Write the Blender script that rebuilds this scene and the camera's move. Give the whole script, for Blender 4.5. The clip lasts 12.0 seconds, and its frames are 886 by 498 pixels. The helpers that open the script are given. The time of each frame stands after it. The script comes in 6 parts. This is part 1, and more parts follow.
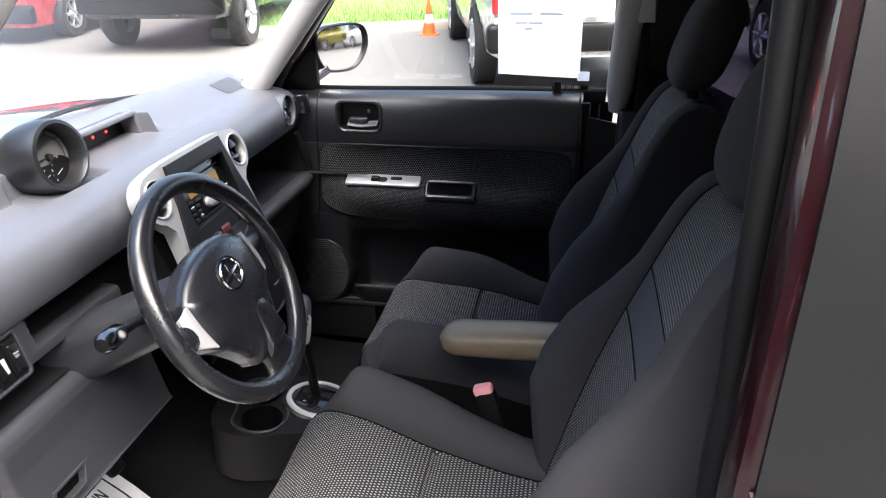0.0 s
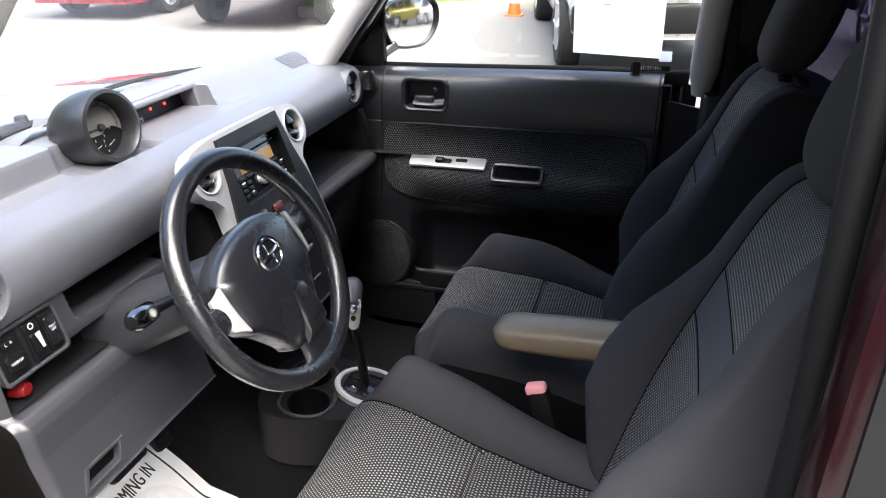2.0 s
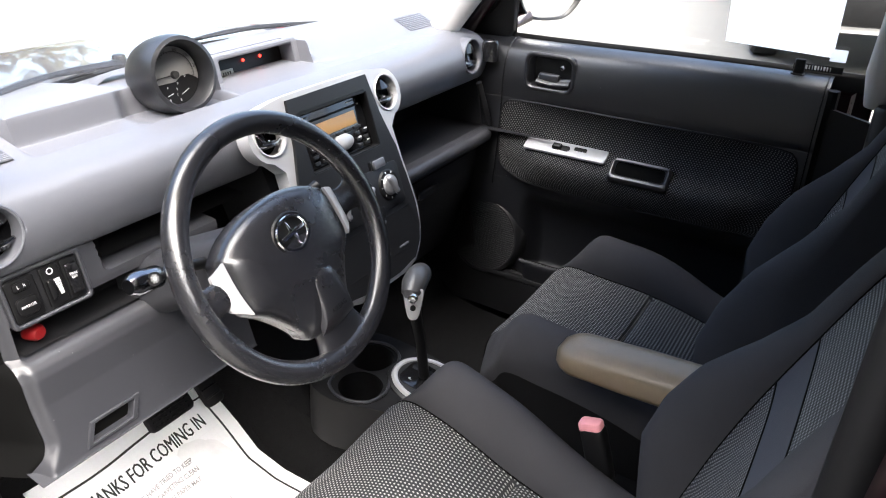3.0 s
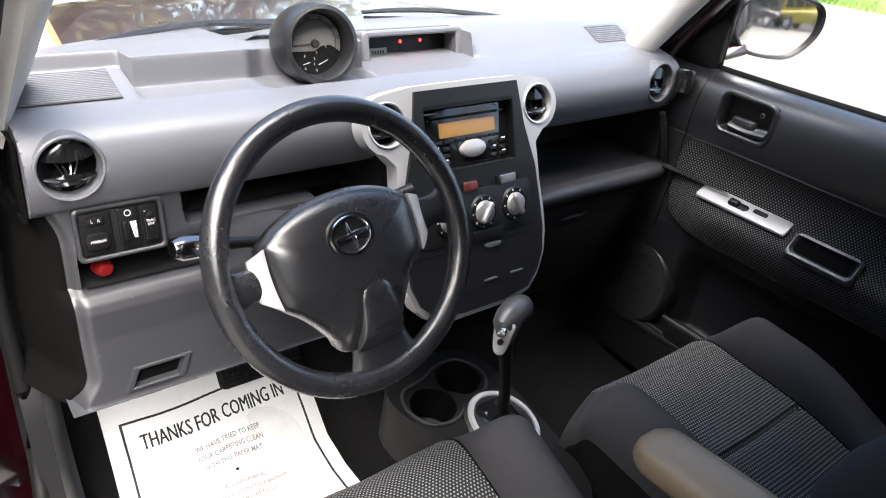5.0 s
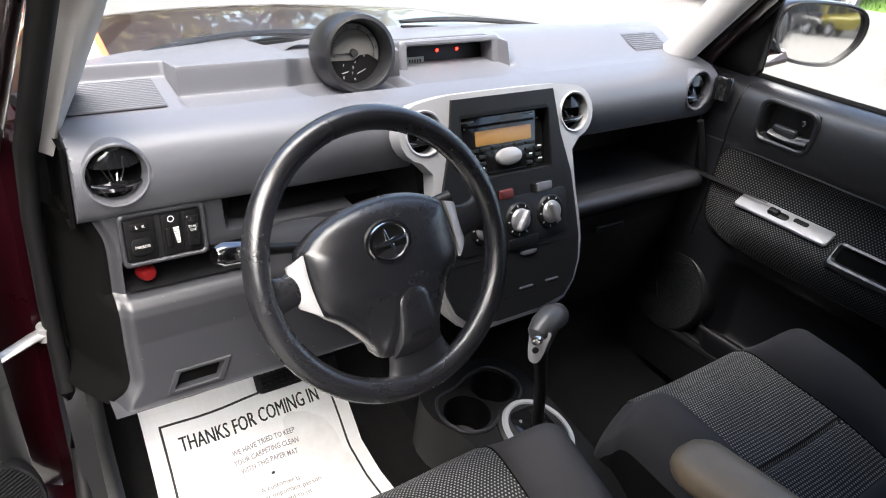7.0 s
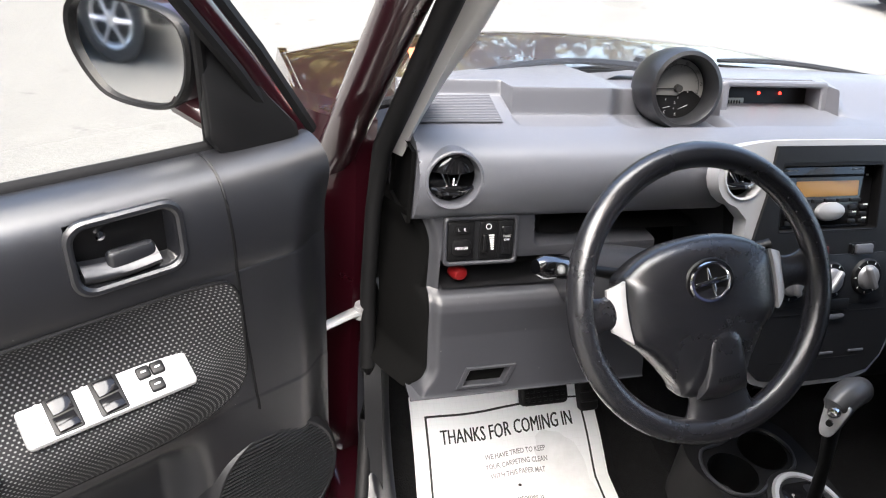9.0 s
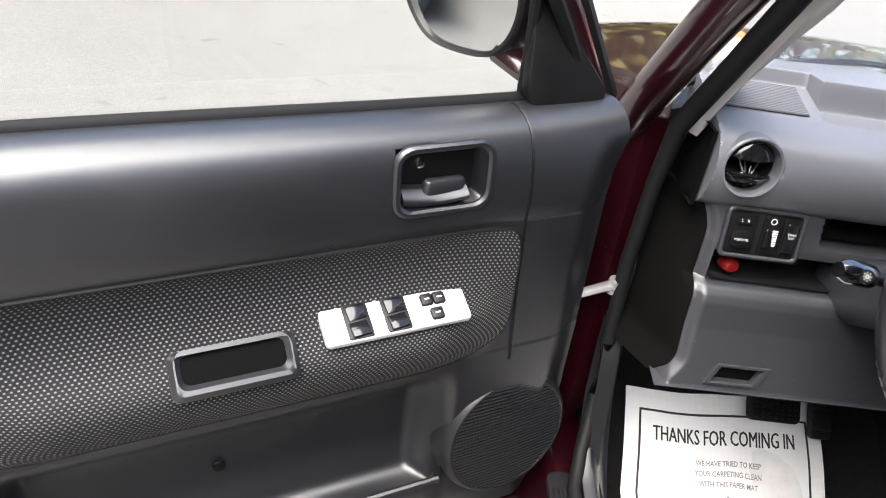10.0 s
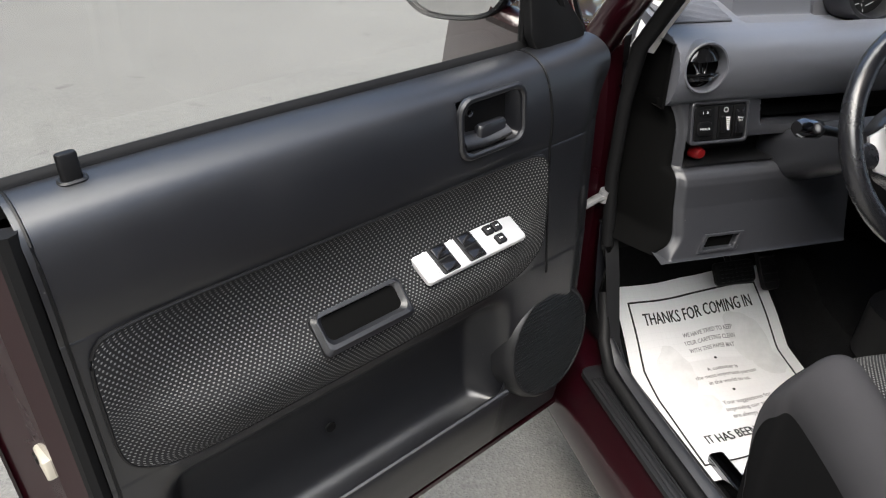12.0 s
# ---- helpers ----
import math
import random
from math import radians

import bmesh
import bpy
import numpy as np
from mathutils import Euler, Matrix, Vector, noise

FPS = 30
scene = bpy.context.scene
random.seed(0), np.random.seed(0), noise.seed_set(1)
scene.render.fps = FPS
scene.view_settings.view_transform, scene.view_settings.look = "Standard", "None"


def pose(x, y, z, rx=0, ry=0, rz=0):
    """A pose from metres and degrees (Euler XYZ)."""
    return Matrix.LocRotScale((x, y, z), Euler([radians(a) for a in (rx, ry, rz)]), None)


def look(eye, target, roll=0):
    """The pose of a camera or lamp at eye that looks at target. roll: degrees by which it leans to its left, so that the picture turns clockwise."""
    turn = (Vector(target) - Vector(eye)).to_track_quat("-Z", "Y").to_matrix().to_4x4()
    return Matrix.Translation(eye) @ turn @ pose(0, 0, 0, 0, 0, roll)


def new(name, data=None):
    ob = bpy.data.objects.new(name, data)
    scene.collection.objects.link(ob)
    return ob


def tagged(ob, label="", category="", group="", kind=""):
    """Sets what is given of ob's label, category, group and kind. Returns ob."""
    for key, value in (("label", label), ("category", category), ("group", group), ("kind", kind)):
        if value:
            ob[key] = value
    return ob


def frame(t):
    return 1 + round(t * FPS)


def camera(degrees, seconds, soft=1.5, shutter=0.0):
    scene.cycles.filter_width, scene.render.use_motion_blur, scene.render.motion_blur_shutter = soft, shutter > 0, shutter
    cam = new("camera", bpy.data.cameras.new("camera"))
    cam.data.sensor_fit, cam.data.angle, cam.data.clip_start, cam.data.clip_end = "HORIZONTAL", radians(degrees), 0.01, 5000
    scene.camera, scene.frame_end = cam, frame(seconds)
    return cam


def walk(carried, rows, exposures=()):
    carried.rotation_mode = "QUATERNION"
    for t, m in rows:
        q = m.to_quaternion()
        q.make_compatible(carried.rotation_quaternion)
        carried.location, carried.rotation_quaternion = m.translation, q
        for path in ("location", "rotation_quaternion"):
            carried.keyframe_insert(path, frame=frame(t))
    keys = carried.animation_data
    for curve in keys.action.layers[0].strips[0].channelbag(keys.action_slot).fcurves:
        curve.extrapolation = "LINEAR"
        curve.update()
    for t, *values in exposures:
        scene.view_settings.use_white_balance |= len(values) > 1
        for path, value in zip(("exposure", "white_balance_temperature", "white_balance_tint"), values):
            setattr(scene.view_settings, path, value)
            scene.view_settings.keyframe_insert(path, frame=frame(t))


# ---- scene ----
cam = camera(61.5, 12.0, 1.1)
PATH = [
    (0, (-1.339, -0.536, 1.465), (0.459, -0.202, 0.654), -0.7),
    (0.5, (-1.374, -0.521, 1.479), (0.421, -0.186, 0.664), -0.1),
    (1, (-1.332, -0.52, 1.45), (0.462, -0.173, 0.636), -0.7),
    (1.5, (-1.328, -0.525, 1.446), (0.448, -0.127, 0.617), -1.2),
    (2, (-1.25, -0.562, 1.437), (0.48, -0.028, 0.587), -1.0),
    (2.5, (-1.135, -0.629, 1.424), (0.522, 0.087, 0.562), 0.3),
    (3, (-1.032, -0.668, 1.414), (0.483, 0.256, 0.491), 1.2),
    (3.2, (-0.977, -0.657, 1.408), (0.494, 0.304, 0.452), 3.5),
    (4.8, (-0.811, -0.712, 1.409), (0.353, 0.591, 0.436), 7.5),
    (5, (-0.81, -0.708, 1.41), (0.342, 0.608, 0.44), 7.5),
    (5.5, (-0.812, -0.71, 1.408), (0.323, 0.614, 0.429), 7.4),
    (6, (-0.813, -0.713, 1.41), (0.318, 0.612, 0.428), 7.3),
    (6.5, (-0.813, -0.709, 1.41), (0.305, 0.642, 0.448), 7.0),
    (6.7, (-0.815, -0.712, 1.41), (0.297, 0.648, 0.454), 6.9),
    (8.3, (-0.859, -0.672, 1.416), (-0.033, 0.856, 0.424), 5.5),
    (8.5, (-0.887, -0.674, 1.402), (-0.113, 0.899, 0.44), 6.0),
    (9, (-0.941, -0.676, 1.404), (-0.371, 0.987, 0.45), 6.4),
    (9.5, (-1.004, -0.681, 1.394), (-0.647, 1.039, 0.438), 7.2),
    (10, (-1.101, -0.686, 1.351), (-0.959, 1.028, 0.33), 9.5),
    (10.5, (-1.171, -0.695, 1.334), (-1.213, 0.995, 0.265), 7.3),
    (11, (-1.248, -0.663, 1.315), (-1.219, 1.022, 0.238), 4.7),
    (11.2, (-1.279, -0.653, 1.321), (-1.143, 1.037, 0.261), 4.1),
    (11.5, (-1.336, -0.67, 1.311), (-1.023, 0.995, 0.249), 3.3),
    (11.7, (-1.358, -0.715, 1.339), (-1.01, 0.95, 0.289), 2.8),
    (12, (-1.414, -0.828, 1.335), (-0.904, 0.829, 0.337), 2.0),
]
EXPOSURES = [(0.0, 3.25, 6750, 10), (0.5, 3.6, 6750, 10), (1.5, 3.4, 6750, 10), (3.0, 3.65, 6800, 10), (5.0, 3.45, 6850, 10), (5.5, 3.3, 6850, 10), (6.5, 3.25, 6850, 10), (8.5, 3.25, 6800, 10), (9.0, 3.2, 6800, 10), (9.5, 3.25, 6800, 10), (10.0, 3.05, 6750, 10), (10.6, 2.95, 6750, 10), (11.3, 2.68, 6750, 9), (12.0, 2.3, 6700, 7)]
walk(cam, [(t, look(eye, target, roll)) for t, eye, target, roll in PATH], EXPOSURES)

# ---- daylight: bright haze, soft sun high above the car's left side ----
world = bpy.data.worlds.new("sky")
scene.world = world
world.use_nodes = True
wn = world.node_tree
wn.nodes.clear()
sky = wn.nodes.new("ShaderNodeTexSky")
sky.sky_type, sky.sun_disc = "NISHITA", False
sky.sun_elevation, sky.sun_rotation = radians(61), radians(-138)
sky.dust_density, sky.air_density = 3.0, 1.0
back = wn.nodes.new("ShaderNodeBackground")
back.inputs["Strength"].default_value = 0.08
wout = wn.nodes.new("ShaderNodeOutputWorld")
wn.links.new(sky.outputs[0], back.inputs[0])
wn.links.new(back.outputs[0], wout.inputs[0])
sun_data = bpy.data.lights.new("sun", "SUN")
sun_data.energy, sun_data.angle, sun_data.color = 2.2, radians(76), (1.0, 0.985, 0.97)
sun = new("sun", sun_data)
sun.matrix_world = look((-3.0, -3.3, 8.2), (0, 0, 0))


# ---- materials ----
def node(nt, kind, **inputs):
    n = nt.nodes.new(kind)
    for k, v in inputs.items():
        n.inputs[k.replace("_", " ")].default_value = v
    return n


def maths(nt, op, a, b=None):
    n = nt.nodes.new("ShaderNodeMath")
    n.operation = op
    for k, v in enumerate((a, b)):
        if v is None:
            continue
        if isinstance(v, (int, float)):
            n.inputs[k].default_value = v
        else:
            nt.links.new(v, n.inputs[k])
    return n.outputs[0]


def shade(name, colour, rough=0.5, metal=0.0, coat=0.0, vary=0.15, grain=900.0, bump=0.05, stain=6.0, spec=0.5, specks=0.0):
    """A surface with fine grain relief and soft, larger stains."""
    m = bpy.data.materials.new(name)
    m.use_nodes = True
    nt = m.node_tree
    b = nt.nodes["Principled BSDF"]
    b.inputs["Metallic"].default_value = metal
    b.inputs["Coat Weight"].default_value = coat
    b.inputs["Coat Roughness"].default_value = 0.04
    b.inputs["Specular IOR Level"].default_value = spec
    co = nt.nodes.new("ShaderNodeTexCoord")
    big = node(nt, "ShaderNodeTexNoise", Scale=stain, Detail=6.0, Roughness=0.65)
    fine = node(nt, "ShaderNodeTexNoise", Scale=grain, Detail=2.0)
    for t in (big, fine):
        nt.links.new(co.outputs["Object"], t.inputs["Vector"])
    ramp = nt.nodes.new("ShaderNodeMapRange")
    ramp.inputs["To Min"].default_value, ramp.inputs["To Max"].default_value = 1 - vary, 1 + vary
    nt.links.new(big.outputs["Fac"], ramp.inputs["Value"])
    mul = nt.nodes.new("ShaderNodeVectorMath")
    mul.operation = "SCALE"
    mul.inputs[0].default_value = colour
    nt.links.new(ramp.outputs[0], mul.inputs["Scale"])
    tone = mul.outputs[0]
    if specks:
        spots = node(nt, "ShaderNodeTexVoronoi", Scale=70.0)
        nt.links.new(co.outputs["Object"], spots.inputs["Vector"])
        tint = nt.nodes.new("ShaderNodeSeparateXYZ")
        nt.links.new(spots.outputs["Color"], tint.inputs[0])
        dust = maths(nt, "MULTIPLY", maths(nt, "GREATER_THAN", tint.outputs[0], 1 - specks), maths(nt, "LESS_THAN", spots.outputs["Distance"], 0.07))
        blend = nt.nodes.new("ShaderNodeMix")
        blend.data_type = "RGBA"
        blend.inputs[7].default_value = (0.32, 0.31, 0.30, 1)
        nt.links.new(maths(nt, "MULTIPLY", dust, 0.35), blend.inputs[0])
        nt.links.new(tone, blend.inputs[6])
        tone = blend.outputs[2]
    nt.links.new(tone, b.inputs["Base Color"])
    rr = nt.nodes.new("ShaderNodeMapRange")
    rr.inputs["To Min"].default_value, rr.inputs["To Max"].default_value = max(rough - 0.09, 0.02), min(rough + 0.09, 1)
    nt.links.new(big.outputs["Fac"], rr.inputs["Value"])
    nt.links.new(rr.outputs[0], b.inputs["Roughness"])
    if bump:
        bp = node(nt, "ShaderNodeBump", Strength=bump, Distance=0.002)
        nt.links.new(fine.outputs["Fac"], bp.inputs["Height"])
        nt.links.new(bp.outputs[0], b.inputs["Normal"])
    return m


def dotted(name, ground, dot, pitch, size=0.3, aspect=0.8, rough=0.85):
    """Woven cloth with staggered pale dots, laid by the UV map in metres."""
    m = bpy.data.materials.new(name)
    m.use_nodes = True
    nt = m.node_tree
    b = nt.nodes["Principled BSDF"]
    b.inputs["Roughness"].default_value = rough
    b.inputs["Sheen Weight"].default_value = 0.02
    b.inputs["Specular IOR Level"].default_value = 0.25
    uv = nt.nodes.new("ShaderNodeUVMap")
    sep = nt.nodes.new("ShaderNodeSeparateXYZ")
    nt.links.new(uv.outputs[0], sep.inputs[0])
    v = maths(nt, "DIVIDE", sep.outputs[1], pitch * aspect)
    row = maths(nt, "FLOOR", v)
    u = maths(nt, "ADD", maths(nt, "DIVIDE", sep.outputs[0], pitch), maths(nt, "MULTIPLY", row, 0.5))
    fu = maths(nt, "SUBTRACT", maths(nt, "FRACT", u), 0.5)
    fv = maths(nt, "MULTIPLY", maths(nt, "SUBTRACT", maths(nt, "FRACT", v), 0.5), aspect)
    d = maths(nt, "SQRT", maths(nt, "ADD", maths(nt, "MULTIPLY", fu, fu), maths(nt, "MULTIPLY", fv, fv)))
    mask = nt.nodes.new("ShaderNodeMapRange")
    mask.interpolation_type = "SMOOTHSTEP"
    mask.inputs["From Min"].default_value, mask.inputs["From Max"].default_value = size + 0.06, size - 0.06
    nt.links.new(d, mask.inputs["Value"])
    noise_t = node(nt, "ShaderNodeTexNoise", Scale=14.0, Detail=5.0)
    co = nt.nodes.new("ShaderNodeTexCoord")
    nt.links.new(co.outputs["Object"], noise_t.inputs["Vector"])
    amount = maths(nt, "MULTIPLY", mask.outputs[0], maths(nt, "ADD", maths(nt, "MULTIPLY", noise_t.outputs["Fac"], 0.7), 0.6))
    mix = nt.nodes.new("ShaderNodeMix")
    mix.data_type = "RGBA"
    mix.inputs[6].default_value, mix.inputs[7].default_value = (*ground, 1), (*dot, 1)
    nt.links.new(amount, mix.inputs[0])
    nt.links.new(mix.outputs[2], b.inputs["Base Color"])
    bp = node(nt, "ShaderNodeBump", Strength=0.35, Distance=0.001)
    nt.links.new(mask.outputs[0], bp.inputs["Height"])
    nt.links.new(bp.outputs[0], b.inputs["Normal"])
    return m


def glassy(name, tint=(0.97, 0.98, 0.97), gloss=1.0):
    """A thin pane: clear, with the gloss of glass."""
    m = bpy.data.materials.new(name)
    m.use_nodes = True
    nt = m.node_tree
    nt.nodes.clear()
    out = nt.nodes.new("ShaderNodeOutputMaterial")
    clear = node(nt, "ShaderNodeBsdfTransparent", Color=(*tint, 1))
    shine = node(nt, "ShaderNodeBsdfGlossy", Color=(1, 1, 1, 1), Roughness=0.01)
    lay = nt.nodes.new("ShaderNodeLayerWeight")
    fres = maths(nt, "ADD", maths(nt, "MULTIPLY", maths(nt, "POWER", lay.outputs["Facing"], 5.0), 0.9), 0.06)
    mix = nt.nodes.new("ShaderNodeMixShader")
    nt.links.new(maths(nt, "MULTIPLY", fres, gloss), mix.inputs[0])
    nt.links.new(clear.outputs[0], mix.inputs[1])
    nt.links.new(shine.outputs[0], mix.inputs[2])
    nt.links.new(mix.outputs[0], out.inputs[0])
    return m


def lit(name, colour, strength):
    m = bpy.data.materials.new(name)
    m.use_nodes = True
    b = m.node_tree.nodes["Principled BSDF"]
    b.inputs["Base Color"].default_value = (*colour, 1)
    b.inputs["Emission Color"].default_value = (*colour, 1)
    b.inputs["Emission Strength"].default_value = strength
    return m


TRIM = shade("door_plastic", (0.0062, 0.0066, 0.0088), 0.38, grain=1400, bump=0.09, vary=0.14, spec=1.0, specks=0.02)
DASH = shade("dash_plastic", (0.104, 0.107, 0.122), 0.39, grain=1400, bump=0.12, vary=0.08, spec=0.75)
DARK = shade("dark_plastic", (0.010, 0.0102, 0.0113), 0.40, grain=1400, bump=0.10, vary=0.1, spec=0.38)
GREY = shade("grey_plastic", (0.029, 0.030, 0.035), 0.38, grain=1200, bump=0.14, vary=0.08, spec=0.6, specks=0.08)
BLACK = shade("black_plastic", (0.005, 0.005, 0.0055), 0.42, bump=0.03, spec=0.28)
GLOSS = shade("gloss_black", (0.008, 0.008, 0.009), 0.08, bump=0.0)
RUBBER = shade("rubber", (0.0055, 0.0055, 0.006), 0.6, bump=0.05, spec=0.2)
SILVER = shade("silver_paint", (0.46, 0.46, 0.47), 0.38, metal=0.35, bump=0.02, vary=0.05)
SATIN = shade("satin_silver", (0.30, 0.30, 0.31), 0.34, metal=0.5, bump=0.02, vary=0.06)
CHROME = shade("chrome", (0.75, 0.75, 0.76), 0.12, metal=1.0, bump=0.0, vary=0.04)
MIRROR = shade("mirror", (0.9, 0.9, 0.9), 0.01, metal=1.0, bump=0.0, vary=0.0)
PILLAR = shade("pillar_trim", (0.52, 0.51, 0.50), 0.6, grain=700, bump=0.15, vary=0.06)
LINER = shade("headliner_cloth", (0.22, 0.22, 0.22), 0.9, grain=500, bump=0.2, vary=0.06)
CARPET = shade("carpet", (0.0065, 0.0065, 0.0068), 0.95, grain=350, bump=0.9, vary=0.55, stain=45, spec=0.1)
BANDCLOTH = shade("band_cloth", (0.062, 0.063, 0.072), 0.9, grain=900, bump=0.2, vary=0.1, stain=12, spec=0.15)
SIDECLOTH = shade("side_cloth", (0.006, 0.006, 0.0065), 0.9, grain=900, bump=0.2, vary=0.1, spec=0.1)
CLOTH = shade("plain_cloth", (0.042, 0.0415, 0.0455), 0.9, grain=900, bump=0.25, vary=0.15, stain=12, spec=0.15)
TAN = shade("tan_leatherette", (0.205, 0.158, 0.106), 0.36, grain=500, bump=0.18, vary=0.28, stain=14)
PAINT = shade("maroon_paint", (0.0145, 0.0008, 0.0027), 0.3, metal=0.2, coat=1.0, grain=2500, bump=0.0, vary=0.08)
LEATHER = shade("wheel_rubber", (0.0115, 0.0117, 0.0142), 0.27, grain=1200, bump=0.10, vary=0.12, spec=0.95, specks=0.10)
RED = shade("red_plastic", (0.13, 0.005, 0.006), 0.35, bump=0.0)
PINK = shade("red_button", (0.80, 0.33, 0.35), 0.45, bump=0.0)
WHITE = shade("white_mark", (0.75, 0.75, 0.74), 0.6, bump=0.0)
FADED = shade("faded_ink", (0.20, 0.20, 0.205), 0.7, bump=0.0)
INK = shade("ink", (0.012, 0.012, 0.012), 0.7, bump=0.0)
PAPER = shade("paper", (0.78, 0.78, 0.79), 0.8, grain=260, bump=0.08, vary=0.06, stain=8)
pn = PAPER.node_tree
pco = pn.nodes["Texture Coordinate"]
psep = pn.nodes.new("ShaderNodeSeparateXYZ")
pn.links.new(pco.outputs["Object"], psep.inputs[0])
gx, gy = [maths(pn, "LESS_THAN", maths(pn, "FRACT", maths(pn, "DIVIDE", psep.outputs[k], 0.0125)), 0.07) for k in (0, 1)]
pale = maths(pn, "SUBTRACT", 1.0, maths(pn, "MULTIPLY", maths(pn, "MAXIMUM", gx, gy), 0.05))
pmul = pn.nodes.new("ShaderNodeVectorMath")
pmul.operation = "SCALE"
pn.links.new(pn.nodes["Principled BSDF"].inputs["Base Color"].links[0].from_socket, pmul.inputs[0])
pn.links.new(pale, pmul.inputs["Scale"])
pn.links.new(pmul.outputs[0], pn.nodes["Principled BSDF"].inputs["Base Color"])
SEATFAB = dotted("seat_cloth", (0.020, 0.020, 0.022), (0.27, 0.27, 0.262), 0.0066, 0.22)
DOORFAB = dotted("door_cloth", (0.0085, 0.0085, 0.0095), (0.15, 0.15, 0.15), 0.0070, 0.205)
GLASS = glassy("clear_glass")
TYRE = shade("tyre", (0.02, 0.02, 0.02), 0.8, bump=0.1, grain=200)
STEEL = shade("dark_chrome", (0.22, 0.22, 0.23), 0.16, metal=1.0, bump=0.0, vary=0.04)
GRIP = shade("satin_grip", (0.055, 0.055, 0.058), 0.34, grain=1400, bump=0.06, vary=0.1)
PALE = shade("pale_zinc", (0.42, 0.39, 0.33), 0.4, metal=0.2, bump=0.0)
MATTE = shade("matte_black", (0.003, 0.003, 0.003), 0.9, bump=0.0, spec=0.05)
ALLOY = shade("alloy", (0.6, 0.6, 0.61), 0.3, metal=0.8, bump=0.0)


# ---- building helpers ----
def thing(name, label, category, at=(0, 0, 0), group="", kind=""):
    ob = new(name)
    ob.empty_display_size = 0.05
    ob.location = at
    return tagged(ob, label, category, group, kind)


def stands(ob):
    m = Matrix.Identity(4)
    while ob:
        m = ob.matrix_basis @ m if ob.parent is None else ob.matrix_parent_inverse @ ob.matrix_basis @ m
        ob = ob.parent
    return m


def finish(name, bm, material, smooth=38):
    bmesh.ops.remove_doubles(bm, verts=bm.verts, dist=1e-6)
    bmesh.ops.recalc_face_normals(bm, faces=bm.faces)
    for f in bm.faces:
        f.smooth = True
    for e in bm.edges:
        e.smooth = not (len(e.link_faces) == 2 and e.calc_face_angle(0) > radians(smooth))
    me = bpy.data.meshes.new(name)
    bm.to_mesh(me)
    bm.free()
    me.materials.append(material)
    return me


def part(name, bm, material, parent=None, label="", smooth=38):
    """Links a bmesh, built in world places, as one mesh under a thing or part."""
    ob = new(name, finish(name, bm, material, smooth))
    if parent:
        ob.parent = parent
        ob.matrix_parent_inverse = stands(parent).inverted()
    return tagged(ob, label)


def frame_of(origin, out, up=(0, 0, 1)):
    """Local axes: x across, y up, z outwards."""
    z = Vector(out).normalized()
    x = Vector(up).cross(z).normalized()
    m = Matrix.Identity(4)
    m.col[0][:3], m.col[1][:3], m.col[2][:3], m.col[3][:3] = x, z.cross(x), z, origin
    return m


def rrect(w, h, r, n=5, cx=0.0, cy=0.0):
    pts = []
    for k, (sx, sy) in enumerate(((1, 1), (-1, 1), (-1, -1), (1, -1))):
        for i in range(n + 1):
            a = math.pi / 2 * (k + i / n)
            pts.append((cx + sx * (w / 2 - r) + r * math.cos(a), cy + sy * (h / 2 - r) + r * math.sin(a)))
    return pts


def ellipse(rx, ry, n=32, cx=0.0, cy=0.0):
    return [(cx + rx * math.cos(2 * math.pi * i / n), cy + ry * math.sin(2 * math.pi * i / n)) for i in range(n)]


def shrink(pts, d):
    cx, cy = sum(p[0] for p in pts) / len(pts), sum(p[1] for p in pts) / len(pts)
    w = max(abs(p[0] - cx) for p in pts)
    h = max(abs(p[1] - cy) for p in pts)
    return [(cx + (x - cx) * (1 - d / w), cy + (y - cy) * (1 - d / h)) for x, y in pts]


def loop_of(bm, pts, m, z):
    return [bm.verts.new(m @ Vector((x, y, z))) for x, y in pts]


def bridge(bm, a, b, closed=True):
    n = len(a)
    for i in range(n if closed else n - 1):
        j = (i + 1) % n
        bm.faces.new((a[i], a[j], b[j], b[i]))


def slab(bm, pts, m, thick, bevel=0.002, base=0.0):
    """A plate with a rounded front edge, from base to base + thick along the frame's z."""
    a = loop_of(bm, pts, m, base)
    b = loop_of(bm, pts, m, base + thick - bevel)
    c = loop_of(bm, shrink(pts, bevel * 0.4), m, base + thick - bevel * 0.3)
    d = loop_of(bm, shrink(pts, bevel * 1.2), m, base + thick)
    for p, q in ((a, b), (b, c), (c, d)):
        bridge(bm, p, q)
    bm.faces.new(d)
    bm.faces.new(list(reversed(a)))
    return bm


def ring(bm, outer, inner, m, thick, base=0.0, bevel=0.002):
    """A frame between two outlines of as many points."""
    a, b = loop_of(bm, outer, m, base), loop_of(bm, outer, m, base + thick - bevel)
    c = loop_of(bm, shrink(outer, bevel), m, base + thick)
    d, e = loop_of(bm, shrink(inner, -bevel), m, base + thick), loop_of(bm, inner, m, base + thick - bevel)
    f = loop_of(bm, inner, m, base)
    for p, q in ((a, b), (b, c), (c, d), (d, e), (e, f), (f, a)):
        bridge(bm, p, q)
    return bm


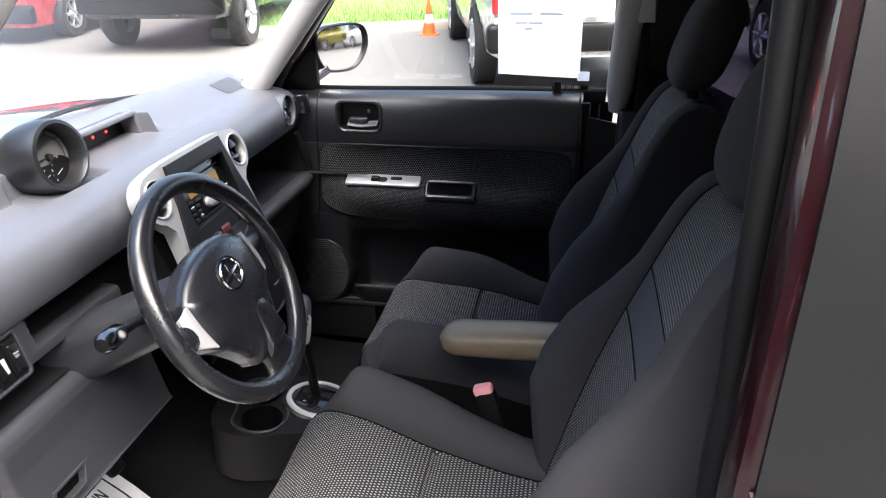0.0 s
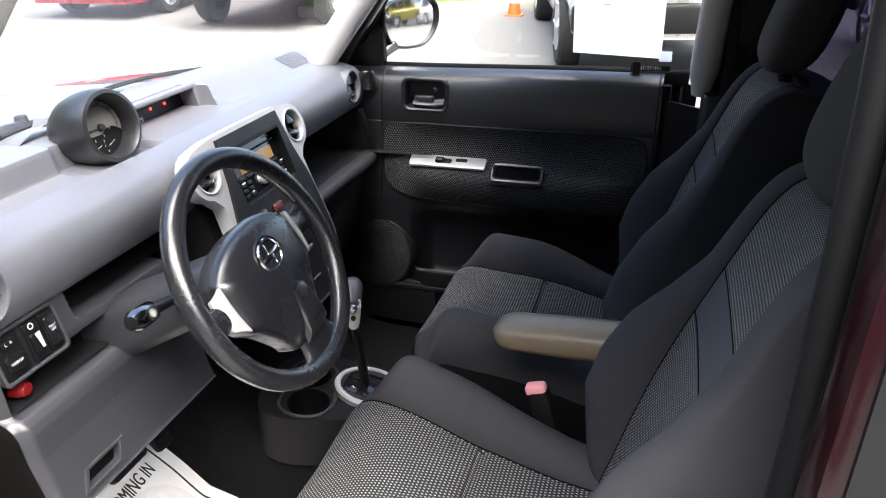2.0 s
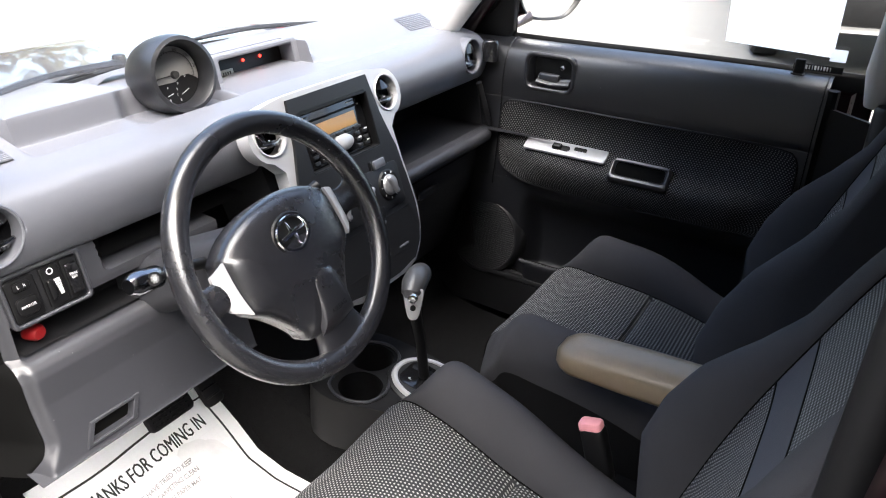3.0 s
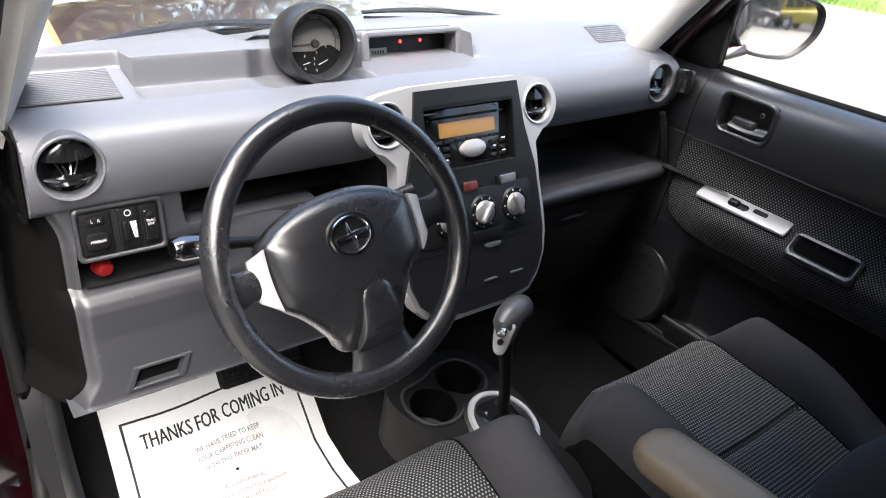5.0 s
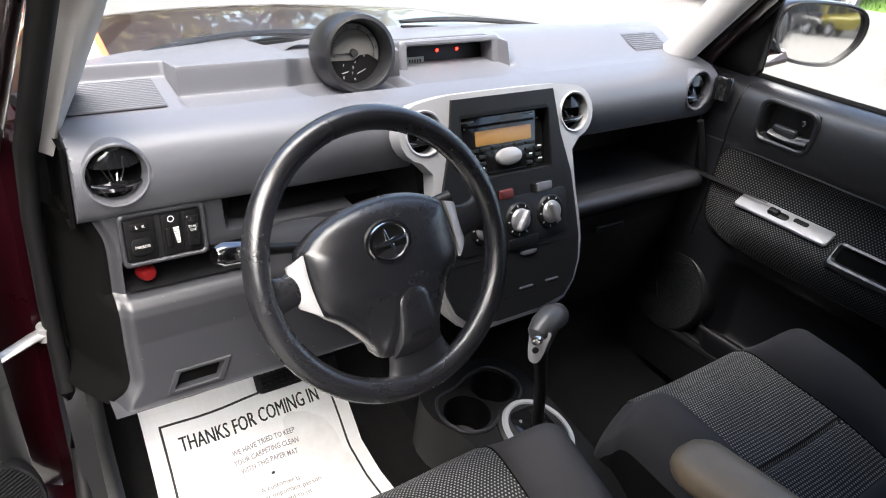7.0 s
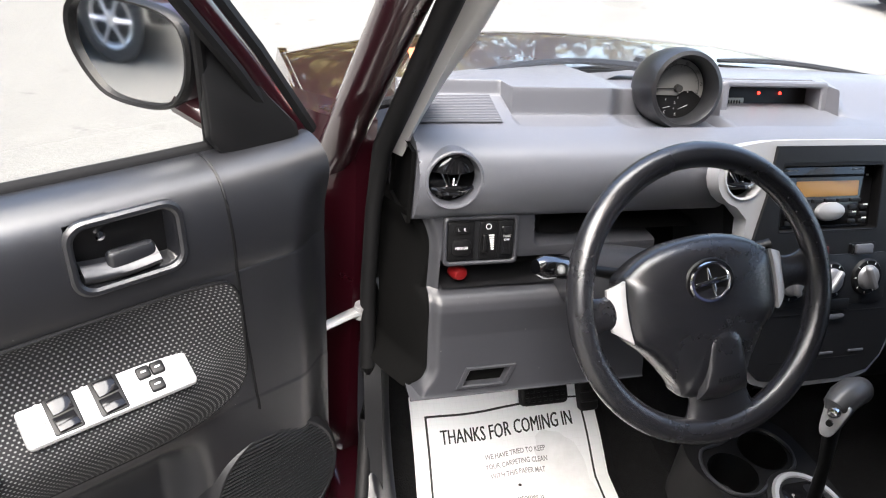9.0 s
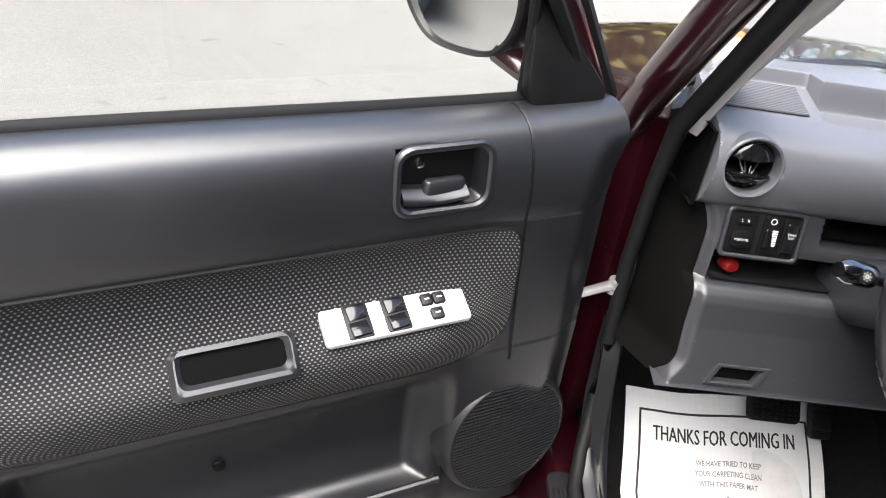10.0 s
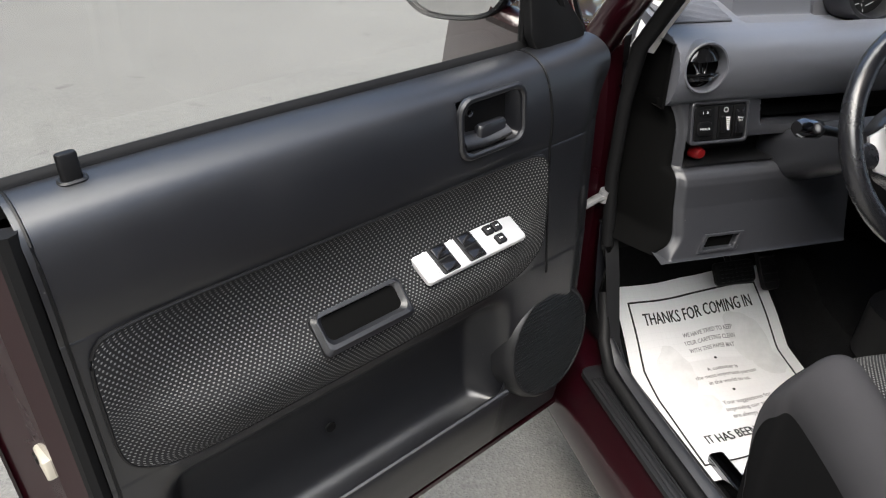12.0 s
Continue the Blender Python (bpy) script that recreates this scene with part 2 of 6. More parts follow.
def lathe(bm, profile, m, n=32, sx=1.0, sy=1.0):
    """Turns (radius, height) pairs about the frame's z."""
    rows = []
    for r, h in profile:
        if r < 1e-6:
            rows.append([bm.verts.new(m @ Vector((0, 0, h)))] * n)
        else:
            rows.append([bm.verts.new(m @ Vector((sx * r * math.cos(2 * math.pi * i / n), sy * r * math.sin(2 * math.pi * i / n), h))) for i in range(n)])
    for a, b in zip(rows, rows[1:]):
        for i in range(n):
            vs = list(dict.fromkeys((a[i], a[(i + 1) % n], b[(i + 1) % n], b[i])))
            if len(vs) > 2:
                bm.faces.new(vs)
    return bm


def tube(bm, pts, r, n=8, closed=False, squash=1.0):
    pts = [Vector(p) for p in pts]
    rows, k = [], len(pts)
    up = Vector((0, 0, 1))
    for i, p in enumerate(pts):
        a = pts[(i - 1) % k] if closed or i else p
        b = pts[(i + 1) % k] if closed or i < k - 1 else p
        d = (b - a).normalized()
        ref = up if abs(d.z) < 0.95 else Vector((0, 1, 0))
        x = d.cross(ref).normalized()
        y = x.cross(d)
        rad = r[i] if isinstance(r, (list, tuple)) else r
        rows.append([bm.verts.new(p + rad * (math.cos(2 * math.pi * j / n) * x + squash * math.sin(2 * math.pi * j / n) * y)) for j in range(n)])
    for i in range(k if closed else k - 1):
        bridge(bm, rows[i], rows[(i + 1) % k])
    if not closed:
        bm.faces.new(list(reversed(rows[0])))
        bm.faces.new(rows[-1])
    return bm


def sheet(bm, fn, nu, nv, back=None, uv=None):
    """A grid fn(u, v), u and v from 0 to 1; back: an offset that gives it thickness."""
    lay = bm.loops.layers.uv.verify() if uv else None
    g = [[bm.verts.new(fn(i / nu, j / nv)) for j in range(nv + 1)] for i in range(nu + 1)]
    for i in range(nu):
        for j in range(nv):
            f = bm.faces.new((g[i][j], g[i + 1][j], g[i + 1][j + 1], g[i][j + 1]))
            if uv:
                for lo, (a, b) in zip(f.loops, ((i, j), (i + 1, j), (i + 1, j + 1), (i, j + 1))):
                    lo[lay].uv = uv(a / nu, b / nv)
    if back is not None:
        off = Vector(back)
        edge = [g[i][0] for i in range(nu + 1)] + [g[nu][j] for j in range(1, nv + 1)] + [g[i][nv] for i in range(nu - 1, -1, -1)] + [g[0][j] for j in range(nv - 1, 0, -1)]
        low = [bm.verts.new(v.co + off) for v in edge]
        bridge(bm, edge, low)
    return bm


def smooth(a, b, x):
    t = min(max((x - a) / (b - a), 0.0), 1.0)
    return t * t * (3 - 2 * t)


def lerp_list(pts, t):
    """A point on a polyline given as tuples, softened; t from 0 to 1 by equal steps."""
    k = t * (len(pts) - 1)
    i = min(int(k), len(pts) - 2)
    f = k - i
    p0, p1, p2, p3 = pts[max(i - 1, 0)], pts[i], pts[i + 1], pts[min(i + 2, len(pts) - 1)]
    return tuple(0.5 * (2 * b + (c - a) * f + (2 * a - 5 * b + 4 * c - d) * f * f + (3 * b - a - 3 * c + d) * f ** 3) for a, b, c, d in zip(p0, p1, p2, p3))


def table(pairs, x):
    """Straight steps between (key, value) pairs of rising key."""
    if x <= pairs[0][0]:
        return pairs[0][1]
    for (a, va), (b, vb) in zip(pairs, pairs[1:]):
        if x <= b:
            return va + (vb - va) * (x - a) / (b - a)
    return pairs[-1][1]


def holed(bm, outer, holes, m, thick, base=0.0):
    """A flat plate with holes through it."""
    z = base + thick
    edges, rims = [], []
    for pts in (outer, *holes):
        vs = loop_of(bm, pts, m, z)
        edges += [bm.edges.new((vs[i], vs[(i + 1) % len(vs)])) for i in range(len(vs))]
        rims.append((vs, loop_of(bm, pts, m, base)))
    bmesh.ops.triangle_fill(bm, edges=edges, use_beauty=True, normal=m.to_3x3() @ Vector((0, 0, 1)))
    for top, low in rims:
        bridge(bm, top, low)
    return bm


def dome(bm, pts, m, steps):
    """Rings of an outline, (scale, height) from the rim to the middle."""
    cx, cy = sum(p[0] for p in pts) / len(pts), sum(p[1] for p in pts) / len(pts)
    rows = [loop_of(bm, [(cx + (x - cx) * k, cy + (y - cy) * k) for x, y in pts], m, h) for k, h in steps]
    for a, b in zip(rows, rows[1:]):
        bridge(bm, a, b)
    bm.faces.new(rows[-1])
    return bm


def rounded(pts, per=5):
    """A closed outline through the points, softened."""
    n, out = len(pts), []
    for i in range(n):
        p0, p1, p2, p3 = pts[i - 1], pts[i], pts[(i + 1) % n], pts[(i + 2) % n]
        for k in range(per):
            f = k / per
            out.append(tuple(0.5 * (2 * b + (c - a) * f + (2 * a - 5 * b + 4 * c - d) * f * f + (3 * b - a - 3 * c + d) * f ** 3) for a, b, c, d in zip(p0, p1, p2, p3)))
    return out


def block(bm, centre, size, bevel=0.004, turn=(0, 0, 0)):
    """A box with rounded edges."""
    x, y, z = size
    m = pose(*centre, *turn)
    slab(bm, rrect(x, y, min(bevel * 1.5, x / 2.1, y / 2.1), 3), m @ Matrix.Translation((0, 0, -z / 2)), z, min(bevel, z / 2.1))
    return bm


def words(body, size, align="CENTER", bold=0.0):
    """A flat bmesh of lettering, in metres, about the origin."""
    cu = bpy.data.curves.new("lettering", "FONT")
    cu.body, cu.size, cu.align_x, cu.align_y = body, size, align, "CENTER"
    cu.resolution_u = 2
    cu.offset = bold * size
    ob = bpy.data.objects.new("lettering", cu)
    scene.collection.objects.link(ob)
    me = bpy.data.meshes.new_from_object(ob.evaluated_get(bpy.context.evaluated_depsgraph_get()))
    bm = bmesh.new()
    bm.from_mesh(me)
    bpy.data.objects.remove(ob)
    bpy.data.meshes.remove(me)
    bpy.data.curves.remove(cu)
    return bm


def moved(bm, m):
    bmesh.ops.transform(bm, matrix=m, verts=bm.verts)
    return bm


def mirror_x(bm, side):
    if side < 0:
        bmesh.ops.scale(bm, vec=(-1, 1, 1), verts=bm.verts)
    return bm


# ---- ground, kerb and grass ----
ASPHALT = shade("asphalt", (0.124, 0.121, 0.113), 0.85, grain=130, bump=0.9, vary=0.2, stain=1.3)
an = ASPHALT.node_tree
speck = node(an, "ShaderNodeTexVoronoi", Scale=150.0)
an.links.new(an.nodes["Texture Coordinate"].outputs["Object"], speck.inputs["Vector"])
grit = an.nodes.new("ShaderNodeMapRange")
grit.inputs["To Min"].default_value, grit.inputs["To Max"].default_value = 0.8, 1.2
an.links.new(speck.outputs["Color"], grit.inputs["Value"])
gmul = an.nodes.new("ShaderNodeVectorMath")
gmul.operation = "SCALE"
an.links.new(an.nodes["Principled BSDF"].inputs["Base Color"].links[0].from_socket, gmul.inputs[0])
an.links.new(grit.outputs[0], gmul.inputs["Scale"])
worn = node(an, "ShaderNodeTexNoise", Scale=5.5, Detail=4.0, Roughness=0.6)
an.links.new(an.nodes["Texture Coordinate"].outputs["Object"], worn.inputs["Vector"])
spot = an.nodes.new("ShaderNodeMapRange")
spot.inputs["From Min"].default_value, spot.inputs["From Max"].default_value = 0.63, 0.72
spot.inputs["To Min"].default_value, spot.inputs["To Max"].default_value = 1.0, 0.72
an.links.new(worn.outputs["Fac"], spot.inputs["Value"])
wmul = an.nodes.new("ShaderNodeVectorMath")
wmul.operation = "SCALE"
an.links.new(gmul.outputs[0], wmul.inputs[0])
an.links.new(spot.outputs[0], wmul.inputs["Scale"])
an.links.new(wmul.outputs[0], an.nodes["Principled BSDF"].inputs["Base Color"])
abump = node(an, "ShaderNodeBump", Strength=0.4, Distance=0.004)
an.links.new(speck.outputs["Distance"], abump.inputs["Height"])
an.links.new(an.nodes["Principled BSDF"].inputs["Normal"].links[0].from_socket, abump.inputs["Normal"])
an.links.new(abump.outputs[0], an.nodes["Principled BSDF"].inputs["Normal"])
GRASS = shade("grass", (0.10, 0.19, 0.035), 0.9, grain=60, bump=0.8, vary=0.3, stain=2)
CONCRETE = shade("concrete", (0.36, 0.34, 0.29), 0.85, grain=80, bump=0.4, vary=0.15, stain=2)

bm = bmesh.new()
sheet(bm, lambda u, v: Vector((-200 + 400 * u, -200 + 400 * v, 0)), 8, 8)
tagged(part("ground", bm, ASPHALT), "worn pale grey asphalt of a car lot", "ground", kind="structure")

KERB = pose(9.85, 1.0, 0, 0, 0, 23)
bm = bmesh.new()
for k in range(-12, 3):
    slab(bm, rrect(0.16, 1.48, 0.02, 2), KERB @ Matrix.Translation((0, 1.5 * k, 0)), 0.13 + 0.004 * math.sin(k * 3.1), 0.02)
tagged(part("kerb", bm, CONCRETE), "pale worn concrete kerb stones along the lot", "kerb", kind="structure")
bm = bmesh.new()
sheet(bm, lambda u, v: KERB @ Vector((0.08 + 40 * u, -20 + 23.7 * v, 0.11 + 0.5 * u + 0.03 * noise.noise((u * 90, v * 60, 1)))), 60, 60)
tagged(part("grass_bank", bm, GRASS), "bright green mown grass bank beyond the kerb", "grass", kind="stuff")
bm = bmesh.new()
rng = random.Random(4)
for k in range(5200):
    p = KERB @ Vector((0.1 + 2.6 * rng.random() ** 1.5, -7 + 10.6 * rng.random(), 0.12))
    h, a = 0.05 + 0.06 * rng.random(), rng.random() * 6.28
    dx, dy = 0.006 * math.cos(a), 0.006 * math.sin(a)
    vs = [bm.verts.new(p + Vector(q)) for q in ((dx, dy, 0), (-dx, -dy, 0), (dy * 3, dx * 3, h))]
    bm.faces.new(vs)
tagged(part("grass_blade", bm, GRASS), "short green grass blades beside the kerb", "grass", kind="stuff")

ORANGE = shade("cone_orange", (0.85, 0.13, 0.03), 0.5, bump=0.0)


def build_cone(x, y, z):
    c = thing("traffic_cone", "orange traffic cone with a white band by the kerb", "traffic cone", (x, y, z))
    m = pose(x, y, z) @ Matrix.Scale(0.66, 4)
    bm = bmesh.new()
    slab(bm, rrect(0.36, 0.36, 0.04), m, 0.03, 0.006)
    part("base", bm, ORANGE, c)
    bm = bmesh.new()
    lathe(bm, [(0.14, 0.03), (0.105, 0.25)], m, 20)
    part("lower_cone", bm, ORANGE, c)
    bm = bmesh.new()
    lathe(bm, [(0.105, 0.25), (0.075, 0.42)], m, 20)
    part("band", bm, WHITE, c, "white reflective band")
    bm = bmesh.new()
    lathe(bm, [(0.075, 0.42), (0.035, 0.66), (0.03, 0.70), (0.0, 0.70)], m, 20)
    part("tip", bm, ORANGE, c)
    return c


build_cone(9.05, 1.55, 0)

# ---- parked vehicles ----
WINDOW = shade("car_window", (0.012, 0.014, 0.016), 0.05, coat=0.5, bump=0.0)
LAMP = shade("tail_lamp", (0.55, 0.015, 0.02), 0.12, coat=1.0, bump=0.0)
CLEAR = shade("head_lamp", (0.7, 0.7, 0.72), 0.1, coat=1.0, bump=0.0)


def paint(name, colour):
    return shade(name, colour, 0.28, metal=0.25, coat=1.0, bump=0.0, vary=0.05)


def build_vehicle(label, x, y, heading, paint_, long=4.5, wide=1.8, high=1.7, belt=0.98, nose=0.95, tail=0.15, wheel_r=0.35, clear=0.28, category="car"):
    """heading: degrees of its front from +x. nose and tail: how far bonnet and rear slope in."""
    v = thing("parked_car", label, category, (x, y, 0), "parked cars")
    M = pose(x, y, 0, 0, 0, heading)
    half, L = wide / 2, long / 2
    axle_f, axle_r = L - 0.82, -L + 0.85

    def body(u, s):
        """s runs round a cross-section from sill to sill over the top of the lower body."""
        px = -L + long * u
        end = 1 - 0.10 * abs(2 * u - 1) ** 6
        hood = belt - 0.10 * smooth(0.62, 1.0, u) - 0.12 * smooth(0.93, 1.0, u)
        a = 2 * s - 1
        wx = half * end * (1 - 0.02 * (2 * abs(a) - 1) ** 2)
        if abs(a) > 0.62:
            k = (1 - abs(a)) / 0.38
            zz = clear + (hood - 0.06 - clear) * k
            yy = math.copysign(wx * (0.95 + 0.05 * math.sin(k * 2.4)), a)
        else:
            yy = wx * 0.97 * a / 0.62
            zz = hood - 0.06 * (abs(a) / 0.62) ** 4
        for ax in (axle_f, axle_r):
            d = math.hypot(px - ax, zz - wheel_r)
            if d < wheel_r * 1.16 and abs(a) > 0.6:
                zz = wheel_r + math.sqrt(max((wheel_r * 1.16) ** 2 - (px - ax) ** 2, 0))
        return M @ Vector((px, yy, zz))

    bm = bmesh.new()
    sheet(bm, body, 56, 40)
    for u in (0, 1):
        bm.faces.new([bm.verts.new(body(u, k / 40)) for k in range(41)])
    part("body", bm, paint_, v)

    def cabin(u, s):
        c0, c1 = -L + 0.10, L - nose
        a = 2 * s - 1
        k = smooth(0, 0.55, 1 - abs(a))
        px = (c0 + (c1 - c0) * u)
        px += (tail * (1 - u) - 0.55 * u) * k
        yy = (half - 0.05) * math.copysign(min(abs(a) / 0.5, 1) ** 0.8, a) * (1 - 0.14 * k) if abs(a) > 1e-6 else 0
        zz = belt - 0.05 + (high - belt + 0.05) * min((1 - abs(a)) / 0.5, 1) - 0.03 * (a * 2) ** 2 * (abs(a) < 0.5)
        return M @ Vector((px, yy, zz))

    bm = bmesh.new()
    sheet(bm, cabin, 20, 32)
    for u in (0, 1):
        bm.faces.new([bm.verts.new(cabin(u, k / 32)) for k in range(33)])
    part("cabin", bm, paint_, v)

    def pane(name, u0, u1, s0, s1, out):
        b = bmesh.new()
        sheet(b, lambda p, q: cabin(u0 + (u1 - u0) * p, s0 + (s1 - s0) * q) + M.to_3x3() @ Vector(out), 6, 4)
        part(name, b, WINDOW, v)

    for sg in (0, 1):
        o = (0, (-0.012, 0.012)[sg], 0.002)
        for u0, u1 in ((0.08, 0.34), (0.37, 0.64), (0.67, 0.92)):
            pane("window", u0, u1, (0.06, 0.94)[sg], (0.22, 0.78)[sg], o)
    for u, o in ((0.0, -0.015), (1.0, 0.015)):
        b = bmesh.new()
        ring_ = [cabin(u, k / 32) + M.to_3x3() @ Vector((o, 0, 0)) for k in range(3, 30)]
        b.faces.new([b.verts.new(p) for p in ring_])
        part("rear_window" if u == 0 else "windscreen", b, WINDOW, v)
    for ax in (axle_f, axle_r):
        for sg in (1, -1):
            W = M @ Matrix.Translation((ax, sg * (half - 0.10), wheel_r)) @ pose(0, 0, 0, -90 * sg, 0, 0)
            b = bmesh.new()
            lathe(b, [(wheel_r * 0.62, 0.095), (wheel_r * 0.93, 0.10), (wheel_r, 0.07), (wheel_r, -0.10), (wheel_r * 0.6, -0.11)], W, 32)
            w = part("wheel", b, TYRE, v)
            b = bmesh.new()
            lathe(b, [(0.0, 0.05), (0.06, 0.05), (wheel_r * 0.58, 0.03)], W, 32)
            part("rim_dish", b, BLACK, w)
            b = bmesh.new()
            lathe(b, [(0.0, 0.085), (0.06, 0.088), (0.075, 0.06)], W, 24)
            lathe(b, [(wheel_r * 0.54, 0.05), (wheel_r * 0.58, 0.09), (wheel_r * 0.64, 0.098)], W, 32)
            for k in range(6):
                a = k * math.pi / 3
                tube(b, [W @ Vector((r * math.cos(a), r * math.sin(a), 0.078)) for r in (0.04, wheel_r * 0.35, wheel_r * 0.62)], [0.042, 0.034, 0.04], 6, squash=0.6)
            part("rim", b, ALLOY, w)
    for sg in (1, -1):
        b = bmesh.new()
        slab(b, rrect(0.16, 0.30, 0.03), M @ frame_of((-L - 0.005, sg * (half - 0.16), belt - 0.17), (-1, 0, 0)), 0.03, 0.01)
        part("tail_lamp", b, LAMP, v)
        b = bmesh.new()
        slab(b, rrect(0.26, 0.15, 0.05), M @ frame_of((L - 0.02, sg * (half - 0.26), belt - 0.32), (1, 0, 0)), 0.03, 0.01)
        part("head_lamp", b, CLEAR, v)
    for sx in (-1, 1):
        b = bmesh.new()
        slab(b, rrect(wide * 0.96, 0.24, 0.06), M @ frame_of((sx * (L - 0.04), 0, clear + 0.17), (sx, 0, 0)), 0.10, 0.03)
        part("bumper", b, BLACK, v)
    b = bmesh.new()
    slab(b, rrect(0.31, 0.15, 0.01), M @ frame_of((-L - 0.06, 0, clear + 0.42), (-1, 0, 0)), 0.012, 0.002)
    part("number_plate", b, WHITE, v)
    return v


BLACKPAINT = paint("black_paint", (0.012, 0.012, 0.013))
build_vehicle("white sport utility vehicle with black bumpers, seen from its rear corner", 7.55, -0.04, 14, paint("white_paint", (0.72, 0.72, 0.71)), 4.6, 1.85, 1.8, 1.05, wheel_r=0.37, clear=0.36, tail=0.1)
build_vehicle("black pickup-sized vehicle with a high tail, parked facing away", 9.5, 4.75, 6, paint("dark_paint", (0.03, 0.031, 0.033)), 4.9, 1.85, 1.8, 1.08, wheel_r=0.38, clear=0.42, tail=0.1)
build_vehicle("bright red small car in the next row", 9.7, 7.45, 4, paint("red_paint", (0.55, 0.012, 0.02)), 4.3, 1.72, 1.45, 0.92, wheel_r=0.31, clear=0.22)
build_vehicle("dark blue car parked behind", 5.6, -3.4, 8, paint("blue_paint", (0.02, 0.015, 0.09)), 4.5, 1.8, 1.6, 0.98, tail=0.2)
build_vehicle("olive yellow boxy off-road car seen in the mirror", 4.6, -13.5, 40, paint("olive_paint", (0.22, 0.19, 0.02)), 4.2, 1.85, 1.85, 1.15, nose=1.2, tail=0.05, wheel_r=0.39, clear=0.42)
build_vehicle("black off-road car beside the olive one", 1.2, -15.5, 40, BLACKPAINT, 4.2, 1.85, 1.8, 1.12, wheel_r=0.39, clear=0.42)
build_vehicle("black sport utility vehicle parked alongside, seen in the mirror", -5.6, 2.25, 90, BLACKPAINT, 4.6, 1.85, 1.8, 1.05, wheel_r=0.37, clear=0.36)
build_vehicle("pale silver car parked in the row behind", 7.0, -10.6, 55, paint("silver_car", (0.55, 0.55, 0.56)), 4.5, 1.8, 1.48, 0.92, wheel_r=0.32, clear=0.2)

# ---- trees beyond the lot, out of view ahead, left and behind the car ----
LEAF = shade("leaf", (0.105, 0.092, 0.018), 0.6, grain=40, bump=0.0, vary=0.5, stain=0.6)
BARK = shade("bark", (0.09, 0.065, 0.045), 0.9, grain=30, bump=0.6, vary=0.3)


def build_tree(x, y, high, seed):
    r = random.Random(seed)
    t = thing("tree", "unseen leafy green tree beyond the car lot, for reflections and low-sky blocking", "tree", (x, y, 0), "trees")
    bm = bmesh.new()
    tube(bm, [(x, y, 0), (x + 0.1, y, high * 0.3), (x - 0.1, y + 0.1, high * 0.6), (x, y, high * 0.85)], [0.28, 0.2, 0.13, 0.05], 10)
    for k in range(7):
        a, z = r.random() * 6.28, high * (0.3 + 0.06 * k)
        tube(bm, [(x, y, z), (x + 1.2 * math.cos(a), y + 1.2 * math.sin(a), z + 0.9), (x + 2.2 * math.cos(a), y + 2.2 * math.sin(a), z + 1.3)], [0.09, 0.05, 0.02], 6)
    part("trunk", bm, BARK, t)
    verts, faces = [], []
    clumps = [(r.gauss(0, 1.3), r.gauss(0, 1.3), high * (0.10 + 0.82 * r.random()), 0.9 + 0.7 * r.random()) for _ in range(30)]
    for k in range(3000):
        cx, cy, cz, cr = clumps[k % len(clumps)]
        p = Vector((x + cx + r.gauss(0, cr * 0.5), y + cy + r.gauss(0, cr * 0.5), cz + r.gauss(0, cr * 0.45)))
        u = Vector((r.gauss(0, 1), r.gauss(0, 1), r.gauss(0, 1))).normalized()
        w = u.orthogonal() * 0.17
        n = len(verts)
        verts += [p - u * 0.27, p + w, p + u * 0.27, p - w]
        faces.append((n, n + 1, n + 2, n + 3))
    me = bpy.data.meshes.new("crown")
    me.from_pydata(verts, [], faces)
    me.materials.append(LEAF)
    ob = new("crown", me)
    ob.parent = t
    ob.matrix_parent_inverse = stands(t).inverted()


# front row feeds the bonnet's reflections; left and rear rows added to block low sky
for k, (tx, ty, th) in enumerate(((-9, 22, 11), (-5.5, 20, 10), (-2, 21.5, 12), (1.5, 20, 11), (5, 22, 12), (8.5, 20.5, 10), (-13, 18, 11), (-16, 12, 11), (-15.5, 8, 10), (-16.5, 4, 12), (-15.5, 0, 11), (-16.5, -4, 10), (-15.5, -8, 12), (-16, -12, 11), (-12.5, -16, 12), (-9, -19, 11), (-5, -20.5, 12), (-1, -19.5, 11), (3, -21, 12), (7, -20, 11), (-12, 15, 11), (-11.5, -2, 11), (-12, 6, 12), (-11.8, -10, 11))):
    build_tree(tx, ty, th, k)

# ---- car shell ----
car = thing("compact_car", "maroon compact car body with black seals and grey trim", "car", (0, -0.7, 0))


def half_width(z):
    return table([(0.2, 0.79), (0.35, 0.825), (0.6, 0.84), (0.85, 0.832), (1.0, 0.805), (1.25, 0.76), (1.56, 0.67)], z)


def floor_z(y):
    return table([(0.15, 0.20), (0.26, 0.206), (0.34, 0.228), (0.40, 0.282), (0.47, 0.336), (0.58, 0.40), (0.75, 0.54), (0.80, 0.70), (0.82, 0.98)], y)


def carpet(u, v):
    x, y = -0.69 + 1.38 * u, -1.95 + 2.77 * v
    hump = 0.14 * smooth(0.17, 0.10, abs(x - 0.02)) * smooth(0.6, 0.4, y)
    return Vector((x, y, floor_z(y) - 0.006 + hump + 0.002 * noise.noise((u * 60, v * 110, 0))))


bm = bmesh.new()
sheet(bm, carpet, 60, 150, back=(0, 0, -0.03))
part("floor_carpet", bm, CARPET, car, "black cut-pile carpet")
bm = bmesh.new()
block(bm, (0, -0.7, 0.165), (1.5, 2.6, 0.03))
part("floor_pan", bm, BLACK, car)

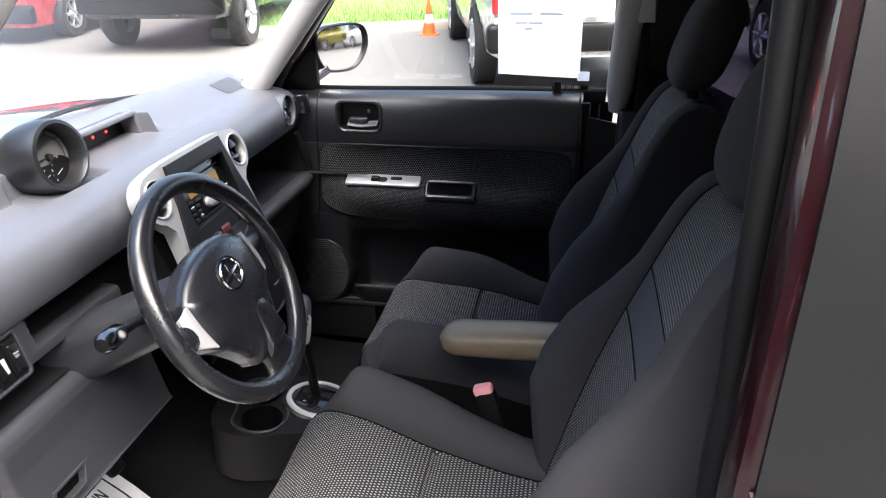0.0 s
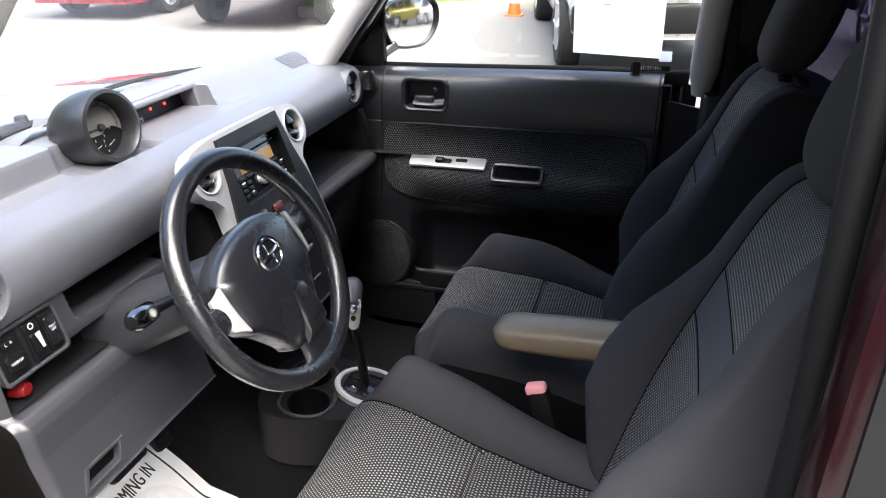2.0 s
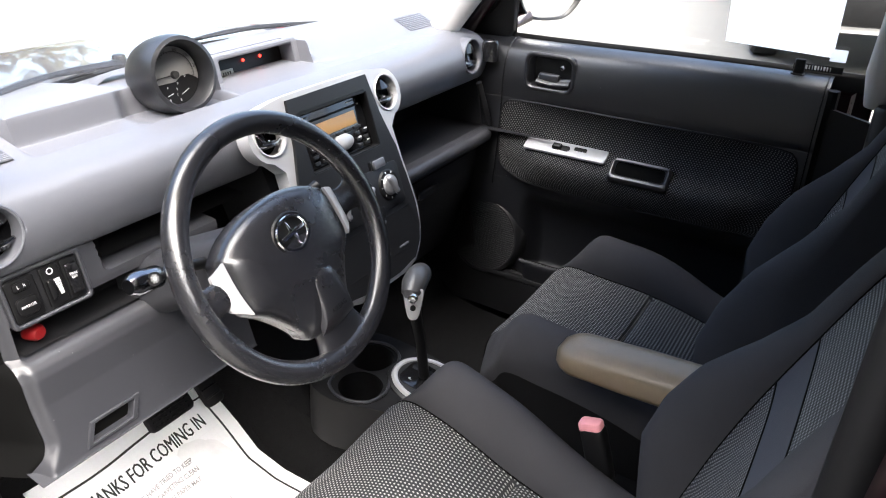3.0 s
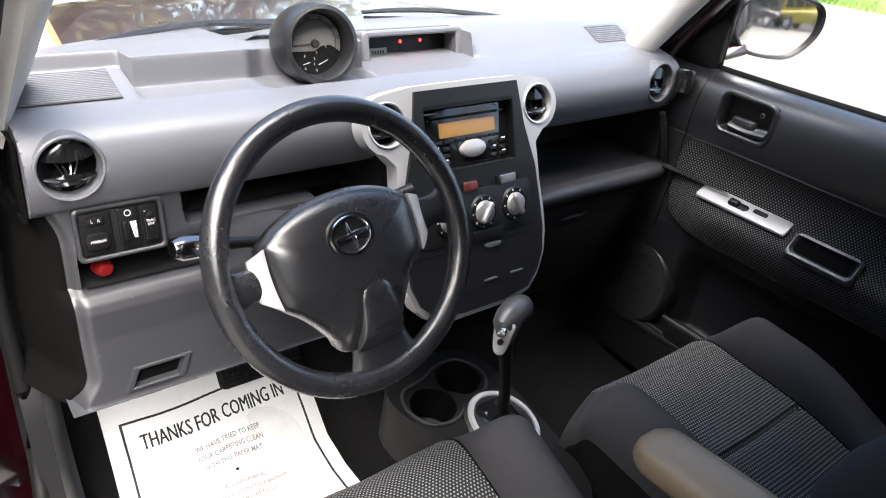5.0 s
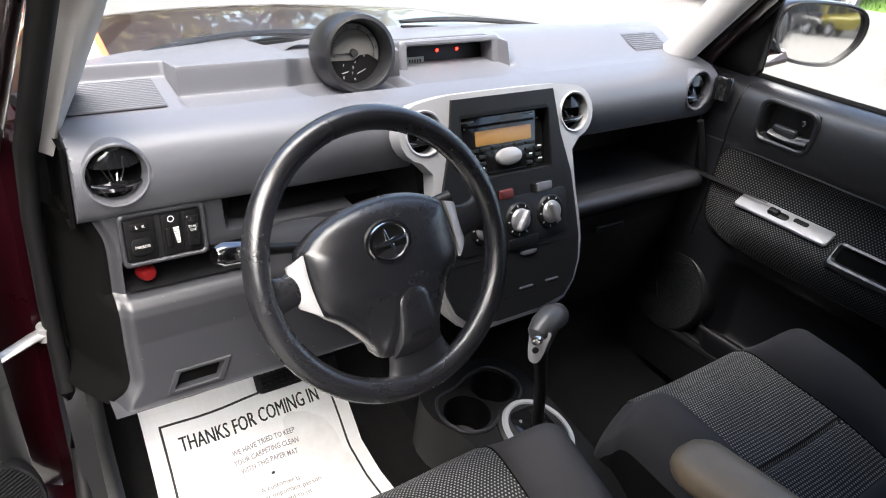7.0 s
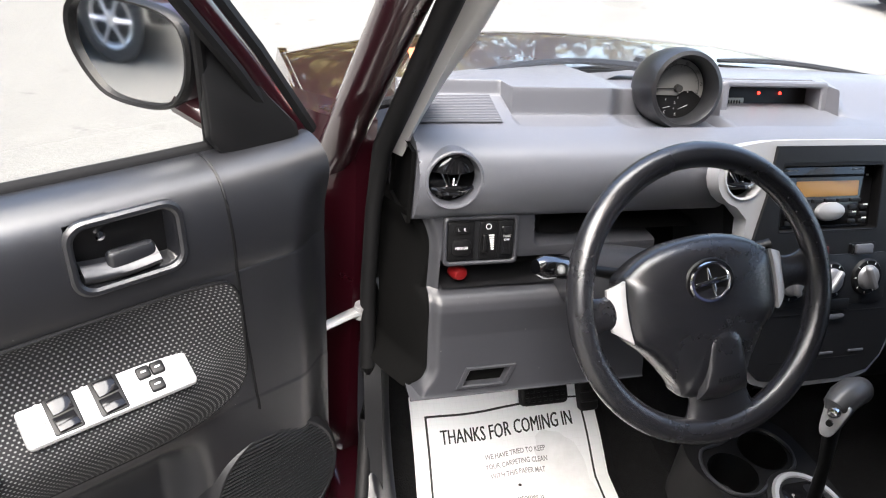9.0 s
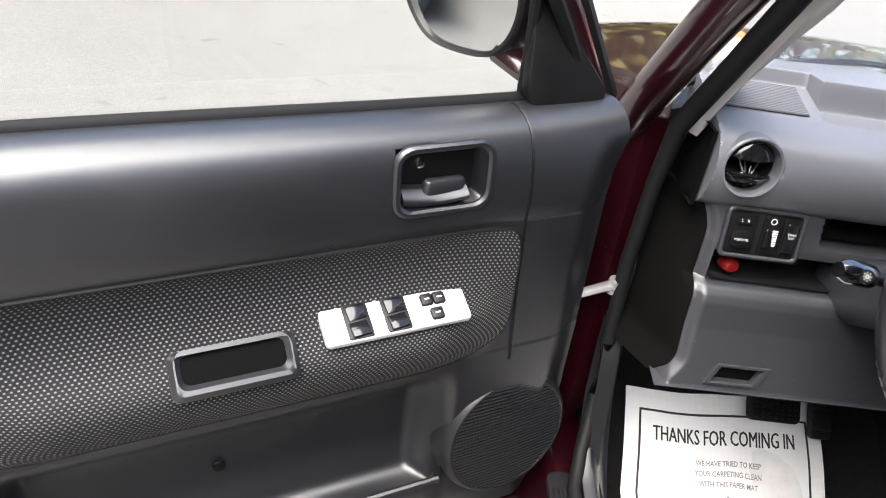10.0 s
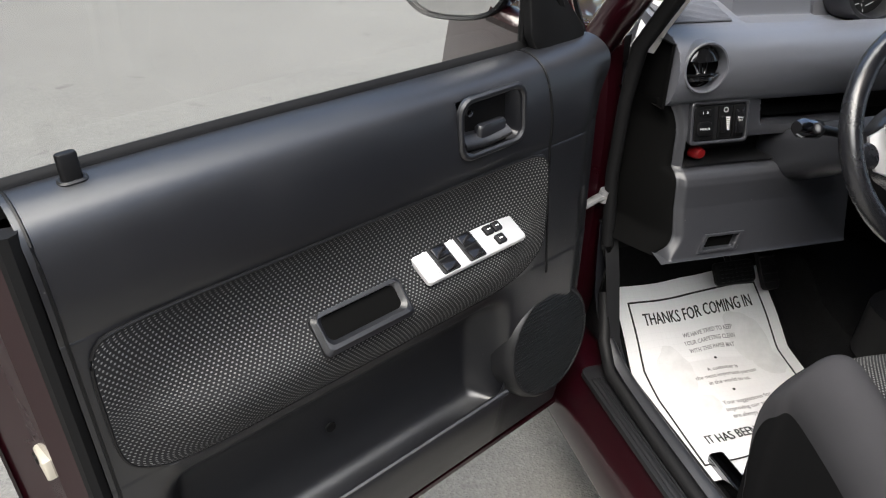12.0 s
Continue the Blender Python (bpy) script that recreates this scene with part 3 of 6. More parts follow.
for side in (1, -1):
    def line(a, b, n=10, bow=0.0):
        a, b = Vector(a), Vector(b)
        return [a.lerp(b, k / n) + Vector((0, 0.0, bow * math.sin(math.pi * k / n))) for k in range(n + 1)]

    # windscreen pillar: trim inside, paint outside, seal between
    bm = bmesh.new()
    if side > 0:
        tube(bm, line((0.672, 0.43, 0.965), (0.600, -0.06, 1.54), 10, 0.012), 0.031, 14, squash=1.25)
    else:
        def cover(u, v):
            """Pillar cover that narrows to a tongue over the dash's end."""
            z = 0.985 + 0.555 * v
            ox, oy = 0.676 - 0.085 * v, table([(0.985, 0.345), (1.2, 0.208), (1.54, -0.03)], z)
            ix, iy = 0.622 - 0.03 * v, table([(0.985, 0.50), (1.2, 0.231), (1.54, -0.07)], z)
            w = 0.10 + 0.90 * smooth(0.99, 1.075, z)
            f = u * w
            return Vector((ox + (ix - ox) * f, oy + (iy - oy) * f - 0.012 * math.sin(math.pi * u), z))
        sheet(bm, cover, 12, 30, back=(0.02, 0.035, 0))
    part("pillar_trim", mirror_x(bm, side), PILLAR, car, "pale grey textured pillar trim")
    bm = bmesh.new()
    tube(bm, line((0.768, 0.47, 0.90), (0.665, -0.05, 1.56), 10, 0.015), 0.036 if side > 0 else 0.029, 12, squash=1.25)
    part("pillar_skin", mirror_x(bm, side), PAINT, car, "maroon painted windscreen pillar")
    bm = bmesh.new()
    run = line((0.722, 0.385, 1.0) if side > 0 else (0.706, 0.335, 1.0), (0.64, -0.06, 1.52) if side > 0 else (0.650, -0.035, 1.52), 8, 0.015 if side > 0 else 0.0)[::-1] + [Vector(p) for p in ((0.722 if side > 0 else 0.712, 0.375 if side > 0 else 0.345, 0.9), (0.712, 0.352, 0.75), (0.708, 0.335, 0.6), (0.708, 0.315, 0.5), (0.718, 0.27, 0.405), (0.735, 0.2, 0.375), (0.738, 0.0, 0.37), (0.738, -0.4, 0.37), (0.735, -0.58, 0.38), (0.722, -0.645, 0.48), (0.715, -0.66, 0.8), (0.705, -0.665, 1.05), (0.67, -0.672, 1.3), (0.62, -0.675, 1.52))]
    if side < 0:
        run = [p + Vector((0, -0.030 * smooth(-0.45, -0.62, p.y), 0)) for p in run]
    tube(bm, run, [(0.017 if side > 0 else 0.0155)] * 9 + [0.013] * (len(run) - 9), 10)
    part("door_seal", mirror_x(bm, side), RUBBER, car, "black rubber door seal")
    # front post with the hinges
    bm = bmesh.new()

    def post(u, v):
        z = 0.28 + 0.74 * v
        px, py = ((0.70, 0.375), (0.735, 0.362), (0.785, 0.405), (0.812, 0.44), (0.815, 0.52))[round(u * 4)]
        return Vector((px, py + 0.03 * smooth(0.7, 1.02, v) + 0.05 * smooth(0.45, 0.28, z), z))
    sheet(bm, post, 4, 24, back=(0.0, 0.10, 0))
    part("hinge_post", mirror_x(bm, side), PAINT, car)
    bm = bmesh.new()
    for zz in (0.50, 0.86):
        block(bm, (0.80, 0.405, zz), (0.035, 0.05, 0.07), 0.006)
    part("hinge", mirror_x(bm, side), PAINT, car)
    # kick panel, sill and scuff plate
    bm = bmesh.new()
    sheet(bm, lambda u, v: Vector((0.675 + 0.012 * math.sin(u * 3), 0.06 + 0.66 * u, 0.22 + (0.12 + 0.30 * smooth(0.25, 0.45, u)) * v)), 24, 12, back=(0.03, 0, 0))
    part("kick_panel", mirror_x(bm, side), DARK, car)
    bm = bmesh.new()

    def sill(u, v):
        x, z = lerp_list(([(0.675, 0.30), (0.685, 0.345), (0.72, 0.352)] if side < 0 else [(0.735, 0.30), (0.738, 0.33), (0.745, 0.343)]) + [(0.762, 0.345), (0.776, 0.318), (0.790, 0.29), (0.802, 0.25), (0.795, 0.18), (0.77, 0.165)], v)
        return Vector((x, 0.42 - 2.1 * u, z))
    sheet(bm, sill, 20, 24)
    part("sill", mirror_x(bm, side), PAINT, car, "maroon painted door sill")
    bm = bmesh.new()
    for k in range(5):
        block(bm, (0.692 + 0.017 * k, -0.17, 0.356 - 0.001 * k), (0.013, 0.78, 0.012), 0.003)
    slab(bm, rrect(0.098, 0.86, 0.02), frame_of((0.725, -0.17, 0.343), (0, 0, 1), (0, 1, 0)), 0.012, 0.003)
    part("scuff_plate", mirror_x(bm, side), DARK, car, "ribbed black scuff plate")
    # moulded trim that runs from the front post down over the sill
    bm = bmesh.new()

    def sill_trim(u, v):
        y, z, f = lerp_list([(0.352, 0.64, 1.0), (0.338, 0.53, 1.0), (0.312, 0.455, 0.8), (0.255, 0.405, 0.35), (0.15, 0.380, 0.08), (-0.1, 0.373, 0.0), (-0.35, 0.372, 0.0), (-0.60, 0.372, 0.0)], v)
        k = smooth(0.25, 1.0, u)
        return Vector((0.722 - 0.070 * u, y + f * (0.004 * math.sin(math.pi * u) + 0.06 * k), z + (1 - f) * (0.006 * math.sin(math.pi * min(u * 1.6, 1)) - 0.11 * k)))
    if side < 0:
        sheet(bm, sill_trim, 14, 60)
        part("sill_trim", mirror_x(bm, side), TRIM, car, "smooth dark plastic sill trim")
    # centre pillar
    bm = bmesh.new()

    def centre(u, v):
        z = 0.33 + 1.23 * v
        w = half_width(z)
        px, py = ((w - 0.135, -0.71), (w - 0.075, -0.690), (w - 0.045, -0.682), (w - 0.022, -0.69), (w - 0.018, -0.70))[round(u * 4)]
        return Vector((px, py - (0.09 * max(z - 0.95, 0) if side < 0 else 0), z))
    sheet(bm, centre, 4, 30, back=(0.0, -0.10, 0))
    part("centre_pillar", mirror_x(bm, side), PAINT if side < 0 else DARK, car)
    bm = bmesh.new()
    tube(bm, [Vector((half_width(0.45 + 1.05 * k / 12) - 0.094, -0.690 - (0.09 * max(1.05 * k / 12 - 0.5, 0) if side < 0 else 0), 0.45 + 1.05 * k / 12)) for k in range(13)], 0.016, 10)
    part("pillar_seal", mirror_x(bm, side), RUBBER, car, "wide black pillar seal")
    bm = bmesh.new()
    sheet(bm, lambda u, v: Vector((half_width(0.9 + 0.62 * v) - 0.012, -0.70 - 0.14 * u - (0.055 * v if side < 0 else 0), 0.9 + 0.62 * v)), 4, 10, back=(-0.01, 0, 0))
    part("pillar_applique", mirror_x(bm, side), DARK, car, "dull dark grey pillar cover")
    bm = bmesh.new()
    if side > 0:
        tube(bm, line((0.703, -0.638, 0.985), (0.610, -0.665, 1.54), 8), [0.018] + [0.030] * 8, 14, squash=1.2)
    else:
        tube(bm, line((0.664, -0.722, 0.99), (0.664, -0.768, 1.54), 8), 0.022, 12, squash=1.2)
    part("centre_pillar_trim", mirror_x(bm, side), PILLAR if side > 0 else GREY, car, "grey moulded pillar trim")
    bm = bmesh.new()
    block(bm, (0.665, -0.70, 0.68), (0.05, 0.12, 0.64), 0.012) if side > 0 else block(bm, (0.685, -0.735, 0.56), (0.05, 0.12, 0.44), 0.012)
    part("pillar_base_trim", mirror_x(bm, side), DARK, car)
    if side > 0:
        bm = bmesh.new()
        sheet(bm, lambda u, v: Vector((0.716 - 0.04 * u, -0.545 - 0.10 * u, 0.35 + 0.615 * v - 0.01 * u)), 4, 8, back=(0.012, 0, 0))
        part("pillar_cover", bm, BLACK, car)
    # rear door with its dark window
    bm = bmesh.new()
    sheet(bm, lambda u, v: Vector((half_width(0.2 + 0.8 * v), -0.705 - 0.95 * u, 0.2 + 0.8 * v)), 10, 16, back=(-0.10, 0, 0))
    part("rear_door", mirror_x(bm, side), PAINT, car)
    bm = bmesh.new()
    sheet(bm, lambda u, v: Vector((0.70 - 0.03 * v, -0.76 - 1.4 * u, 0.2 + 0.79 * v)), 8, 8, back=(0.02, 0, 0))
    part("rear_lining", mirror_x(bm, side), DARK, car, "dark rear trim panel")
    bm = bmesh.new()
    sheet(bm, lambda u, v: Vector((half_width(1.0 + 0.5 * v) - 0.03, -0.82 - 0.82 * u, 1.0 + 0.5 * v)), 6, 6, back=(-0.004, 0, 0))
    part("rear_window", mirror_x(bm, side), glassy("privacy_glass" + str(side), (0.06, 0.055, 0.085)), car, "dark privacy glass")
    bm = bmesh.new()
    sheet(bm, lambda u, v: Vector((half_width(0.2 + 1.36 * v), -1.655 - 0.55 * u, 0.2 + 1.36 * v)), 6, 16, back=(-0.08, 0, 0))
    part("rear_quarter", mirror_x(bm, side), PAINT, car)
    bm = bmesh.new()
    sheet(bm, lambda u, v: Vector((half_width(1.47 + 0.09 * v) - 0.015, 0.0 - 2.2 * u, 1.47 + 0.09 * v + 0.01)), 10, 3, back=(-0.05, 0, 0))
    part("roof_rail", mirror_x(bm, side), PAINT, car)
    bm = bmesh.new()
    sheet(bm, lambda u, v: Vector((0.785 + 0.04 * math.sin(2.2 * v), 0.46 + 0.74 * u, 0.958 - 0.035 * u ** 2 - 0.55 * v)), 16, 12, back=(-0.02, 0, 0))
    part("wing", mirror_x(bm, side), PAINT, car, "maroon front wing")

bm = bmesh.new()
sheet(bm, lambda u, v: Vector((-0.69 + 1.38 * u, -2.2 + 2.22 * v, 1.57 + 0.05 * math.sin(math.pi * u))), 16, 16, back=(0, 0, 0.03))
part("roof", bm, PAINT, car)
bm = bmesh.new()
sheet(bm, lambda u, v: Vector((-0.66 + 1.32 * u, -2.18 + 2.18 * v, 1.53 + 0.03 * math.sin(math.pi * u))), 16, 16)
part("headliner", bm, LINER, car, "grey cloth headliner")
bm = bmesh.new()
block(bm, (0, -2.2, 0.62), (1.62, 0.06, 0.85), 0.02)
part("tailgate", bm, PAINT, car)
bm = bmesh.new()
sheet(bm, lambda u, v: Vector((-0.72 + 1.44 * u, -2.2, 1.03 + 0.52 * v)), 6, 4, back=(0, 0.004, 0))
part("rear_screen", bm, glassy("privacy_rear", (0.09, 0.09, 0.115)), car)


def screen_y(x):
    return 0.665 - 0.50 * x * x


def screen_at(u, v):
    x = -0.70 + 1.4 * u
    return Vector((x * (1 - 0.13 * v), screen_y(x) * (1 - v) + v * (0.12 - 0.15 * (2 * u - 1) ** 2), 1.03 + 0.51 * v))


bm = bmesh.new()
sheet(bm, screen_at, 30, 10)
glass = part("windscreen", bm, GLASS, car)
glass.visible_shadow = False
bm = bmesh.new()
tube(bm, [screen_at(k / 30, 0.005) + Vector((0, 0.004, 0.006)) for k in range(31)], 0.009, 8)
part("screen_seal", bm, RUBBER, car)


def bonnet(u, v):
    k = 2 * u - 1
    y = screen_y(0.62 * k) + 0.07 + (0.66 + 0.06 * (1 - k * k)) * v
    return Vector((0.78 * k, y, 0.990 - 0.030 * v - 0.05 * v ** 9 - 0.018 * abs(k) ** 3 + 0.010 * smooth(0.5, 0.6, abs(k)) * (1 - v)))


bm = bmesh.new()
sheet(bm, bonnet, 48, 24, back=(0, 0, -0.03))
part("bonnet", bm, PAINT, car, "glossy maroon bonnet")
bm = bmesh.new()
sheet(bm, lambda u, v: Vector((0.70 * (2 * u - 1), screen_y(0.70 * (2 * u - 1)) - 0.005 + 0.09 * v, 0.995 - 0.012 * math.sin(math.pi * v))), 30, 6, back=(0, 0, -0.05))
part("scuttle", bm, BLACK, car, "black plastic scuttle below the windscreen")
bm = bmesh.new()
block(bm, (0, 1.20, 0.52), (1.6, 0.16, 0.6), 0.06)
part("front_bumper", bm, PAINT, car)
for sg in (1, -1):
    bm = bmesh.new()
    slab(bm, rounded([(-0.12, -0.09), (0.12, -0.09), (0.14, 0.05), (0.08, 0.10), (-0.10, 0.08)]), frame_of((sg * 0.66, 1.25, 0.74), (sg * 0.4, 0.9, 0.15)), 0.03, 0.01)
    part("headlamp", bm, CLEAR, car)
    for end in (0.86, -1.62):
        W = pose(sg * 0.78, end, 0.30, 0, 90 * sg, 0)
        bm = bmesh.new()
        lathe(bm, [(0.16, 0.05), (0.27, 0.055), (0.30, 0.03), (0.30, -0.13), (0.16, -0.14)], W, 32)
        wheel_ = part("road_wheel", bm, TYRE, car)
        bm = bmesh.new()
        lathe(bm, [(0, 0.03), (0.06, 0.035), (0.17, 0.02), (0.18, 0.05)], W, 24)
        part("wheel_cover", bm, ALLOY, wheel_)
# wipers lying at the foot of the screen
for x0, x1 in ((-0.10, -0.52), (0.50, 0.06)):
    bm = bmesh.new()
    pts = [Vector((x0 + (x1 - x0) * k / 10, screen_y(x0 + (x1 - x0) * k / 10) - 0.005 - 0.03 * k / 10, 1.03 + 0.022 * k / 10)) for k in range(11)]
    tube(bm, [p + Vector((0, 0.01, 0.012 + 0.012 * math.sin(k * 0.3))) for k, p in enumerate(pts)], [0.011, 0.009, 0.008, 0.007, 0.006, 0.006, 0.006, 0.006, 0.006, 0.005, 0.004], 6)
    lathe(bm, [(0.0, 0.03), (0.012, 0.028), (0.018, 0.0)], Matrix.Translation(pts[0] + Vector((0, 0.015, 0.002))), 12)
    arm = part("wiper_arm", bm, BLACK, car)
    bm = bmesh.new()
    tube(bm, [p + Vector((0, 0.0, 0.004)) for p in pts[2:]], 0.005, 6)
    part("wiper_blade", bm, RUBBER, arm)
bm = bmesh.new()
for k in range(-2, 3):
    lathe(bm, [(0.0, 0.012), (0.008, 0.010), (0.012, 0.0)], Matrix.Translation((0.28 * k + 0.05, screen_y(0.28 * k) + 0.13, 0.978)), 10)
part("washer_nozzle", bm, BLACK, car)
STICKER = shade("orange_sticker", (0.75, 0.16, 0.06), 0.5, bump=0.0)
sm = frame_of((-0.577, 0.555, 1.062), (0.25, -0.72, 0.64))
bm = bmesh.new()
slab(bm, rrect(0.075, 0.075, 0.004), sm, 0.0012, 0.0003)
sticker = thing("inspection_sticker", "small orange and white sticker on the windscreen", "sticker", (-0.577, 0.555, 1.062))
part("sticker_sheet", bm, STICKER, sticker)
bm = bmesh.new()
slab(bm, rrect(0.05, 0.05, 0.003), sm, 0.001, 0.0002, base=0.001)
part("sticker_field", bm, WHITE, sticker)
# check strap of the open door
bm = bmesh.new()
tube(bm, [(-0.722, 0.352, 0.704), (-0.745, 0.345, 0.70), (-0.80, 0.325, 0.688), (-0.85, 0.33, 0.68)], [0.012, 0.011, 0.010, 0.010], 8, squash=0.6)
lathe(bm, [(0.0, 0.014), (0.011, 0.013), (0.013, -0.012), (0.0, -0.013)], frame_of((-0.722, 0.352, 0.704), (0, -0.2, 1)), 14)
part("check_strap", bm, ALLOY, car, "bare metal door check strap")
# belt on the far centre pillar
belt = thing("seat_belt", "black seat belt hanging from a grey guide", "seat belt", (0.66, -0.70, 1.2))
bm = bmesh.new()
block(bm, (0.645, -0.705, 1.255), (0.03, 0.075, 0.06), 0.008)
part("guide", bm, PILLAR, belt, "grey plastic belt guide")
bm = bmesh.new()
block(bm, (0.640, -0.705, 0.90), (0.004, 0.048, 0.68), 0.001, (0, 3, 0))
part("webbing", bm, RUBBER, belt)
bench = thing("rear_bench", "black cloth rear bench seat in shade", "car seat", (0, -1.5, 0.2))
bm = bmesh.new()
block(bm, (0, -1.42, 0.40), (1.2, 0.5, 0.32), 0.06)
part("bench_cushion", bm, CLOTH, bench)
bm = bmesh.new()
block(bm, (0, -1.78, 0.78), (1.2, 0.16, 0.66), 0.06, (12, 0, 0))
part("bench_back", bm, CLOTH, bench)

# ---- dashboard ----
dash = thing("dashboard", "charcoal grey moulded dashboard with open shelves", "dashboard", (0.02, 0.45, 0.6))
PAD = [(0.45, 0.895), (0.315, 0.900), (0.285, 0.908), (0.270, 0.930), (0.263, 0.958), (0.266, 0.985), (0.280, 1.008), (0.305, 1.022), (0.345, 1.030)]
VENTS = ((-0.612, 0.977), (0.622, 0.978))


def tier(x):
    """Front and rear line of the step that leads up to the rear tier."""
    left = smooth(-0.484, -0.492, x)
    right = smooth(0.165, 0.205, x)
    bin_ = smooth(-0.085, -0.075, x) * smooth(0.172, 0.164, x)
    pod_ = smooth(-0.31, -0.25, x) * smooth(-0.088, -0.100, x)
    ya = 0.398 + 0.038 * left - 0.03 * right + 0.075 * bin_ + 0.05 * pod_
    yb = 0.410 + 0.036 * left + 0.10 * right + 0.075 * bin_ + 0.05 * pod_
    return ya, yb, left, pod_


def pad_z(x, y):
    ya, yb, left, pod_ = tier(x)
    ramp = 0.022 * left * min(max((y - 0.345) / 0.085, 0.0), 1.0)
    return 1.030 + ramp + (0.044 - ramp) * smooth(ya, yb, y) - 0.02 * smooth(0.46, 0.66, y) - 0.016 * pod_ * smooth(0.33, 0.37, y)


def pad(u, v):
    x = -0.665 + 1.36 * u
    if v < 0.42:
        y, z = lerp_list(PAD, v / 0.42)
        for cx, cz in VENTS:
            d = math.hypot(x - cx, z - cz)
            if y < 0.33:
                y += 0.05 * smooth(0.0415, 0.0385, d) * smooth(1.006, 1.000, z)
        return Vector((x, y, z))
    ya, yb, left, pod_ = tier(x)
    s = (v - 0.42) / 0.58
    end = max(screen_y(x) - 0.012, yb + 0.006)
    y = table([(0.0, 0.345), (0.40, ya), (0.55, yb), (1.0, end)], s)
    return Vector((x, y, pad_z(x, y)))


bm = bmesh.new()
sheet(bm, pad, 320, 150)
for x in (-0.665, 0.695):
    bm.faces.new([bm.verts.new(pad((x + 0.665) / 1.36, k / 60)) for k in range(61)])
part("upper_pad", bm, DASH, dash, "grey grained upper pad")
# speaker grilles let into the top
for x0, x1, y0, y1 in ((-0.652, -0.513, 0.353, 0.426), (0.545, 0.66, 0.40, 0.455)):
    n = 17 if x0 < 0 else 9
    xm = (x0 + x1) / 2
    bm = bmesh.new()
    sheet(bm, lambda u, v: Vector((x0 + (x1 - x0) * u, y0 + (y1 - y0) * v, pad_z(xm, y0 + (y1 - y0) * v) + 0.0012)), 2, 12)
    gr = part("speaker_grille", bm, BLACK if x0 < 0 else GREY, dash, "fine ribbed speaker grille")
    for k in range(n):
        y = y0 + (y1 - y0) * (k + 0.5) / n
        bm = bmesh.new()
        block(bm, (xm, y, pad_z(xm, y) + (0.0030 if x0 < 0 else 0.0012)), (x1 - x0 - 0.002, (y1 - y0) / n * 0.66, 0.0036 if x0 < 0 else 0.0020), 0.0008)
        part("slat", bm, DASH, gr)


def knee_edge(z):
    """Where the lower panel gives way to the black end of the dash."""
    return -0.668 + 0.034 * smooth(0.605, 0.67, z) * smooth(0.96, 0.86, z)


def knee(u, v):
    z = 0.915 - 0.292 * v
    xl = knee_edge(z)
    x = xl + (-0.245 - xl) * u
    y = table([(0.62, 0.205), (0.625, 0.210), (0.66, 0.220), (0.72, 0.235), (0.745, 0.238), (0.762, 0.240), (0.774, 0.245), (0.783, 0.254), (0.789, 0.268), (0.85, 0.272), (0.915, 0.290)], z)
    y += 0.02 * smooth(-0.64, -0.665, x) + 0.012 * smooth(0.022, 0.0, x - knee_edge(z)) ** 2
    box_ = smooth(-0.464, -0.450, x) * smooth(0.858, 0.870, z)
    tray = smooth(-0.618, -0.608, x) * smooth(0.786, 0.792, z) * smooth(0.840, 0.835, z) * smooth(-0.30, -0.32, x)
    skew = x - 0.45 * (z - 0.65)
    fuse = smooth(-0.577, -0.573, skew) * smooth(-0.502, -0.506, skew) * smooth(0.636, 0.639, z) * smooth(0.663, 0.660, z)
    return Vector((x, y + 0.16 * box_ + 0.075 * tray + 0.045 * fuse, z))


bm = bmesh.new()
sheet(bm, knee, 150, 110)
sheet(bm, lambda u, v: Vector((-0.665 + 0.42 * u, 0.205 + 0.3 * v, 0.622 + 0.05 * v)), 20, 6)
low = part("lower_panel", bm, GREY, dash, "lighter grey lower dash panel")
bm = bmesh.new()
sheet(bm, lambda u, v: Vector((-0.452 + 0.30 * u, 0.292 + 0.14 * min(v * 2, 1), 0.8705 + 0.035 * max(v * 2 - 1, 0) * 1.0)), 8, 12)
sheet(bm, lambda u, v: Vector((-0.4515, 0.295 + 0.14 * u, 0.868 + 0.04 * v)), 4, 3)
part("shelf_liner", bm, BLACK, dash, "black lining of the open shelf")
# dark floor and back sheets put the tray's deep shade into colour
bm = bmesh.new()
sheet(bm, lambda u, v: Vector((-0.612 + 0.31 * u, 0.266 + 0.070 * v, 0.7925)), 10, 4)
sheet(bm, lambda u, v: Vector((-0.612 + 0.31 * u, 0.3345, 0.7925 + 0.044 * v)), 10, 3)
part("tray_shade", bm, DARK, dash, "dark sheets standing for the shade inside the small tray")
bm = bmesh.new()
FU = [(-0.049, -0.018), (0.037, -0.018), (0.053, 0.018), (-0.033, 0.018)]
ring(bm, FU, [(x * 0.80, y * 0.72) for x, y in FU], frame_of((-0.539, 0.2165, 0.6495), (0, -0.97, 0.24)), 0.004, bevel=0.001)
part("pull_frame", bm, GREY, low)
bm = bmesh.new()
slab(bm, [(x * 0.79, y * 0.71) for x, y in FU], frame_of((-0.539, 0.2165, 0.6495), (0, -0.97, 0.24)), 0.002, 0.0005, base=-0.012)
part("pull_well", bm, MATTE, low)
def end_face(u, v):
    """The black end of the dash, turning away from the lower panel's edge."""
    p = knee(0.0, v * 0.999)
    f = smooth(0.0, 0.4, u)
    y = 0.250 + 0.040 * smooth(0.70, 0.88, p.z)
    return Vector((p.x - 0.0005 - 0.056 * u, p.y + (y - p.y) * f + 0.11 * u ** 1.7, p.z))


bm = bmesh.new()
sheet(bm, end_face, 20, 60)
sheet(bm, lambda u, v: Vector((-0.668, 0.285 + 0.12 * u, 0.90 + 0.115 * v)), 4, 6, back=(-0.006, 0, 0))
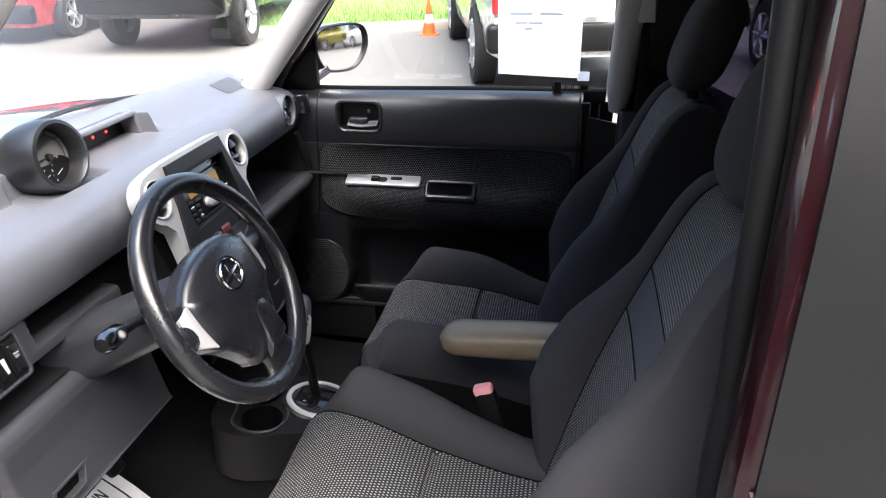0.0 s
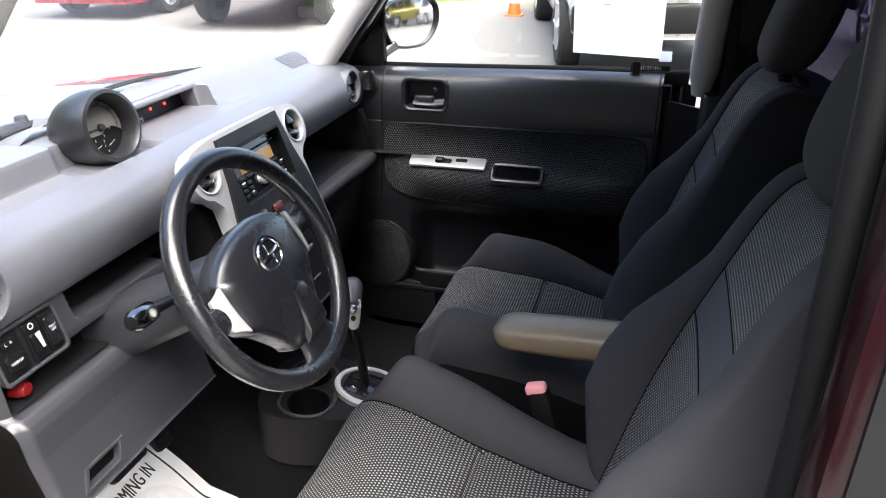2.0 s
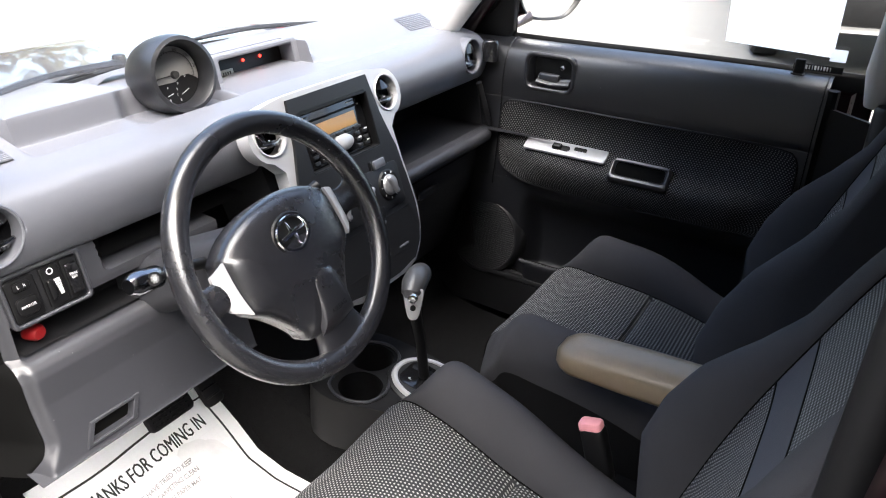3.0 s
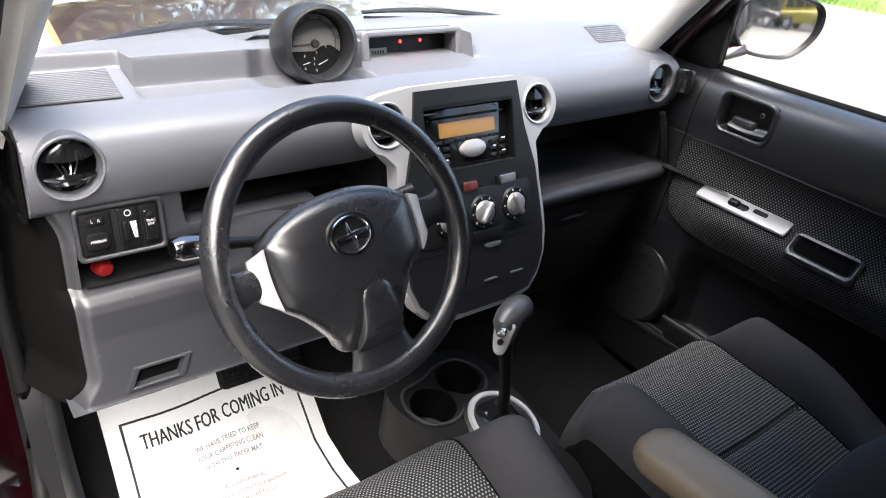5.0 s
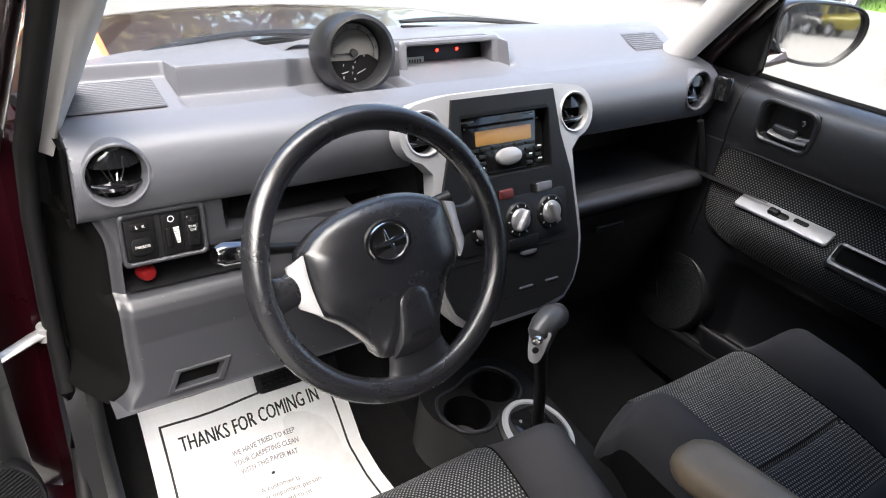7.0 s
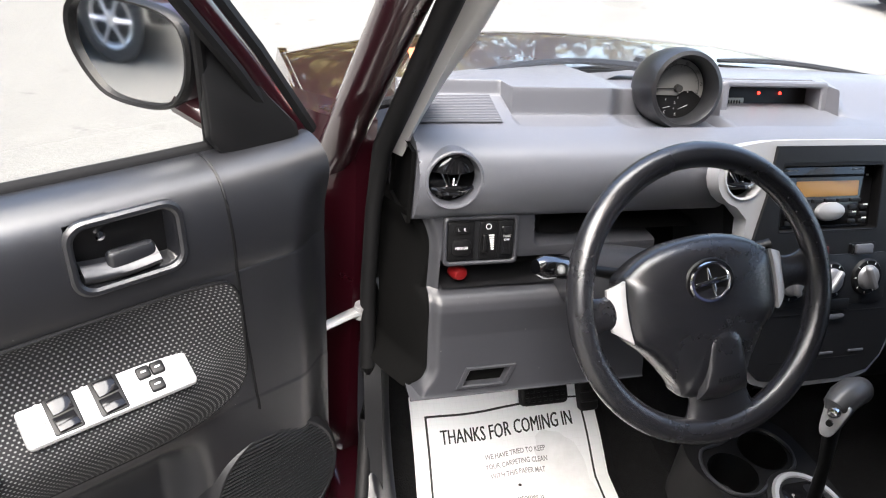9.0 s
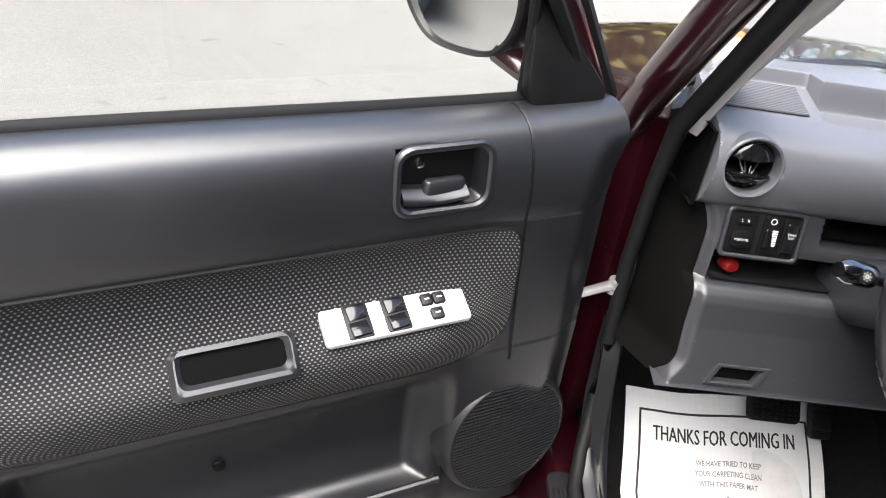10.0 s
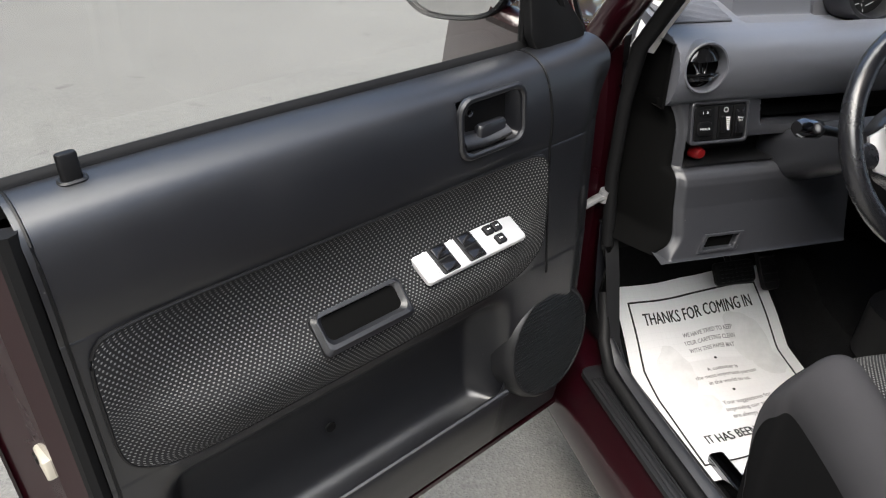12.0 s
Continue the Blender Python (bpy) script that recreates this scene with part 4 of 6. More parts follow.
part("end_cap", bm, MATTE, dash)


def far_side(u, v):
    x, z = 0.17 + 0.525 * u, 0.912 - 0.50 * v
    y = table([(0.41, 0.36), (0.60, 0.30), (0.66, 0.285), (0.725, 0.283), (0.737, 0.262), (0.745, 0.25), (0.768, 0.245), (0.776, 0.256), (0.779, 0.46), (0.90, 0.48)], z)
    return Vector((x, y - 0.16 * smooth(0.680, 0.688, x) * (z > 0.775) * 1.2, z))


bm = bmesh.new()
sheet(bm, far_side, 90, 110)
far = part("glovebox", bm, TRIM, dash, "dark open shelf above a glovebox")
# lip in paler grey than the shelf: the light along it is painted in
bm = bmesh.new()
sheet(bm, lambda u, v: Vector((0.18 + 0.505 * u, 0.2475 - 0.015 * math.sin(math.pi * v) ** 0.6, 0.738 + 0.040 * v + 0.002 * math.sin(math.pi * v))), 40, 14, back=(0, 0.02, 0))
part("shelf_lip", bm, GREY, far, "rounded lip of the shelf, greyer for the light it catches")
bm = bmesh.new()
block(bm, (0.442, 0.280, 0.668), (0.09, 0.012, 0.018), 0.004)
part("glovebox_latch", bm, DARK, far)
bm = bmesh.new()
block(bm, (0.42, 0.281, 0.71), (0.44, 0.004, 0.004), 0.001)
part("glovebox_seam", bm, BLACK, far)
bm = bmesh.new()
tube(bm, [(0.655 + 0.012 * k, 0.262 - 0.004 * k, 0.905 - 0.034 * k) for k in range(5)], 0.008, 10)
part("shelf_strut", bm, DARK, far)
bm = bmesh.new()
sheet(bm, lambda u, v: Vector((0.712, 0.37 + 0.43 * u, 0.2 + 0.78 * v)), 6, 6, back=(0.01, 0, 0))
part("side_lining", bm, BLACK, dash)
bm = bmesh.new()
sheet(bm, lambda u, v: Vector((-0.7 + 1.4 * u, 0.60 + 0.1 * v, 0.38 + 0.6 * v)), 6, 6, back=(0, 0.01, 0))
part("bulkhead", bm, BLACK, dash)


def build_vent(parent, m, r, bezel, tilt=0.0):
    """A round nozzle: bezel, dark bowl, and a swivelling ball with a mouth and fins."""
    bm = bmesh.new()
    lathe(bm, [(r * 1.14, -0.034), (r * 1.13, -0.006), (r * 1.12, 0.001), (r * 1.07, 0.003), (r * 1.0, 0.002), (r * 0.95, -0.008), (r * 0.93, -0.02)], m, 40)
    ring_ = part("vent_ring", bm, bezel, parent, "round vent bezel")
    bm = bmesh.new()
    lathe(bm, [(r * 0.95, -0.012), (r * 0.94, -0.03), (r * 0.7, -0.042), (0.0, -0.045)], m, 32)
    part("vent_bowl", bm, GLOSS, ring_)
    t = m @ Matrix.Translation((0, 0, -0.02)) @ pose(0, 0, 0, tilt, 0, 0)
    bm = bmesh.new()
    for y0, y1, bulge in ((0.30, 0.86, 0.016), (-0.62, -0.34, 0.018)):
        def hood(u, v):
            yy = y0 + (y1 - y0) * v
            w = math.sqrt(max(0.92 ** 2 - yy * yy, 0.01))
            return t @ Vector((r * w * (2 * u - 1), r * (yy - 0.12 * (1 - (2 * u - 1) ** 2) * (1 if y0 < 0 else -1) * -1 * 0.6), bulge * math.sqrt(max(1 - (2 * u - 1) ** 2, 0)) * (1 - 0.3 * v) + 0.004))
        sheet(bm, hood, 16, 6, back=tuple(t.to_3x3() @ Vector((0, 0, -0.006))))
    part("vent_ball", bm, GLOSS, ring_, "glossy black vent shell")
    bm = bmesh.new()
    for k in (-0.32, 0.32, -0.12, 0.12):
        tube(bm, [t @ Vector((r * k * 1.4, r * 0.35, -0.004)), t @ Vector((r * k * 0.5, -r * 0.30, 0.008))], 0.0016, 6)
    part("vent_fin", bm, STEEL, ring_)
    bm = bmesh.new()
    tube(bm, [t @ Vector((r * 0.8 * k, -r * 0.33 - r * 0.10 * (1 - k * k), 0.012 + 0.006 * (1 - k * k))) for k in (-1, -0.5, 0, 0.5, 1)], 0.0028, 8)
    part("vent_lip", bm, STEEL, ring_)


build_vent(dash, frame_of((-0.612, 0.266, 0.977), (0, -0.99, 0.10)), 0.040, DASH)
build_vent(dash, frame_of((0.622, 0.266, 0.978), (0, -0.99, 0.10)), 0.040, DASH)
bm = bmesh.new()
block(bm, (0.688, 0.250, 0.985), (0.03, 0.045, 0.055), 0.012, (0, 0, 20))
part("cup_holder_lid", bm, GLOSS, dash)

VALET = (-0.584, 0.280, 0.812)
# switches left of the column
SW = frame_of((-0.556, 0.274, 0.872), (0, -0.975, 0.22))
bm = bmesh.new()
ring(bm, rrect(0.122, 0.078, 0.008), rrect(0.110, 0.066, 0.006), SW, 0.010, base=-0.004)
plate = part("switch_frame", bm, GREY, dash)
bm = bmesh.new()
slab(bm, rrect(0.112, 0.068, 0.006), SW, 0.004, 0.001, base=-0.004)
part("switch_back", bm, DARK, plate)
for cx, w in ((-0.033, 0.044), (0.011, 0.030), (0.040, 0.026)):
    bm = bmesh.new()
    slab(bm, rrect(w - 0.002, 0.060, 0.003), SW @ Matrix.Translation((cx, 0, 0)), 0.004, 0.001)
    sw = part("switch", bm, BLACK, plate)
    bm = bmesh.new()
    if cx < 0:
        slab(bm, rrect(0.024, 0.012, 0.004), SW @ Matrix.Translation((cx, 0.019, 0.004)), 0.003, 0.001)
        slab(bm, rrect(0.032, 0.026, 0.009), SW @ Matrix.Translation((cx, -0.010, 0.004)), 0.004, 0.0015)
        part("rocker", bm, BLACK, sw)
        part("lettering", moved(words("L   R", 0.0066), SW @ Matrix.Translation((cx, 0.019, 0.0074))), WHITE, sw)
        part("lettering", moved(words("MIRROR", 0.0058), SW @ Matrix.Translation((cx, -0.010, 0.0085))), WHITE, sw)
    elif cx < 0.03:
        slab(bm, rrect(0.009, 0.030, 0.003), SW @ Matrix.Translation((cx - 0.006, -0.004, 0.004)), 0.005, 0.002)
        part("dial", bm, BLACK, sw)
        bm = bmesh.new()
        for k in range(7):
            slab(bm, [(-0.001 - 0.0006 * k, -0.0013), (0.004, -0.0013), (0.004, 0.0013), (-0.001 - 0.0006 * k, 0.0013)], SW @ Matrix.Translation((cx + 0.006, -0.014 + 0.0036 * k, 0.004)), 0.0006, 0.0002)
        ring(bm, ellipse(0.0048, 0.0048, 16), ellipse(0.0036, 0.0036, 16), SW @ Matrix.Translation((cx, 0.022, 0.004)), 0.0006, bevel=0.0001)
        part("scale_mark", bm, WHITE, sw)
    else:
        slab(bm, rrect(0.018, 0.046, 0.003), SW @ Matrix.Translation((cx, 0, 0.004)), 0.005, 0.002)
        part("rocker", bm, GLOSS, sw)
        bm = moved(words("TRAC\nOFF", 0.0054), SW @ Matrix.Translation((cx, 0.004, 0.0095)))
        part("lettering", bm, WHITE, sw)
bm = bmesh.new()
lathe(bm, [(0.0, 0.014), (0.7, 0.012), (0.95, 0.006), (1.0, 0.0), (1.0, -0.012)], frame_of(VALET, (0.15, -0.98, 0.1)) @ pose(0, 0, 0, 0, 0, 20) @ Matrix.Diagonal((0.0135, 0.0115, 1, 1)), 24)
part("valet_button", bm, RED, dash, "dark red push button")

# gauge pod
GP = frame_of((-0.180, 0.385, 1.080), (-0.08, -0.97, 0.20)) @ Matrix.Scale(1.03, 4)
bm = bmesh.new()
lathe(bm, [(0.0495, -0.03), (0.052, 0.0), (0.056, 0.008), (0.0625, 0.006), (0.066, -0.006), (0.067, -0.028), (0.0645, -0.055), (0.058, -0.080), (0.046, -0.102), (0.026, -0.118), (0.0, -0.124)], GP, 48)
pod = part("gauge_pod", bm, TRIM, dash, "round black speedometer pod")
bm = bmesh.new()
sheet(bm, lambda u, v: Vector((-0.245 + 0.16 * u - 0.02 * (1 - v) * (1 - u), 0.53 + 0.06 * v, 1.028 + 0.045 * math.sin(math.pi * (0.12 + 0.76 * u)) * (1 - 0.4 * v))), 16, 8)
part("pod_plinth", bm, DASH, dash)
bm = bmesh.new()
lathe(bm, [(0.0, -0.028), (0.050, -0.028)], GP, 40)
face = part("dial_face", bm, BLACK, pod)
DIAL = shade("dial_grey", (0.17, 0.17, 0.165), 0.6, bump=0.0)
bm = bmesh.new()
arc = [(0.047 * math.cos(radians(a)), 0.047 * math.sin(radians(a))) for a in range(-18, 195, 6)]
slab(bm, arc + [(-0.045, -0.012), (0.0, -0.012), (0.012, -0.004), (0.028, -0.003), (0.043, -0.012)], GP @ Matrix.Translation((0, 0, -0.0275)), 0.0012, 0.0003)
part("scale_plate", bm, DIAL, face, "pale grey speedometer scale")
bm = bmesh.new()
for k in range(25):
    a = radians(186 - k * 8.2)
    r0 = 0.034 if k % 4 == 0 else 0.0355
    tube(bm, [GP @ Vector((r * math.cos(a), r * math.sin(a), -0.0258)) for r in (r0, 0.0385)], 0.0005, 4)
tube(bm, [GP @ Vector((0.0385 * math.cos(radians(a)), 0.0385 * math.sin(radians(a)), -0.0258)) for a in range(-12, 188, 5)], 0.0005, 4)
for txt, a in (("60", 106), ("80", 73), ("100", 42), ("120", 12)):
    b2 = moved(words(txt, 0.0085), GP @ Matrix.Translation((0.0425 * math.cos(radians(a)), 0.0425 * math.sin(radians(a)) * 0.98, -0.0258)))
    me_ = bpy.data.meshes.new("w")
    b2.to_mesh(me_)
    bm.from_mesh(me_)
    bpy.data.meshes.remove(me_)
part("scale_mark", bm, INK, face)
bm = bmesh.new()
tube(bm, [GP @ Vector((0.0, 0.0, -0.024)), GP @ Vector((-0.038, -0.002, -0.024))], [0.0013, 0.0006], 6)
lathe(bm, [(0.0, -0.018), (0.006, -0.019), (0.007, -0.026)], GP, 16)
part("needle", bm, INK, face)
bm = bmesh.new()
for txt, px, py in (("F", -0.018, -0.020), ("E", -0.018, -0.040), ("0", 0.002, -0.043), ("1", -0.002, -0.033), ("2", -0.001, -0.024), ("3", 0.003, -0.015), ("5", 0.020, -0.005)):
    b2 = moved(words(txt, 0.006), GP @ Matrix.Translation((px, py, -0.0268)))
    me_ = bpy.data.meshes.new("w")
    b2.to_mesh(me_)
    bm.from_mesh(me_)
    bpy.data.meshes.remove(me_)
for (xa, ya), (xb, yb) in (((-0.022, -0.033), (-0.010, -0.030)), ((0.006, -0.034), (0.022, -0.027))):
    tube(bm, [GP @ Vector((xa, ya, -0.026)), GP @ Vector((xb, yb, -0.026))], 0.0006, 4)
part("small_mark", bm, WHITE, face)

# display bin
DB = frame_of((0.054, 0.445, 1.046), (0, -0.97, 0.24))
bm = bmesh.new()
OUT, INN = rrect(0.236, 0.066, 0.008), rrect(0.204, 0.044, 0.005)
ring(bm, OUT, INN, DB, 0.05, base=-0.04, bevel=0.003)
bin_ = part("display_frame", bm, DASH, dash, "grey frame of a recessed display")
bm = bmesh.new()
slab(bm, INN, DB, 0.004, 0.001, base=-0.034)
part("display_back", bm, BLACK, bin_)
bm = bmesh.new()
slab(bm, rrect(0.042, 0.017, 0.001), DB @ Matrix.Translation((-0.062, -0.008, -0.029)), 0.002, 0.0004)
LCD = shade("lcd", (0.34, 0.34, 0.28), 0.3, bump=0.0)
part("odometer", bm, LCD, bin_, "pale odometer display")
bm = bmesh.new()
for k in range(5):
    slab(bm, rrect(0.0032, 0.008, 0.0004), DB @ Matrix.Translation((-0.074 + 0.006 * k, -0.008, -0.027)), 0.0004, 0.0001)
part("digit", bm, INK, bin_)
REDLED = lit("warning_red", (1.0, 0.03, 0.02), 0.8)
for px in (-0.008, 0.040):
    bm = bmesh.new()
    lathe(bm, [(0.0, 0.002), (0.0028, 0.0015), (0.0032, 0.0)], DB @ Matrix.Translation((px, 0.010, -0.029)), 12)
    part("warning_lamp", bm, REDLED, bin_, "glowing red warning lamp")

# ---- centre stack ----
XC = 0.025
STACK = frame_of((XC, 0.252, 1.040), (0, -0.949, 0.316))


def stack_half():
    pts = [(0.06, 0.001), (0.12, 0.0), (0.155, -0.004)]
    for k in range(9):
        a = radians(74 - 19 * k)
        pts.append((0.170 + 0.049 * math.cos(a), -0.056 + 0.049 * math.sin(a)))
    pts += [(0.160, -0.125), (0.164, -0.2), (0.171, -0.26), (0.172, -0.30), (0.166, -0.34), (0.148, -0.380), (0.12, -0.408), (0.08, -0.42)]
    return pts


half = stack_half()
outline = [(-x, y) for x, y in half] + list(reversed(half))
RAD = rrect(0.204, 0.116, 0.006, 4, 0, -0.092)
holes = [ellipse(0.036, 0.036, 28, sg * 0.170, -0.056) for sg in (1, -1)] + [RAD]
bm = bmesh.new()
holed(bm, outline, holes, STACK, 0.030, base=-0.022)
stack = part("stack_frame", bm, SILVER, dash, "silver frame of the centre stack")
for sg in (1, -1):
    build_vent(stack, STACK @ Matrix.Translation((sg * 0.170, -0.056, 0.008)), 0.034, SILVER, 0)
ih = [(0.114, -0.008), (0.127, -0.09), (0.149, -0.165), (0.157, -0.24), (0.161, -0.29), (0.156, -0.337), (0.140, -0.374), (0.113, -0.400), (0.05, -0.410)]
inner = [(-x, y) for x, y in ih] + list(reversed(ih))
bm = bmesh.new()
holed(bm, inner, [RAD], STACK, 0.006, base=0.008)
panel = part("stack_panel", bm, DARK, stack, "dark grey inner panel")
bm = bmesh.new()
ring(bm, RAD, rrect(0.198, 0.106, 0.004, 4, 0, -0.094), STACK, 0.028, base=-0.014, bevel=0.001)
part("radio_surround", bm, BLACK, panel)
R0 = STACK @ Matrix.Translation((0, -0.094, -0.012))
radio = thing("car_radio", "black car stereo with an amber display and a silver dial", "car radio", tuple(R0.translation))
bm = bmesh.new()
slab(bm, rrect(0.197, 0.105, 0.004), R0, 0.010, 0.002)
part("faceplate", bm, GLOSS, radio)
bm = bmesh.new()
AMBER = shade("amber_lcd", (0.40, 0.22, 0.075), 0.3, bump=0.0)
slab(bm, rrect(0.128, 0.026, 0.002), R0 @ Matrix.Translation((0.004, 0.014, 0.010)), 0.001, 0.0003)
part("display", bm, AMBER, radio, "unlit amber display")
bm = bmesh.new()
block(bm, tuple(R0 @ Vector((0, 0.036, 0.011))), (0.15, 0.003, 0.004), 0.001)
part("disc_slot", bm, BLACK, radio)
bm = bmesh.new()
lathe(bm, [(0.0, 0.010), (0.6, 0.0095), (0.92, 0.006), (1.0, 0.0)], R0 @ Matrix.Translation((0.012, -0.024, 0.010)) @ Matrix.Diagonal((0.030, 0.0165, 1, 1)), 32)
part("dial_knob", bm, SILVER, radio, "oval silver control")
for k in range(6):
    bm = bmesh.new()
    slab(bm, rrect(0.021, 0.006, 0.0015), R0 @ Matrix.Translation((-0.066 + 0.026 * k, -0.006, 0.010)), 0.003, 0.001)
    part("preset_button", bm, DARK, radio)
for px in (-0.070, -0.048, 0.060, 0.082):
    for py in (-0.018, -0.030, -0.042):
        bm = bmesh.new()
        slab(bm, rrect(0.014, 0.007, 0.002), R0 @ Matrix.Translation((px, py, 0.010)), 0.003, 0.001)
        part("button", bm, DARK, radio)
for px, py, w in ((-0.075, 0.045, 0.030), (0.062, 0.046, 0.024), (-0.07, -0.014, 0.012), (0.084, -0.014, 0.010), (0.062, -0.026, 0.008), (0.084, -0.037, 0.010), (-0.05, -0.037, 0.008), (0.084, 0.036, 0.006), (-0.082, 0.034, 0.004)):
    bm = bmesh.new()
    slab(bm, rrect(w, 0.0028, 0.0008), R0 @ Matrix.Translation((px, py, 0.0132 if py < 0 else 0.0102)), 0.0004, 0.0001)
    part("marking", bm, WHITE, radio)

# heater controls
H0 = STACK @ Matrix.Translation((0, 0, 0.014))
bm = bmesh.new()
slab(bm, rrect(0.262, 0.088, 0.012), H0 @ Matrix.Translation((0.0, -0.233, 0)), 0.002, 0.0006)
heater = part("heater_panel", bm, DARK, panel)
for px, py, a in ((-0.068, -0.233, 20), (0.012, -0.233, -35), (0.088, -0.231, 25)):
    m = H0 @ Matrix.Translation((px, py, 0.002)) @ pose(0, 0, 0, 0, 0, a)
    bm = bmesh.new()
    lathe(bm, [(0.0, 0.004), (0.029, 0.004), (0.0325, 0.0)], m, 36)
    knob = part("knob_seat", bm, BLACK, panel)
    bm = bmesh.new()
    lathe(bm, [(0.0, 0.011), (0.017, 0.0105), (0.0195, 0.009), (0.0215, 0.004)], m, 36)
    slab(bm, rrect(0.011, 0.042, 0.005), m, 0.019, 0.004)
    part("heater_knob", bm, SATIN, knob, "silver heater knob")
    bm = bmesh.new()
    for k in range(7):
        b = radians(-30 + 40 * k)
        slab(bm, rrect(0.0018, 0.004, 0.0005), m @ pose(0, 0, 0, 0, 0, -a + math.degrees(b)) @ Matrix.Translation((0, 0.0265, 0.004)), 0.0004, 0.0001)
    part("marking", bm, WHITE, knob)
for name, px, w, mat_ in (("hazard_switch", -0.014, 0.030, shade("dull_red", (0.10, 0.02, 0.02), 0.4, bump=0.0)), ("rear_heat_switch", 0.052, 0.002, DARK), ("air_slider", 0.076, 0.036, DASH)):
    bm = bmesh.new()
    slab(bm, rrect(w, 0.017, 0.003), H0 @ Matrix.Translation((px, -0.182, 0)), 0.006, 0.002)
    part(name, bm, mat_, panel)
for px, w in ((0.074, 0.056), (-0.014, 0.038)):
    bm = bmesh.new()
    slab(bm, rrect(w, 0.022, 0.003), H0 @ Matrix.Translation((px, -0.182, -0.001)), 0.002, 0.0006)
    part("slider_slot", bm, BLACK, panel)
bm = bmesh.new()
slab(bm, rrect(0.070, 0.020, 0.003), H0 @ Matrix.Translation((0.020, -0.276, 0)), 0.005, 0.0015)
part("card_slot", bm, BLACK, panel)
bm = bmesh.new()
for py, w in ((-0.290, 0.276), (-0.372, 0.19)):
    slab(bm, rrect(w, 0.0022, 0.0005), H0 @ Matrix.Translation((0.0, py, 0)), 0.0006, 0.0002)
part("panel_seam", bm, BLACK, panel)
bm = bmesh.new()
slab(bm, rounded([(-0.018, 0), (0.018, 0), (0.012, -0.007), (-0.012, -0.007)]), H0 @ Matrix.Translation((0.030, -0.294, 0)), 0.004, 0.001)
part("bin_latch", bm, DASH, panel)
for px in (0.02, 0.085):
    bm = bmesh.new()
    slab(bm, rrect(0.032, 0.004, 0.001), H0 @ Matrix.Translation((px, -0.362, 0)), 0.0015, 0.0004)
    part("socket_mark", bm, DASH, panel)
bm = bmesh.new()
sheet(bm, lambda u, v: Vector((XC - 0.16 + 0.32 * u + (0.02 - 0.04 * u) * v, 0.30 - 0.12 * v, 1.0 - 0.34 * v)), 4, 8, back=(0, 0.16, 0))
part("stack_core", bm, DARK, dash)

# ---- steering wheel and column ----
wheel = thing("steering_wheel", "dark grey three-spoke steering wheel with silver spoke trims", "steering wheel", (-0.352, 0.1, 0.85))
WH = frame_of((-0.349, 0.0, 0.931), (0, -0.889, 0.458))
bm = bmesh.new()
tube(bm, [WH @ Vector((0.1782 * math.cos(a), 0.1782 * math.sin(a), 0)) for a in [2 * math.pi * k / 96 for k in range(96)]], 0.0168, 16, closed=True)
rim = part("rim", bm, LEATHER, wheel, "worn moulded wheel rim")
# the wheel is turned a little to the left
WT = WH @ pose(0, 0, 0, 0, 0, 8)
hubp = [(0, 0.075), (0.04, 0.072), (0.075, 0.062), (0.10, 0.048), (0.111, 0.036), (0.113, 0.0), (0.110, -0.038), (0.086, -0.063), (0.067, -0.087), (0.051, -0.113), (0.044, -0.128), (0.0, -0.134)]
HB = WT @ Matrix.Translation((-0.005, 0, 0))
hub_out = rounded(hubp + [(-x, y) for x, y in reversed(hubp[1:-1])], 4)
bm = bmesh.new()
dome(bm, hub_out, HB, [(0.96, -0.040), (1.0, -0.016), (1.0, -0.008), (0.985, -0.001), (0.95, 0.005), (0.88, 0.0115), (0.75, 0.0175), (0.6, 0.0208), (0.3, 0.023), (0.1, 0.0235)])
hub = part("hub", bm, LEATHER, wheel, "dark grey airbag cover")
bm = bmesh.new()
ARCH = [(0.027 * math.cos(radians(t)), -0.070 + 0.026 * math.sin(radians(t))) for t in range(0, 181, 12)] + [(-0.031, -0.10), (-0.035, -0.124), (0.0, -0.128), (0.035, -0.124), (0.031, -0.10)]
dome(bm, [(x + 0.010 * smooth(-0.13, -0.08, y), y) for x, y in ARCH], HB, [(1.10, 0.012), (1.0, 0.0180), (0.90, 0.0215), (0.76, 0.0238), (0.5, 0.0248), (0.1, 0.0250)])
part("airbag_bump", bm, LEATHER, hub)
bm = moved(words("AIRBAG", 0.0095), WT @ Matrix.Translation((0.0, -0.108, 0.0250)))
part("airbag_mark", bm, BLACK, hub)
EM = HB @ Matrix.Translation((0.0, 0.018, 0.0228)) @ Matrix.Diagonal((0.90, 0.74, 0.87, 1))
bm = bmesh.new()
lathe(bm, [(0.0, 0.0), (0.038, 0.0), (0.041, -0.003)], EM, 36)
part("badge_seat", bm, BLACK, hub)
bm = bmesh.new()
lathe(bm, [(0.0285, 0.001), (0.030, 0.004), (0.0335, 0.004), (0.035, 0.001)], EM, 40)
for a in (0, 90, 180, 270):
    slab(bm, [(0.0, -0.001), (0.024, -0.001) if a % 180 else (0.027, -0.001), (0.027, 0.001), (0.006, 0.005), (0.0, 0.003)], EM @ pose(0, 0, 0, 0, 0, a + 8), 0.003, 0.0008)
slab(bm, rrect(0.052, 0.009, 0.002), EM @ pose(0, 0, 0, 0, 0, 4), 0.0035, 0.001)
part("badge", bm, CHROME, hub, "round chrome badge")
